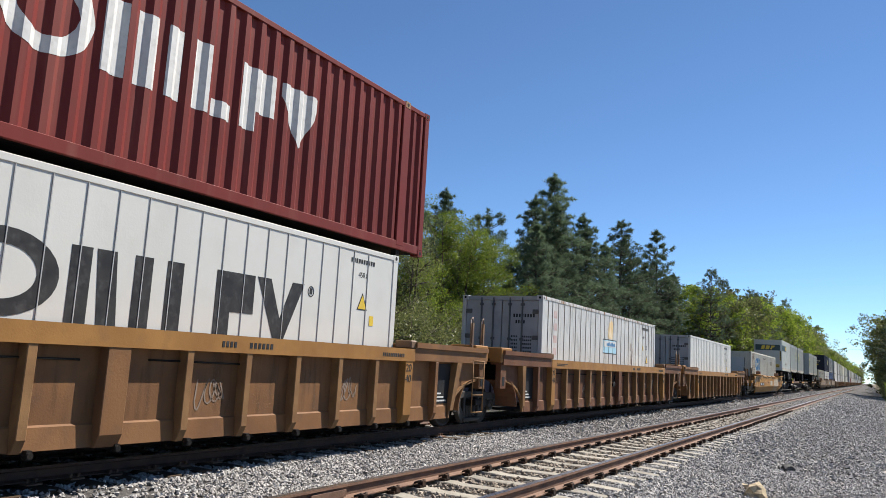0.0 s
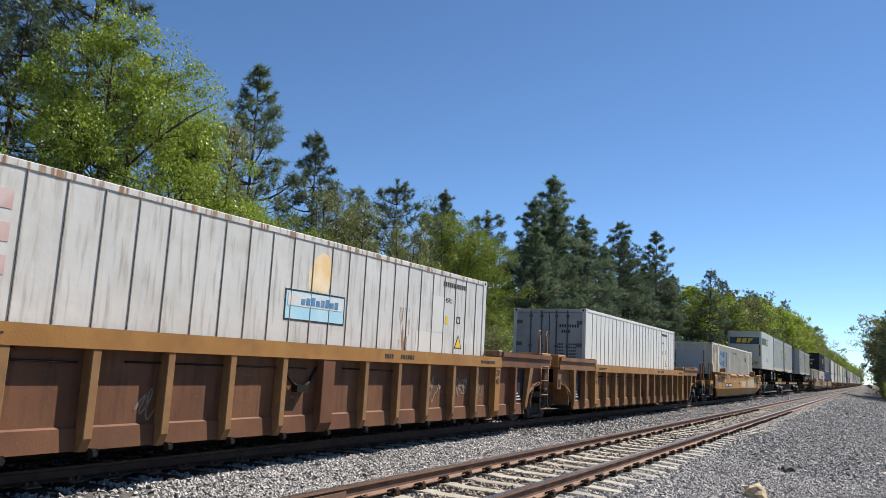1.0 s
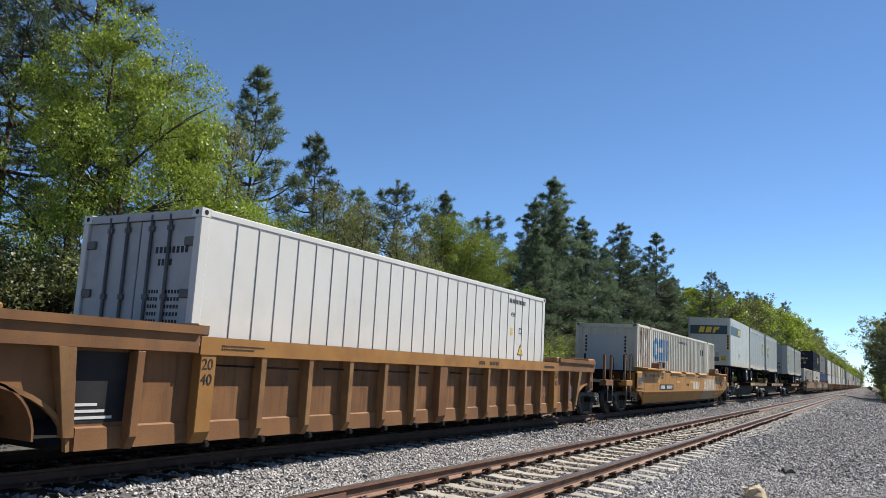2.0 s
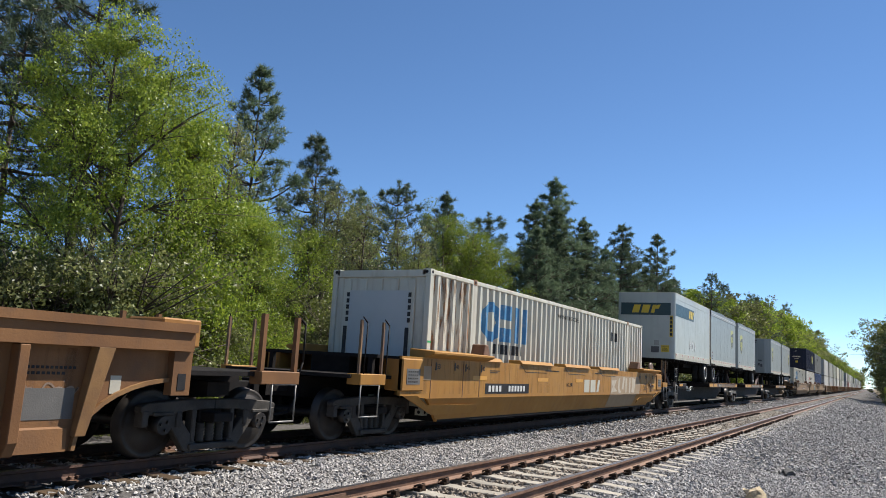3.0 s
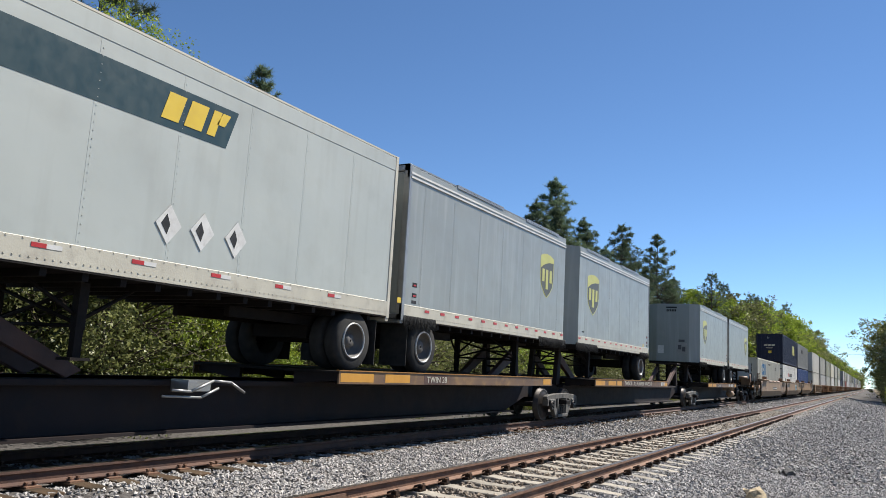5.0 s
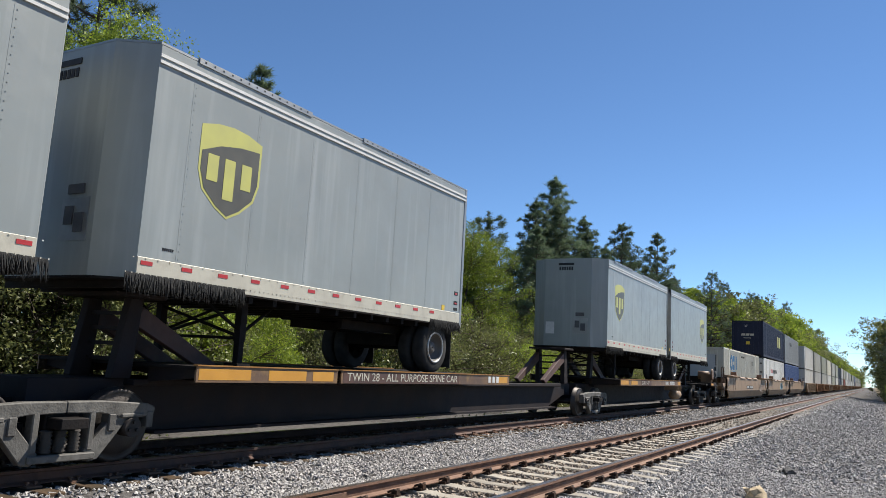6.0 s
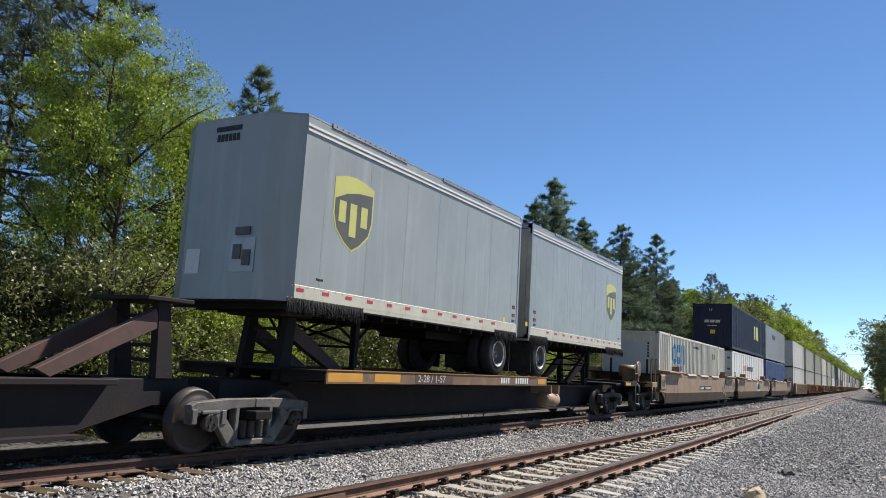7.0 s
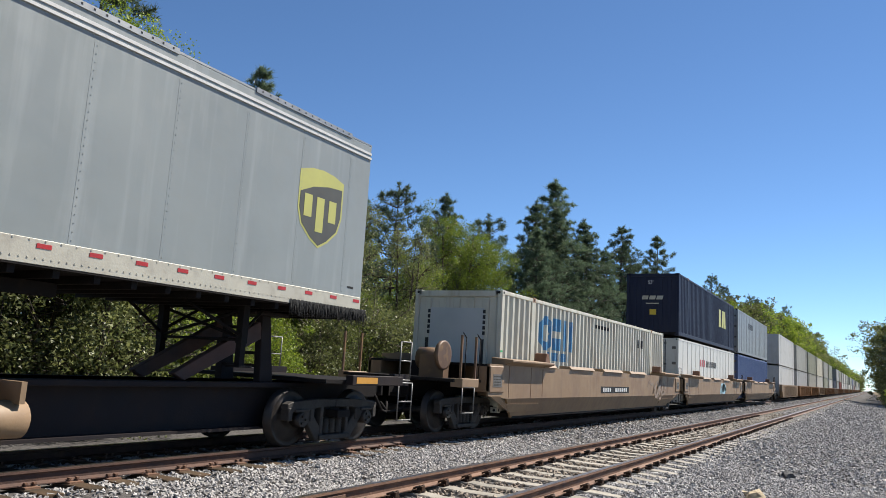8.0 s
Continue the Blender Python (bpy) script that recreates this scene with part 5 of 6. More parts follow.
film_sheet(grey2, CW - 0.0138, 0.3, L40 - 0.3, 0.2, H40 - 0.1, M_GRIME, "brown grime runs")
plates("patch_panel", [rect(9.2, 10.3, 1.0, 1.6), rect(9.75, 10.3, 1.62, 2.35)], CW - 0.0146, M_WHITE, grey2, "riveted white repair patch", 0.003)

grey3 = container(38.1, 0.38, L40, M_WHITE, "white refrigerated container with grey doors in a brown well car", "smooth", end_mat=M_GREYEND,
                  seams=[0.25 + 0.435 * k for k in range(1, 27)], seam_mat=M_GREYEND)
for c, y in ((grey2, 10.2), (grey3, 9.9)):
    bars(c, CW - 0.014, [(y, 2.58, 1.0, 0.10, 11)], M_BLACKMARK, "black identification bars")
    words("45R1", 0.15, on_side(CW - 0.014, y + 0.1, 2.25), M_BLACKMARK, c)
    plates("yellow_label", [rect(y + 0.13, y + 0.24, 1.80, 1.97)], CW - 0.013, M_GOLD, c, "small yellow label")
    plates("black_label", [rect(y + 0.62, y + 0.64, 1.86, 1.98), rect(y + 0.76, y + 0.78, 1.86, 1.98), rect(y + 0.62, y + 0.78, 1.97, 1.99), rect(y + 0.62, y + 0.78, 1.85, 1.87)], CW - 0.013, M_BLACKMARK, c)
    plates("warning_triangle", [[(y + 0.60, 1.34), (y + 0.86, 1.34), (y + 0.73, 1.56)]], CW - 0.012, M_GOLD, c, "yellow warning triangle with black edge")
    plates("triangle_edge", [[(y + 0.56, 1.32), (y + 0.90, 1.32), (y + 0.73, 1.61)]], CW - 0.0145, M_BLACKMARK, c)
    rows = [(0.35, 2.30, 0.66, 0.09, 8), (0.42, 2.13, 0.3, 0.09, 4)] + [(0.30, 1.75 - 0.10 * k, 0.2, 0.05, 4) for k in range(6)] + [(0.62, 1.75 - 0.10 * k, 0.3, 0.05, 5) for k in range(6)]
    polys = []
    for x, z, wd, ht, n in rows:
        polys += [rect(x + i * wd / n, x + (i + 0.62) * wd / n, z, z + ht) for i in range(n)]
    plates("marking_line", polys, 0.041, M_BLACKMARK, c, "black identification and data bars", 0.003, "y")

brown_cars = [brown_well(5.6, "truck", "joint", "brown ribbed well car unit carrying two stacked containers"),
              brown_well(24.98, "bare", "joint", "red-brown ribbed well car unit carrying one old white container", paint=M_REDBROWN),
              brown_well(44.2, "bare", "truck", "brown ribbed well car end unit carrying one white container")]
M_CHALK = surface("white_spray_paint", (0.26, 0.21, 0.17), (0.20, 0.14, 0.10), 0.7, 0, 5, 0)
M_GREYSPRAY = surface("grey_spray_paint", (0.22, 0.17, 0.13), (0.17, 0.11, 0.075), 0.7, 0, 4, 0)


def scrawl(car, x, y, z, w, h, mat, seed, label="spray-painted scrawl", width=0.011):
    """A loose loop of spray paint on a side."""
    g = np.random.default_rng(seed)
    ph = g.uniform(0, 6.28, 4)
    pts = []
    for u in np.linspace(0, 1, 110):
        q = 5.0 + 3.0 * math.sin(2.0 * u + ph[0])
        pts.append((y + w * (0.06 + 0.8 * u + 0.10 * math.sin(6.283 * q * u + ph[1])), z + h * (0.5 + (0.20 + 0.22 * math.sin(3.1 * u + ph[2]) ** 2) * math.sin(6.283 * (q * 0.9) * u + ph[3]) + 0.08 * math.sin(40 * u))))
    polys = []
    for (a, b), (c, d) in zip(pts, pts[1:]):
        n = math.hypot(c - a, d - b) + 1e-9
        u, v = -(d - b) / n * width, (c - a) / n * width
        polys.append([(a + u, b + v), (c + u, d + v), (c - u, d - v), (a - u, b - v)])
    return tagged(plates("graffiti", polys, x, mat, car, label, 0.002), kind="stuff")


for car, spots in ((brown_cars[0], ((4.25, 0.6, 0.6, 0.5, M_GREYSPRAY), (7.25, 0.65, 0.7, 0.45, M_CHALK), (1.2, 0.6, 0.6, 0.5, M_GREYSPRAY))),
                   (brown_cars[1], ((3.2, 0.62, 0.7, 0.55, M_CHALK), (4.25, 0.68, 0.65, 0.5, M_CHALK), (5.2, 0.6, 0.5, 0.5, M_GREYSPRAY), (-3.4, 0.55, 0.6, 0.4, M_GREYSPRAY))),
                   (brown_cars[2], ((5.1, 0.6, 0.7, 0.5, M_GREYSPRAY), (7.2, 0.62, 0.7, 0.4, M_GREYSPRAY)))):
    for j, (y, z, w, h, m) in enumerate(spots):
        scrawl(car, 1.4525, y, z, w, h, m, j + int(10 * y) % 7 + 20)
    film_sheet(car, 1.4504, -7.8, 7.8, 0.54, 1.34, M_SOOT, "dark dirt runs")
    bars(car, 1.6105, [(-0.5 + 2.0, 1.42, 0.28, 0.075, 4), (2.0, 1.42, 0.48, 0.075, 6), (-5.9, 1.46, 0.8, 0.02, 20), (-5.9, 1.42, 0.6, 0.02, 15), (5.2, 1.42, 0.7, 0.06, 12)], M_BLACKMARK, "black stencilled marks on the sill")
    if car != brown_cars[1]:
        continue
    bm = bmesh.new()
    pipe(bm, [(1.46, -0.95, 1.22), (1.50, -0.75, 1.0), (1.52, -0.55, 0.90), (1.50, -0.35, 1.0), (1.46, -0.15, 1.22)], 0.022)
    box(bm, 1.42, 1.56, -0.68, -0.42, 0.86, 0.96)
    part("strap_hook", bm, M_DARK, car)

# ---- the yellow car ----
cream = container(59.68, 0.38, L53, M_CREAM, "long cream corrugated container with rust streaks and faded blue shapes", "ribbed", posts=(1.98, L53 - 1.98), pitch=0.33, depth=0.06, door_front=False)
yellow = yellow_well(67.77, 9.55, M_YELLOW, "yellow smooth-sided well car carrying a long cream container")


def cream_device(c, mat, mat2, rusty=False):
    y0, y1 = 2.11, L53 - 2.11
    n = round((y1 - y0) / 0.33)
    p = (y1 - y0) / n
    sl = p * 0.23
    kn, lv = [], []
    for i in range(n):
        for d, l in ((0, 1), (0.27 * p, 1), (0.27 * p + sl, 0), (0.54 * p + sl, 0)):
            kn.append(y0 + i * p + d)
            lv.append(CW - 0.012 - (0.06 if l else 0) + 0.003)
    draped("blue_device", [(2.45, 3.3, arch_span(2.95, 0.5, 2.05, 0.46, 0.5, 1)), (2.45, 3.3, arch_span(2.95, 0.5, 2.05, 0.46, 0.5, -1)),
                           (3.4, 4.15, lambda y: [(1.62, 1.95), (2.15, 2.5)]), (4.25, 4.55, bar_span(1.62, 2.5)), (4.7, 4.98, bar_span(1.62, 2.5))], kn, lv, mat, c, "large faded blue ring and bars")
    draped("dark_device", [(3.1 + 0.22 * k, 3.24 + 0.22 * k, bar_span(1.32, 1.55)) for k in range(8)], kn, lv, mat2, c, "row of faded dark marks")
    marks = draped("identification_mark", [(7.2 + 0.16 * k, 7.28 + 0.16 * k, bar_span(2.48, 2.6)) for k in range(0 if rusty else 9)] + [(12.2 + 0.2 * k, 12.3 + 0.2 * k, bar_span(2.1, 2.4)) for k in range(4)], kn, lv, M_BLACKMARK, c, "black identification bars")
    tagged(marks, kind="stuff")
    if rusty:                               # warning painted over the ribs
        ob = words("WARNING HIGH CUBE", 0.165, on_side(0, 7.2, 2.48), M_BLACKMARK, c, "black painted warning")
        for v in ob.data.vertices:
            v.co.x = v.co.x * 0.5 + float(np.interp(v.co.y, kn, lv)) + 0.006
    if rusty:                               # rust runs over the ribs of the first bay
        n2 = round((1.85 - 0.17) / 0.33)
        p2 = (1.85 - 0.17) / n2
        kn2, lv2 = [], []
        for i in range(n2):
            for d, l in ((0, 1), (0.27 * p2, 1), (0.5 * p2, 0), (0.77 * p2, 0)):
                kn2.append(0.17 + i * p2 + d)
                lv2.append(CW - 0.012 - (0.06 if l else 0) + 0.002)
        draped("rust_run", [(0.2, 1.82, bar_span(0.2, 2.78))], kn2, lv2, M_RUSTRUN, c, "brown rust runs")
    plates("end_panel", [rect(-0.75, 0.75, 0.5, 2.45)], 0.012, M_PALEGREY, c, "pale repainted end panel", 0.004, "y")
    for x in (-0.82, 0.72):
        plates("end_mark", [rect(x, x + 0.07, 2.32 - 0.13 * k, 2.41 - 0.13 * k) for k in range(5)] + [rect(x - 0.04, x + 0.05, 0.2, 1.7)], 0.006, M_BLACKMARK, c, "black marks and stain down the end", 0.004, "y")
    plates("green_tape", [rect(0.02, 0.14, 1.42, 1.46)], CW + 0.001, M_GREEN, c, "green tape")


M_PALEGREY = surface("pale_grey_paint", (0.43, 0.44, 0.43), (0.38, 0.395, 0.39), 0.5, 0, 1, 0.05)
M_GREEN = surface("green_tape", (0.03, 0.35, 0.12), (0.03, 0.3, 0.1), 0.5, 0, 5, 0)
cream_device(cream, M_BLUE, M_BLACKMARK, True)
film_sheet(yellow, 1.6006, -9.4, 9.4, 0.82, 1.48, M_SOOT, "brown dirt runs")
plates("number_board", [rect(-6.15, -3.76, 0.815, 1.035)], 1.601, M_BLACKPAINT, yellow, "black number panel")
bars(yellow, 1.606, [(-6.0, 0.86, 0.72, 0.13, 4), (-4.95, 0.86, 1.0, 0.13, 6)], M_WHITETAPE, "white number bars")
for a, b, lean in ((0.34, 0.80, 0.0), (0.90, 1.36, 0.0), (1.46, 1.66, 0.14)):
    plates("white_device", [rect(a, b, 0.82, 1.18, lean)], 1.601, M_TRIM, yellow, "white painted block")
M_FADED = surface("faded_patch_paint", (0.25, 0.17, 0.095), (0.29, 0.205, 0.12), 0.65, 0, 3, 0.05)
def low_patch(car, y0, y1, z0, z1, mat, label):
    """A paint patch on the slanting lower part of the side."""
    bm = bmesh.new()
    ring_of = [[bm.verts.new((1.40 + 0.2 * (z - 0.27) / 0.47 + o, y, z - o * 0.4)) for y, z in ((y0, z0), (y1, z0), (y1 + 0.1, z1), (y0, z1))] for o in (0.001, 0.004)]
    bm.faces.new(ring_of[0][::-1])
    bm.faces.new(ring_of[1])
    for i in range(4):
        bm.faces.new((ring_of[0][i], ring_of[0][(i + 1) % 4], ring_of[1][(i + 1) % 4], ring_of[1][i]))
    return part("faded_patch", bm, mat, car, label)


M_SPRAY = surface("pale_block_spray", (0.36, 0.30, 0.22), (0.42, 0.36, 0.28), 0.65, 0, 4, 0.05)
plates("faded_patch", [[(2.9, 0.745), (6.35, 0.745), (6.45, 1.05), (6.2, 1.33), (2.95, 1.33)]], 1.601, M_FADED, yellow, "faded overpainted patch", 0.002)
low_patch(yellow, 2.85, 5.9, 0.34, 0.735, M_FADED, "faded overpainted patch")
for poly in ([(2.98, 1.18), (3.55, 1.20), (3.30, 0.98), (3.62, 0.84), (2.96, 0.80), (3.12, 0.98)], [(3.75, 1.24), (3.95, 1.28), (3.88, 0.94), (4.06, 0.80), (3.80, 0.78), (3.68, 0.96)],
             [(4.14, 0.92), (4.32, 0.88), (4.48, 1.30), (4.28, 1.30)], [(4.56, 1.30), (4.76, 1.26), (4.70, 0.78), (4.54, 0.80)],
             [(5.02, 1.28), (5.20, 1.30), (5.16, 0.78), (5.00, 0.78)], [(5.40, 1.30), (5.80, 1.24), (5.66, 0.78), (5.30, 0.80)]):
    plates("graffiti", [poly], 1.6035, M_SPRAY, yellow, "pale sprayed block stroke", 0.002)
for txt, y, z in (("53", -8.28, 1.30), ("48", -7.52, 1.31), ("45", -7.05, 1.30), ("40", -6.33, 1.30), ("45", 6.4, 1.28), ("48", 7.2, 1.30), ("53", 8.2, 1.30)):
    words(txt, 0.13, on_side(1.603, y, z), M_BLACKMARK, yellow)
    plates("position_mark", [rect(y - 0.07, y - 0.02, z - 0.03, z + 0.12)], 1.602, M_BLACKMARK, yellow)
words("53", 0.36, on_side(1.603, 6.92, 0.86), M_BLACKMARK, yellow)
plates("orange_panel", [rect(8.18, 8.66, 0.92, 1.12)], 1.6025, M_ORANGE, yellow, "bright orange repainted rectangle")
plates("seam_line", [rect(7.42, 7.43, 0.76, 1.46), rect(8.02, 8.03, 0.80, 1.10), rect(8.03, 8.75, 0.86, 0.868)], 1.6025, M_RUST, yellow, "thin rusty seam", 0.003)
plates("notice_outline", [rect(7.86, 8.06, 1.16, 1.36)], 1.6025, M_SILL, yellow, "small framed notice")
bm = bmesh.new()                         # roping bracket with its pointed ends
prism(bm, [(7.62, 1.12), (7.86, 1.08), (7.92, 1.05), (8.20, 1.05), (8.42, 1.00), (8.20, 0.98), (7.92, 0.97), (7.80, 1.02)], "x", 1.604, 1.632)
box(bm, 1.604, 1.68, 7.94, 8.14, 0.99, 1.06)
part("roping_bracket", bm, M_EDGE, yellow, "rusty roping bracket")
words("162.700", 0.15, on_side(1.603, -1.15, 0.98), M_BLACKMARK, yellow)
bars(yellow, 1.602, [(-5.95, 1.30, 0.5, 0.02, 10), (-5.95, 1.26, 0.4, 0.02, 8), (-2.7, 1.36, 1.0, 0.03, 16), (1.3, 1.36, 0.7, 0.03, 12), (8.65, 1.36, 0.5, 0.03, 9), (8.7, 1.30, 0.35, 0.03, 6), (8.7, 1.24, 0.4, 0.03, 7)], M_BLACKMARK, "small black stencil lines")
for a, b in ((-6.75, -6.1), (-3.2, -2.5), (-0.4, 0.2)):
    plates("orange_panel", [rect(a, b, 1.10, 1.19)], 1.602, M_ORANGE, yellow, "bright orange repainted rectangle")
for y0, y1 in ((-4.3, -2.25), (-1.3, 0.75), (1.7, 3.75)):      # outlines of the doublers under the ledges
    w = 0.007
    plates("weld_line", [[(y0 + 0.05, 1.48), (y0 + 0.05 + 2 * w, 1.48), (y0 + 0.32, 1.32), (y0 + 0.32 - 2 * w, 1.32)], rect(y0 + 0.31, y1 - 0.35, 1.31, 1.31 + 2 * w)], 1.6015, M_BLACKMARK, yellow, "dark weld outline", 0.003)
plates("document_panel", [rect(-8.8, -8.5, 1.08, 1.34)], 1.602, M_FADED, yellow, "small framed notice")


# ---- trailers ----
def trailer(s, length, label, flip, kind, roof_strip=True):
    """A short highway trailer; its nose leads, or trails when flip is set."""
    w, z0, h = 1.295, 1.0, 2.95            # body floor over the deck
    r = 0.20 if kind == "banded" else 0.30  # depth of the nose's corners
    skin = M_PALESKIN if kind == "banded" else M_TRAILER
    c = vehicle("semi_trailer", s, 1.2, label, "trailer", "grey trailers on the spine car")
    Y = (lambda y: length - y) if flip else (lambda y: y)

    def span(a, b):
        return sorted((Y(a), Y(b)))
    top = z0 + h
    for sx in (-1, 1):
        x0, x1 = sorted((sx * (w - 0.035), sx * w))
        boxes("side_wall", [(x0, x1, *span(r, length - 0.1), z0 + 0.26, top - 0.28)], skin, c)
        boxes("top_rail", [(*sorted((sx * (w - 0.05), sx * (w + 0.006))), *span(r, length), top - 0.28, top - 0.035)], skin, c, "", 0.006)
        boxes("bottom_rail", [(*sorted((sx * (w - 0.05), sx * (w + 0.010))), *span(r, length), z0 - 0.01, z0 + 0.26)], M_TRIM, c, "cream bottom rail with rivets", 0.006)
        if sx == 1:
            if kind != "banded":
                boxes("roof_channel", [(w + 0.006, w + 0.022, *span(r, length - 0.05), top - 0.27, top - 0.235), (w + 0.006, w + 0.018, *span(r, length - 0.05), top - 0.19, top - 0.15)], M_WHITETAPE, c)
            polys, whites = [], []
            n = int((length - 0.6) / 0.62)
            for k in range(n):
                y0, y1 = span(0.35 + 0.62 * k, 0.52 + 0.62 * k)
                if kind == "banded" and k % 2:
                    continue
                polys.append(rect(y0, y1, z0 + 0.165, z0 + 0.215))
                y0, y1 = span(0.52 + 0.62 * k, 0.70 + 0.62 * k)
                whites.append(rect(y0, y1, z0 + 0.165, z0 + 0.215))
            for p in polys:
                plates("reflector", [p], w + 0.011, M_REDTAPE, c)
            for p in (whites if kind == "banded" else ()):
                plates("white_reflector", [p], w + 0.011, M_WHITETAPE, c)
            bm = bmesh.new()
            for k in range(int(length / 0.09)):
                y = Y(0.15 + 0.09 * k)
                box(bm, w + 0.010, w + 0.016, y - 0.008, y + 0.008, z0 + 0.05, z0 + 0.066)
                if k % 2:
                    box(bm, w + 0.010, w + 0.016, y - 0.008, y + 0.008, z0 + 0.235, z0 + 0.25)
            tagged(part("rivet_line", bm, M_TRIM, c), kind="stuff")
            bm = bmesh.new()
            for k in range(1, int(length / 1.22) + 1):
                y = Y(1.22 * k - 0.35)
                if 0.3 < y < length - 0.3:
                    box(bm, w, w + 0.0015, y - 0.003, y + 0.003, z0 + 0.27, top - 0.28)
                    for j in range(24):
                        zz = z0 + 0.30 + j * (h - 0.6) / 24
                        box(bm, w, w + 0.005, y + 0.03, y + 0.040, zz, zz + 0.010)
            tagged(part("panel_joint", bm, skin, c), kind="stuff")
    # nose with rounded corners
    outline = []
    for k in range(7) if kind == "banded" else ():
        a = math.pi / 2 * k / 6
        outline.append((-w + r - r * math.cos(a), r - r * math.sin(a)))
    if kind != "banded":
        outline += [(-w, r), (-0.82, 0.0)]
    outline += [(-x, y) for x, y in outline[::-1]]
    bm = bmesh.new()
    lo = [bm.verts.new((x, Y(y), z0)) for x, y in outline]
    hi = [bm.verts.new((x, Y(y), top - 0.02)) for x, y in outline]
    for i in range(len(outline) - 1):
        f = bm.faces.new((lo[i], lo[i + 1], hi[i + 1], hi[i]))
        f.smooth = kind == "banded"
    part("nose", bm, skin, c)
    bm = bmesh.new()
    ro = [(x * 1.004, y - 0.006) for x, y in outline] + [(w * 1.004, length), (-w * 1.004, length)]
    prism(bm, [(x, Y(y)) for x, y in ro][:: -1 if flip else 1], "z", top - 0.03, top)
    part("roof", bm, M_TRIM if kind == "banded" else M_STEEL, c)
    bm = bmesh.new()
    prism(bm, [(x, Y(y)) for x, y in ro][:: -1 if flip else 1], "z", z0 - 0.03, z0)
    part("floor", bm, M_DARK, c)
    # rear doors and frame
    ya, yb = span(length - 0.1, length)
    boxes("rear_frame", [(-w, -w + 0.12, ya, yb, z0 - 0.05, top), (w - 0.12, w + 0.012, ya, yb, z0 - 0.05, top), (-w, w, ya, yb, top - 0.14, top), (-w, w, ya, yb, z0 - 0.1, z0 + 0.08)], M_TRIM if kind == "banded" else M_STEEL, c, "", 0.01)
    ya, yb = span(length - 0.07, length - 0.03)
    for sx in (-1, 1):
        d = boxes("rear_door", [(*sorted((sx * 0.01, sx * (w - 0.125))), ya, yb, z0 + 0.085, top - 0.145)], M_TRAILER, c)
        bm = bmesh.new()
        rod(bm, (sx * 0.35, Y(length - 0.01), z0 + 0.05), (sx * 0.35, Y(length - 0.01), top - 0.1), 0.02, 8)
        part("lock_rod", bm, M_STEEL, d)
    # under the floor: cross members, landing gear, axle
    for k in range(int(length / 0.5)):
        y = Y(0.3 + 0.5 * k)
        boxes("cross_member", [(-w + 0.05, w - 0.05, y - 0.04, y + 0.04, z0 - 0.12, z0 - 0.03)], M_DARK, c)
    for sx in (-0.55, 0.55):
        boxes("slider_rail", [(sx - 0.05, sx + 0.05, *span(length - 3.2, length - 0.2), z0 - 0.28, z0 - 0.12)], M_DARK, c)
    yl = 2.55
    for sx in (-0.85, 0.85):
        bm = bmesh.new()
        box(bm, sx - 0.06, sx + 0.06, *span(yl - 0.06, yl + 0.06), 0.35, z0 - 0.1)
        box(bm, sx - 0.05, sx + 0.05, *span(yl - 0.05, yl + 0.05), 0.03, 0.36)
        box(bm, sx - 0.13, sx + 0.13, *span(yl - 0.13, yl + 0.13), 0.0, 0.035)
        rod(bm, (sx, Y(yl), 0.45), (sx * 0.7, Y(yl + 0.9), z0 - 0.1), 0.025, 6)
        rod(bm, (sx, Y(yl), 0.5), (sx * 0.8, Y(yl - 0.6), z0 - 0.1), 0.025, 6)
        part("landing_leg", bm, M_DARK, c)
    bm = bmesh.new()
    rod(bm, (-0.85, Y(yl), 0.4), (0.85, Y(yl), 0.4), 0.025, 6)
    rod(bm, (-0.85, Y(yl), 0.42), (0.85, Y(yl), z0 - 0.15), 0.025, 6)
    rod(bm, (0.85, Y(yl), 0.42), (-0.85, Y(yl), z0 - 0.15), 0.025, 6)
    part("leg_brace", bm, M_DARK, c)
    ax = length - 0.95
    bm = bmesh.new()
    rod(bm, (-1.1, Y(ax), 0.5), (1.1, Y(ax), 0.5), 0.07, 10)
    box(bm, -0.6, 0.6, *span(ax - 0.45, ax + 0.45), 0.5, z0 - 0.28)
    part("axle", bm, M_DARK, c)
    for sx in (-1, 1):
        for xo in (1.12, 0.80):
            bm = bmesh.new()
            lathe(bm, [(-0.13, 0.29), (-0.135, 0.45), (-0.10, 0.49), (-0.05, 0.50), (0.05, 0.50), (0.10, 0.49), (0.135, 0.45), (0.13, 0.29)], (sx * xo, Y(ax), 0.5), "x", 30)
            bmesh.ops.delete(bm, geom=[f for f in bm.faces if len(f.verts) > 4], context="FACES_ONLY")
            ty = part("tyre", bm, M_RUBBER, c)
            if xo > 1:
                bm = bmesh.new()
                lathe(bm, [(sx * 0.13, 0.30), (sx * 0.14, 0.285), (sx * 0.08, 0.27), (-sx * 0.02, 0.22), (-sx * 0.02, 0.13), (sx * 0.07, 0.11), (sx * 0.07, 0.02)], (sx * xo, Y(ax), 0.5), "x", 24)
                bmesh.ops.delete(bm, geom=[f for f in bm.faces if len(f.verts) > 4], context="FACES_ONLY")
                part("rim", bm, M_DATA, ty)
                bm = bmesh.new()
                lathe(bm, [(sx * 0.128, 0.275), (sx * 0.150, 0.28), (sx * 0.150, 0.305), (sx * 0.128, 0.31)], (sx * xo, Y(ax), 0.5), "x", 28)
                bm.faces.ensure_lookup_table()
                bmesh.ops.delete(bm, geom=[f for f in bm.faces if len(f.verts) > 4], context="FACES_ONLY")
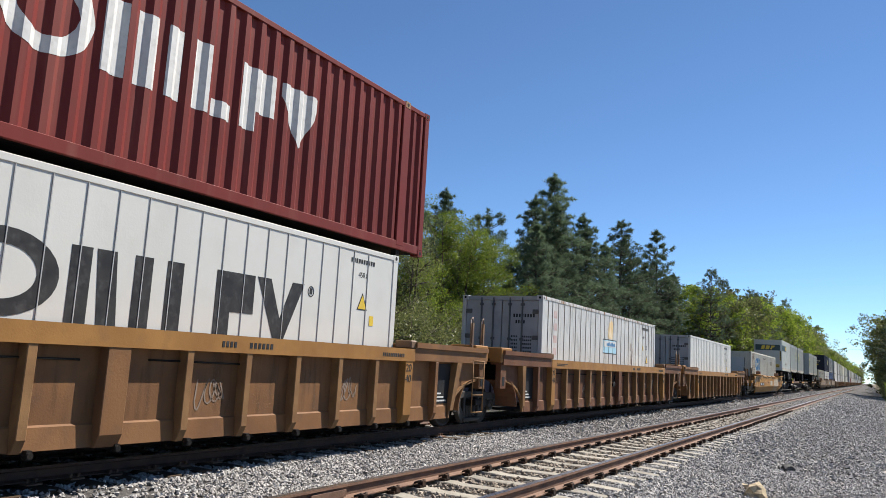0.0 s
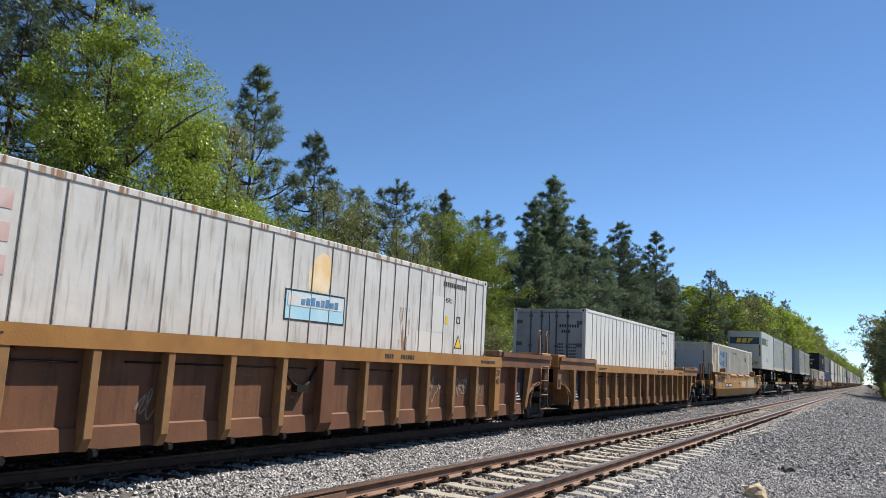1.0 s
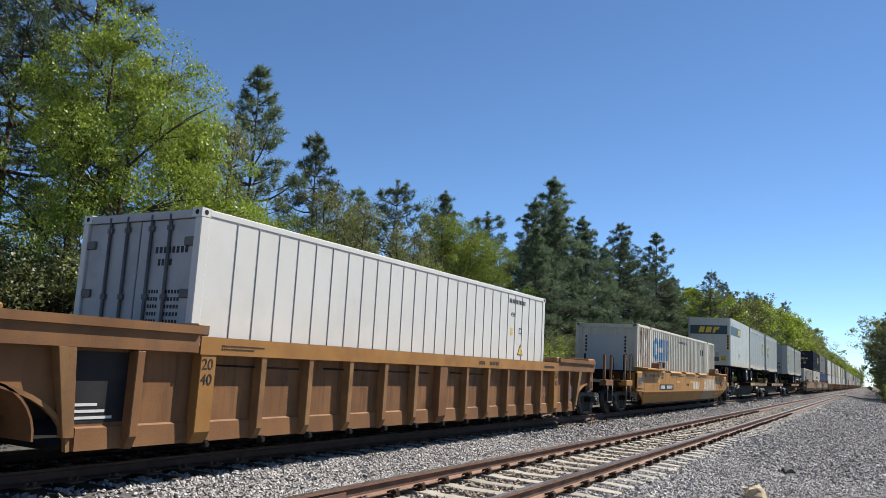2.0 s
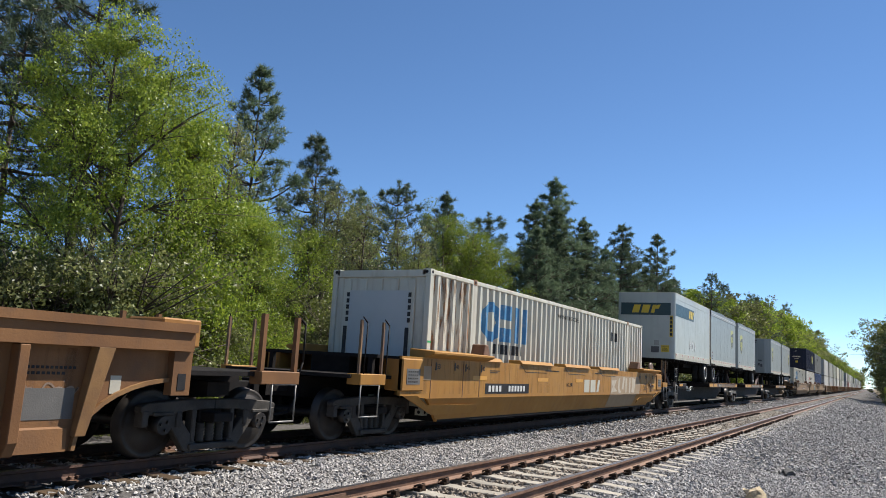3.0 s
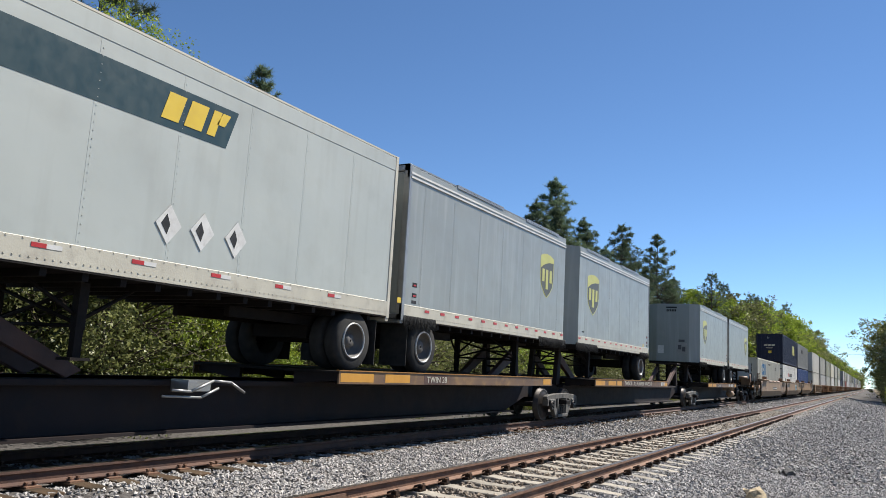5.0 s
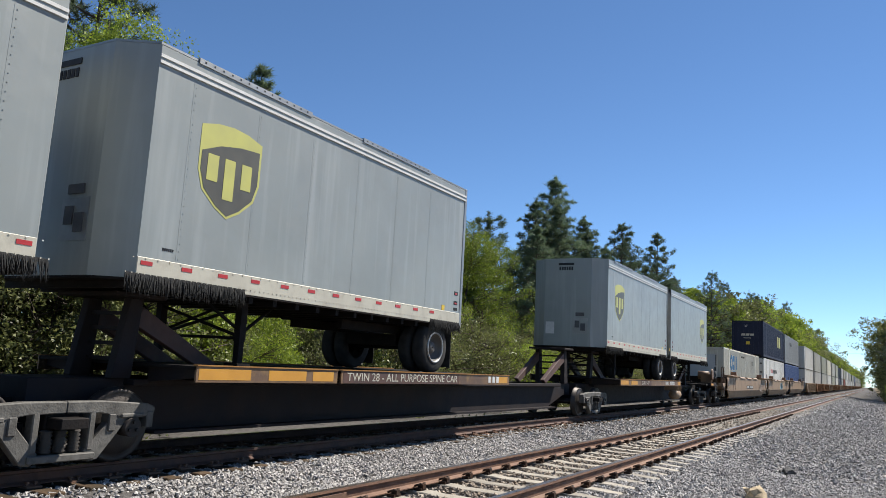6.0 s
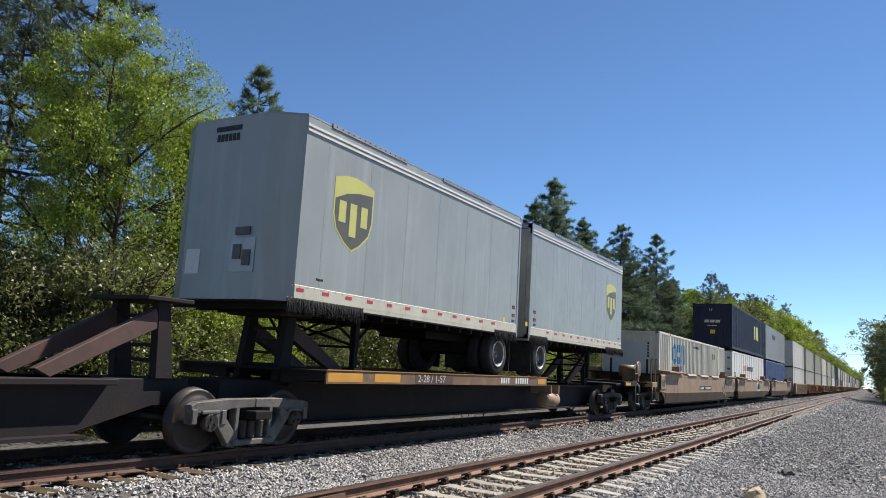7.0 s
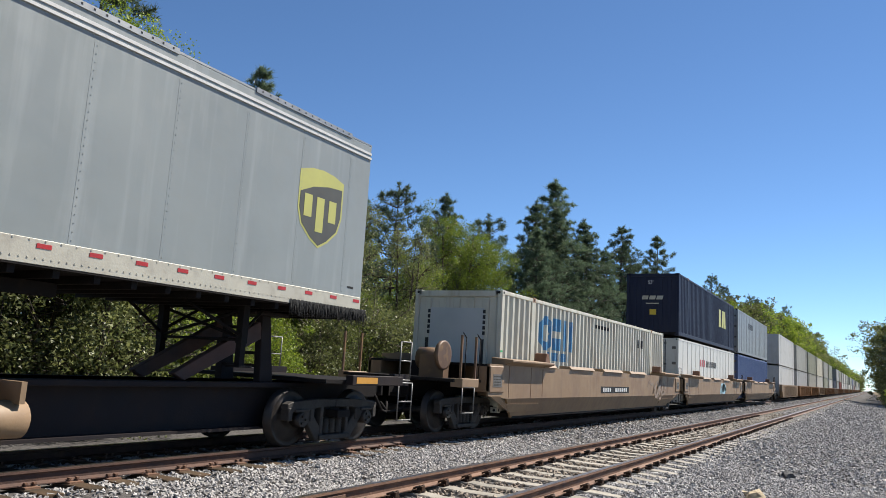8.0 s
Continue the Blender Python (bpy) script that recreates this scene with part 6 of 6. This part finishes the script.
                part("rim_ring", bm, M_STEEL, ty, "bare metal rim edge")
        boxes("mud_flap", [(*sorted((sx * 0.66, sx * 1.26)), *span(ax + 0.62, ax + 0.635), 0.12, z0 - 0.1)], M_RUBBER, c)
    if kind != "banded":                    # frayed black skirts under the rail
        g = np.random.default_rng(int(s))
        for a, b in ((0.15, 2.1), (length - 1.3, length - 0.1)):
            verts, faces = [], []
            for y in np.arange(a, b, 0.006):
                d, lean, out, wd = g.uniform(0.12, 0.24), g.normal(0, 0.035), g.uniform(0.0, 0.05), g.uniform(0.006, 0.014)
                i = len(verts)
                verts += [(w + 0.014, Y(y), z0 + 0.06), (w + 0.014, Y(y + wd), z0 + 0.06), (w + 0.014 + out, Y(y + wd * 0.5 + lean), z0 - d), (w - 0.004, Y(y + wd * 0.5), z0 + 0.03)]
                faces += [(i, i + 1, i + 2), (i + 1, i + 3, i + 2), (i + 3, i, i + 2)]
            skirt = new("rubber_skirt", mesh_of("rubber_skirt", verts, faces, M_RUBBER))
            skirt.parent = c
            tagged(skirt, "frayed black bristle skirt", kind="stuff")
        g = np.random.default_rng(int(s) + 1)
        for a, b in ((0.9, 3.2), (4.6, 6.9)):    # torn cover strip along the roof edge
            bm = bmesh.new()
            box(bm, w - 0.06, w + 0.022, *span(a, b), top - 0.05, top + 0.025)
            for k in range(int((b - a) / 0.16)):
                y = Y(a + 0.1 + 0.16 * k)
                # perforations painted as black blocks; the strip itself is solid
                box(bm, w + 0.022, w + 0.025, y - 0.012, y + 0.012, top - 0.02, top + 0.005, 1)
            part("roof_cover_strip", bm, [M_STEEL, M_BLACKPAINT], c, "grey perforated cover strip")
    return c


def shield(c, yc, zc, w, h, x=1.2955):
    """A shield-shaped device: dark field, pale upper part, pale shapes inside."""
    k = [(-0.5, 0.42), (-0.25, 0.48), (0.0, 0.5), (0.25, 0.48), (0.5, 0.42)]
    low = [(0.5, -0.05), (0.42, -0.25), (0.2, -0.41), (0.0, -0.5), (-0.2, -0.41), (-0.42, -0.25), (-0.5, -0.05)]
    full = k + low
    plates("shield_edge", [[(yc + a * w, zc + b * h) for a, b in full][::-1]], x, M_LIME, c, "pale yellow shield edge", 0.003)
    plates("shield_field", [[(yc + a * w * 0.93, zc + b * h * 0.94) for a, b in [(-0.5, 0.16), (-0.2, 0.27), (0.15, 0.33), (0.5, 0.35)] + low][::-1]], x + 0.003, M_SHIELD, c, "dark shield field", 0.003)
    s = [rect(yc + a * w, yc + (a + 0.17) * w, zc - d * h, zc + 0.14 * h) for a, d in ((-0.37, 0.14), (-0.10, 0.30), (0.18, 0.14))]
    for p in s:
        plates("shield_bar", [p], x + 0.006, M_LIME, c, "pale yellow bar", 0.003)


G1 = "grey short trailer with a pale shield device on a spine car"
banded = trailer(81.0, 8.35, "grey short trailer with a dark green band and yellow shapes", False, "banded")
t1 = trailer(89.75, 8.8, G1, True, "plain")
t2 = trailer(99.2, 8.5, G1, False, "plain")
t3 = trailer(117.65, 8.65, G1, False, "plain")
t4 = trailer(127.0, 8.55, G1, True, "plain")
shield(t1, 7.15, 2.70, 0.95, 1.2)
shield(t2, 1.63, 2.60, 1.13, 1.28)
shield(t3, 1.65, 2.60, 1.12, 1.28)
shield(t4, 7.0, 2.54, 1.10, 1.26)
for c, y in ((t2, 0.65), (t3, 0.8), (t4, 7.85)):
    bars(c, 1.2955, [(y, 1.38, 0.18, 0.035, 6)], M_BLACKMARK, "small black number bars")
for c, yr in ((t2, 8.15), (t3, 8.3), (t1, 0.35), (t4, 0.3)):
    plates("lamp_plate", [rect(yr, yr + 0.16, 1.62, 1.70), rect(yr, yr + 0.16, 1.42, 1.50), rect(yr, yr + 0.16, 1.30, 1.36)], 1.2955, M_BLACKMARK, c, "small dark side lamps")
    plates("side_lamp", [rect(yr + 0.03, yr + 0.12, 1.635, 1.665), rect(yr + 0.03, yr + 0.12, 1.435, 1.465)], 1.30, M_REDTAPE, c, "red lamp lens")
    plates("yellow_tag", [rect(yr - 0.5, yr - 0.38, 1.27, 1.37)], 1.2955, M_GOLD, c)
M_NOSE = surface("dark_nose_fitting", (0.05, 0.05, 0.055), (0.08, 0.08, 0.085), 0.6, 0, 4, 0.1)
for c in (t2, t3):
    plates("nose_fitting", [rect(0.2, 0.72, 1.42, 1.95)], -0.012, M_STEEL, c, "grey hose connection box", 0.012, "y")
    plates("hose_plug", [rect(0.28, 0.44, 1.62, 1.85), rect(0.48, 0.64, 1.52, 1.76), rect(0.3, 0.6, 2.0, 2.12)], -0.03, M_NOSE, c, "", 0.02, "y")
    plates("nose_plate", [rect(-0.75, -0.45, 1.4, 1.8)], -0.012, M_WHITETAPE, c, "white framed notice", 0.012, "y")
    plates("nose_vent", [rect(-0.35, 0.2, 3.72, 3.80)], -0.014, M_BLACKMARK, c, "", 0.014, "y")
    plates("nose_number", [rect(-0.32 + 0.085 * k, -0.26 + 0.085 * k, 3.55, 3.67) for k in range(6)], -0.010, M_BLACKMARK, c, "black number bars", 0.01, "y")
# the banded trailer's marks
plates("green_band", [[(0.19, 2.92), (4.10, 2.92), (4.28, 3.47), (0.19, 3.47)]], 1.2955, M_GREENBAND, banded, "dark green band", 0.003)
plates("green_band", [rect(-1.12, 1.12, 2.92, 3.47)], -0.006, M_GREENBAND, banded, "dark green band", 0.004, "y")
for axis, o, sc, x in (("x", 3.0, 1.0, 1.299), ("y", -0.62, 1.15, -0.010)):
    polys = [rect(o + a * sc, o + (a + b) * sc, c0, 3.38, 0.10) for a, b, c0 in ((0.0, 0.27, 3.02), (0.36, 0.29, 3.02), (0.74, 0.14, 3.02), (0.9, 0.14, 3.2))]
    plates("golden_device", polys, x, M_GOLD, banded, "yellow slanted bars", 0.004, axis)
for k, y in enumerate((3.3, 3.85, 4.45)):
    z = 1.72
    plates("placard", [[(y - 0.2, z), (y, z - 0.25), (y + 0.2, z), (y, z + 0.25)]], 1.2955, M_WHITETAPE, banded, "white diamond placard holder", 0.01)
    plates("placard_mark", [[(y - 0.12, z), (y - 0.02, z - 0.13), (y + 0.02, z), (y - 0.04, z + 0.13)]], 1.306, M_BLACKMARK, banded, "", 0.002)
for x, z in ((-0.84, 1.70), (-0.56, 1.96), (-0.40, 1.62)):
    plates("placard", [[(x - 0.24, z), (x, z - 0.24), (x + 0.24, z), (x, z + 0.24)]], -0.012, M_STEEL if z < 1.7 else M_WHITETAPE, banded, "diamond placard holder", 0.01, "y")
plates("caution_sign", [rect(0.72, 1.06, 1.28, 1.58)], -0.012, M_GOLD, banded, "yellow caution sign", 0.01, "y")
words("CAUTION", 0.075, on_end(0.735, -0.014, 1.50), M_BLACKMARK, banded)
plates("caution_lines", [rect(0.76, 1.02 - 0.04 * (k % 2), 1.32 + 0.04 * k, 1.34 + 0.04 * k) for k in range(4)], -0.014, M_BLACKMARK, banded, "", 0.002, "y")
plates("number_strip", [rect(1.10, 1.20, 2.0 + 0.18 * k, 2.14 + 0.18 * k) for k in range(5)], -0.012, M_BLACKMARK, banded, "dark number bars on a yellow strip", 0.006, "y")
plates("number_ground", [rect(1.08, 1.22, 1.95, 2.90)], -0.008, M_GOLD, banded, "", 0.004, "y")
plates("hose_box", [rect(0.28, 0.62, 1.25, 1.52)], -0.03, M_NOSE, banded, "blue and red hose couplings", 0.03, "y")
plates("notice_frame", [rect(0.40, 0.62, 1.58, 1.80)], -0.012, M_STEEL, banded, "", 0.01, "y")

# ---- the spine car ----
TRUCKS = (81.4, 99.0, 117.6, 135.1)


def spine_unit(a, b, decks, label, first, last, text=None):
    """A platform of the spine car: a centre beam, wheel decks, hitch and ends."""
    c = vehicle("spine_car", a, 0, label, "spine car", "units of the spine car")
    L = b - a
    bm = bmesh.new()
    prism(bm, [(0.9, 0.62), (2.2, 0.27), (L - 2.2, 0.27), (L - 0.9, 0.62), (L - 0.3, 0.62), (L - 0.3, 0.98), (0.3, 0.98), (0.3, 0.62)], "x", -0.42, 0.42)
    prism(bm, [(1.6, 0.90), (L - 1.6, 0.90), (L - 1.6, 0.98), (1.6, 0.98)], "x", -0.62, 0.62)
    part("centre_beam", bm, M_SPINE, c, "steel centre beam with its shade put into the colour", 0.01)
    bm = bmesh.new()
    for sx in (-1, 1):
        box(bm, *sorted((sx * 0.425, sx * 0.62)), 2.0, L - 2.0, 0.27, 0.31)
    part("beam_flange", bm, M_SPINE, c)
    for y0, y1 in decks:
        bm = bmesh.new()
        box(bm, -1.6, 1.6, y0, y1, 1.15, 1.195)
        d = part("wheel_deck", bm, M_DARK, c, "dark steel wheel deck")
        for sx in (-1, 1):
            bm = bmesh.new()
            box(bm, *sorted((sx * 1.585, sx * 1.615)), y0, y1, 1.0, 1.2)
            part("deck_edge", bm, M_EDGE, d, "scuffed brown deck edge with yellow patches")
            boxes("edge_lip", [(*sorted((sx * 1.55, sx * 1.63)), y0, y1, 1.2, 1.215)], M_SILL, d)
        for a, b in ((y0 + 0.04, y0 + 0.95), (y0 + 1.3, y0 + 2.1), (y1 - 0.6, y1 - 0.1)):
            if text and y0 <= text[0] < y1 and y1 - y0 < 8 and a < y1 - 1.2:
                continue
            plates("yellow_patch", [rect(a, b, 1.03, 1.17)], 1.6155, M_ORANGE, d, "yellow paint patch", 0.002)
        n = int((y1 - y0) / 1.1)
        for k in range(n + 1):
            y = y0 + 0.15 + k * (y1 - y0 - 0.3) / max(1, n)
            for sx in (-1, 1):
                bm = bmesh.new()
                prism(bm, [(sx * 0.6, 0.95), (sx * 0.6, 1.15), (sx * 1.58, 1.15), (sx * 1.58, 1.06)][::sx], "y", y - 0.03, y + 0.03)
                part("deck_bracket", bm, M_SPINE, d)
    if text:
        y, string, size = text
        plates("dark_panel", [rect(y - 0.1, y + 0.64 * size * len(string), 1.005, 1.195)], 1.6155, M_BRACE, c, "dark brown lettering panel", 0.002)
        words(string, size, on_side(1.6185, y, 1.04) @ Matrix.Diagonal((1.22, 1, 1, 1)), M_TRIM, c, "faded white lettering on the deck edge")
    return c


def hitch(c, y, d):
    """A trailer stand: two legs like a ladder and a long brace; its head holds the trailer's nose."""
    head = boxes("hitch_stand", [(-0.6, 0.6, y - 0.4, y + 0.4, 2.02, 2.08)], M_SPINE, c, "dark trailer hitch stand", 0.01)
    for sx in (-0.42, 0.42):
        bm = bmesh.new()
        prism(bm, [(y - d * 0.25, 0.98), (y + d * 0.05, 0.98), (y + d * 0.12, 2.02), (y - d * 0.08, 2.02)], "x", sx - 0.07, sx + 0.07)
        part("hitch_leg", bm, M_SPINE, head, bevel=0.01)
        bm = bmesh.new()
        prism(bm, [(y + d * 0.02, 1.68), (y + d * 0.14, 1.92), (y + d * 1.75, 1.08), (y + d * 1.55, 0.98)], "x", sx - 0.06, sx + 0.06)
        part("hitch_brace", bm, M_BRACE, head, "rusty brown brace", 0.01)
    for k in range(4):
        boxes("hitch_rung", [(-0.35, 0.35, y - 0.04, y + 0.04, 1.2 + 0.2 * k, 1.25 + 0.2 * k)], M_SPINE, head)
    return head


def end_platform(c, y, d):
    """Steps, yellow-edged shelf and grab irons at an outer end."""
    boxes("platform", [(-1.45, 1.45, y - 1.1, y + 1.1, 1.02, 1.08)], M_DARK, c, "dark end platform")
    boxes("draft_sill", [(-0.3, 0.3, *sorted((y - d * 0.4, y - d * 2.0)), 0.72, 1.02)], M_DARK, c)
    for sx in (-1, 1):
        boxes("platform_edge", [(*sorted((sx * 1.45, sx * 1.6)), y - 0.6, y + 0.9, 1.0, 1.16)], M_SPINE, c, "", 0.01)
        plates("yellow_patch", [rect(y - 0.5, y + 0.1, 1.03, 1.13)], 1.602 if sx > 0 else -1.606, M_ORANGE, c, "yellow paint patch", 0.003)
        ladder(c, sx * 1.58, y - d * 1.25, y - d * 0.8, 0.40, 1.05, M_GRAB, 3)
        ladder(c, sx * 1.55, y - d * 1.2, y - d * 0.85, 1.1, 1.78, M_GRAB, 3)
        boxes("post", [(*sorted((sx * 1.4, sx * 1.5)), *sorted((y - d * 1.25, y - d * 0.75)), 1.0, 1.2)], M_SPINE, c)
    coupler(c, y - d * 1.95, -d)


u1 = spine_unit(80.1, 98.6, [(7.5, 16.6)], "dark spine car end unit carrying two grey trailers", 1, 0, (10.2, "TWIN 28", 0.16))
u2 = spine_unit(98.6, 117.2, [(1.7, 4.55), (4.65, 11.0)], "dark spine car middle unit with an empty trailer place", 0, 0, (4.8, "TWIN 28 - ALL PURPOSE SPINE CAR", 0.19))
u3 = spine_unit(117.2, 136.4, [(1.3, 10.4)], "dark spine car end unit carrying two grey trailers", 0, 1, (4.0, "2-28 / 1-57", 0.19))
bars(u3, 1.6185, [(7.6, 1.04, 0.5, 0.13, 4), (8.4, 1.04, 0.8, 0.13, 6)], M_WHITETAPE, "white number bars")
bars(u2, 1.6185, [(9.9, 1.04, 0.6, 0.13, 3)], M_WHITETAPE, "white bars")
truck(u1, 81.4 - 80.1)
truck(u1, 99.0 - 80.1, pale=True)
truck(u2, 117.6 - 98.6, pale=True)
truck(u3, 135.1 - 117.2)
hitch(u1, 2.1, 1)
hitch(u1, 96.9 - 80.1, -1)
hitch(u2, 100.2 - 98.6, 1)
hitch(u2, 116.3 - 98.6, -1)
hitch(u3, 118.9 - 117.2, 1)
hitch(u3, 133.9 - 117.2, -1)
end_platform(u1, 81.2 - 80.1, 1)
end_platform(u3, 135.4 - 117.2, -1)
bm = bmesh.new()
lathe(bm, [(-0.47, 0.0), (-0.46, 0.14), (-0.42, 0.20), (0.42, 0.20), (0.46, 0.14), (0.47, 0.0)], (1.0, 12.1, 0.58), "y", 20)
for y in (11.8, 12.4):
    box(bm, 0.6, 1.2, y - 0.03, y + 0.03, 0.75, 0.98)
part("air_tank", bm, M_TAN, u3, "pale air reservoir tank")
bm = bmesh.new()
box(bm, 0.62, 0.95, 5.1, 5.5, 0.85, 1.0)
pipe(bm, [(1.1, 4.7, 0.88), (1.12, 5.0, 0.86), (1.1, 5.4, 1.0), (1.12, 5.7, 0.98), (1.1, 6.0, 0.84)], 0.02)
pipe(bm, [(1.05, 4.6, 0.80), (1.1, 5.2, 0.78), (1.1, 5.5, 0.9)], 0.018)
part("brake_valve", bm, M_STEEL, u1, "grey brake valve and pipes")

# ---- the tan cars behind and the long tail of the train ----
cream2 = container(141.1, 0.38, L53, M_CREAM, "long cream corrugated container with blue shapes in a tan well car", "ribbed", posts=(1.98, L53 - 1.98), pitch=0.33, depth=0.06, door_front=False)
cream_device(cream2, M_BLUE, M_BLUE)
tan = [yellow_well(149.2, 9.4, M_TAN, "faded tan well car with a long cream container", trucks=(-1, 1), end_gear=(-1,), brake=-1),
       yellow_well(168.3, 8.6, M_TAN, "faded tan well car unit with two stacked containers", trucks=(1,), end_gear=()),
       yellow_well(186.9, 8.6, M_TAN, "faded tan well car unit with two stacked containers", trucks=(1,), end_gear=(1,))]
scrawl(tan[0], 1.605, 4.2, 0.6, 2.4, 0.8, M_GREYSPRAY, 15, width=0.05)
scrawl(tan[0], 1.606, 5.2, 0.6, 1.8, 0.8, M_CHALK, 16, width=0.05)
scrawl(tan[1], 1.605, 0.5, 0.7, 2.2, 0.7, M_PALEBLUE, 17, width=0.09)
plates("number_board", [rect(-1.5, 1.6, 0.85, 1.05)], 1.601, M_BLACKPAINT, tan[0], "dark number panel")
bars(tan[0], 1.606, [(-1.3, 0.89, 0.9, 0.12, 4), (0.0, 0.89, 1.4, 0.12, 6)], M_WHITETAPE, "white number bars")
low6 = container(160.2, 0.38, L53, M_WHITE, "long white container under a navy one", "smooth", posts=(), seams=[1.0 + k for k in range(15)], seam_mat=M_GREYEND)
bars(low6, CW - 0.012, [(5.0, 1.75, 1.6, 0.35, 3)], M_REDTAPE, "red painted shapes")
bars(low6, CW - 0.012, [(6.8, 1.75, 3.0, 0.32, 9)], M_BLACKMARK, "dark painted shapes")
top6 = container(160.2, 3.376, L53, M_NAVY, "long navy container stacked on a white one", "ribbed", posts=(1.98, L53 - 1.98), pitch=0.33, depth=0.03, door_front=False)
plates("yellow_device", [rect(10.6, 11.2, 1.2, 2.2), rect(11.5, 12.1, 1.2, 2.2, 0.2), rect(12.3, 12.9, 1.2, 2.2, -0.2)], CW - 0.008, M_LIME, top6, "pale yellow painted shapes")
plates("end_device", [rect(-0.5 + 0.34 * k, -0.22 + 0.34 * k, 1.66, 1.84, 0.05) for k in range(3)] + [rect(-0.3, 0.3, 1.45, 1.5)], 0.004, M_TRIM, top6, "cream painted bars", 0.006, "y")
words("53'", 0.22, on_end(-0.22, 0.0, 2.4), M_WHITETAPE, top6)
plates("orange_label", [rect(-0.12, 0.18, 0.95, 1.2)], 0.0, M_GOLD, top6, "", 0.01, "y")
container(178.0, 0.38, L53, M_DEEPBLUE, "long blue container under a silver one", "ribbed", pitch=0.33)
top7 = container(178.0, 3.376, L53, M_STEEL, "long silver container stacked on a blue one", "smooth", seams=[0.8 * k for k in range(1, 20)], seam_mat=M_GREYEND)
plates("dark_device", [rect(5.0 + 0.5 * k, 5.35 + 0.5 * k, 1.9, 2.3) for k in range(5)], CW - 0.012, M_BLACKMARK, top7, "dark painted shapes")

TAIL = [(M_WORN, M_WORN), (M_DULL, M_GREYEND), (M_OLIVEGREY, M_DULL), (M_CREAM, M_WORN), (M_DULL, M_OLIVEGREY), (M_OLIVEGREY, M_WORN), (M_DEEPBLUE, M_NAVY), (M_GREYEND, M_STEEL), (M_OLIVEGREY, M_RED), (M_DULL, M_WORN)]


def tail_boxes():
    """Plainer cars and boxes that close the train, far down the line."""
    y, k = 203.4, 0
    while y < 760:
        up, lo = TAIL[k % len(TAIL)]
        two = k % 7 != 6
        car = vehicle("well_car", y, 0, "brown well car far back in the train", "well car", "well cars at the tail")
        bm = bmesh.new()
        for sx in (-1, 1):
            prism(bm, [(-0.6, 1.5), (-0.6, 0.9), (0.2, 0.3), (L53 - 0.2, 0.3), (L53 + 0.6, 0.9), (L53 + 0.6, 1.5)], "x", *sorted((sx * 1.3, sx * 1.55)))
            for j in range(14):
                box(bm, *sorted((sx * 1.55, sx * 1.6)), 0.8 + 1.1 * j, 0.95 + 1.1 * j, 0.35, 1.4)
        box(bm, -1.3, 1.3, 0, L53, 0.3, 0.38)
        part("body", bm, M_BROWN if k % 3 else M_TAN, car)
        boxes("draft_sill", [(-0.3, 0.3, -1.6, 0.2, 0.7, 1.05), (-0.3, 0.3, L53 - 0.2, L53 + 1.6, 0.7, 1.05)], M_DARK, car)
        if k < 4:
            truck(car, -1.2, False)
        else:
            boxes("truck", [(-1.1, 1.1, -2.2, -0.2, 0.1, 0.75)], M_DARK, car, "", 0.05)
        for z, m in ((0.38, lo), (3.376, up))[:2 if two else 1]:
            c = vehicle("shipping_container", y, z, "long pale container far back in the train", "container", "containers on the train")
            bm = bmesh.new()
            box(bm, -CW + 0.02, CW - 0.02, 0.02, L53 - 0.02, 0.05, H40 - 0.02)
            part("body", bm, m, c)
            bm = bmesh.new()
            for sx in (-1, 1):
                for a in (0, 1.98, L53 - 2.1, L53 - 0.12):
                    box(bm, *sorted((sx * (CW - 0.05), sx * CW)), a, a + 0.12, -0.1 if z > 2 else 0, H40)
                box(bm, *sorted((sx * (CW - 0.05), sx * CW)), 0, L53, H40 - 0.1, H40)
                box(bm, *sorted((sx * (CW - 0.05), sx * CW)), 0, L53, 0, 0.12)
            part("frame", bm, m, c)
        y += 19.0 if k % 3 else 19.8
        k += 1


tail_boxes()


def motions():
    for ob, s, z in MOVERS:
        walk(ob, [(0.5 * k, pose(XT, s - V * 0.5 * k, z)) for k in range(17)])
    turn = math.degrees(V / WHEEL_R / FPS)
    for w, dy in AXLES:
        walk(w, [(k / FPS, pose(0, dy, WHEEL_R, turn * k)) for k in range(241)])


motions()
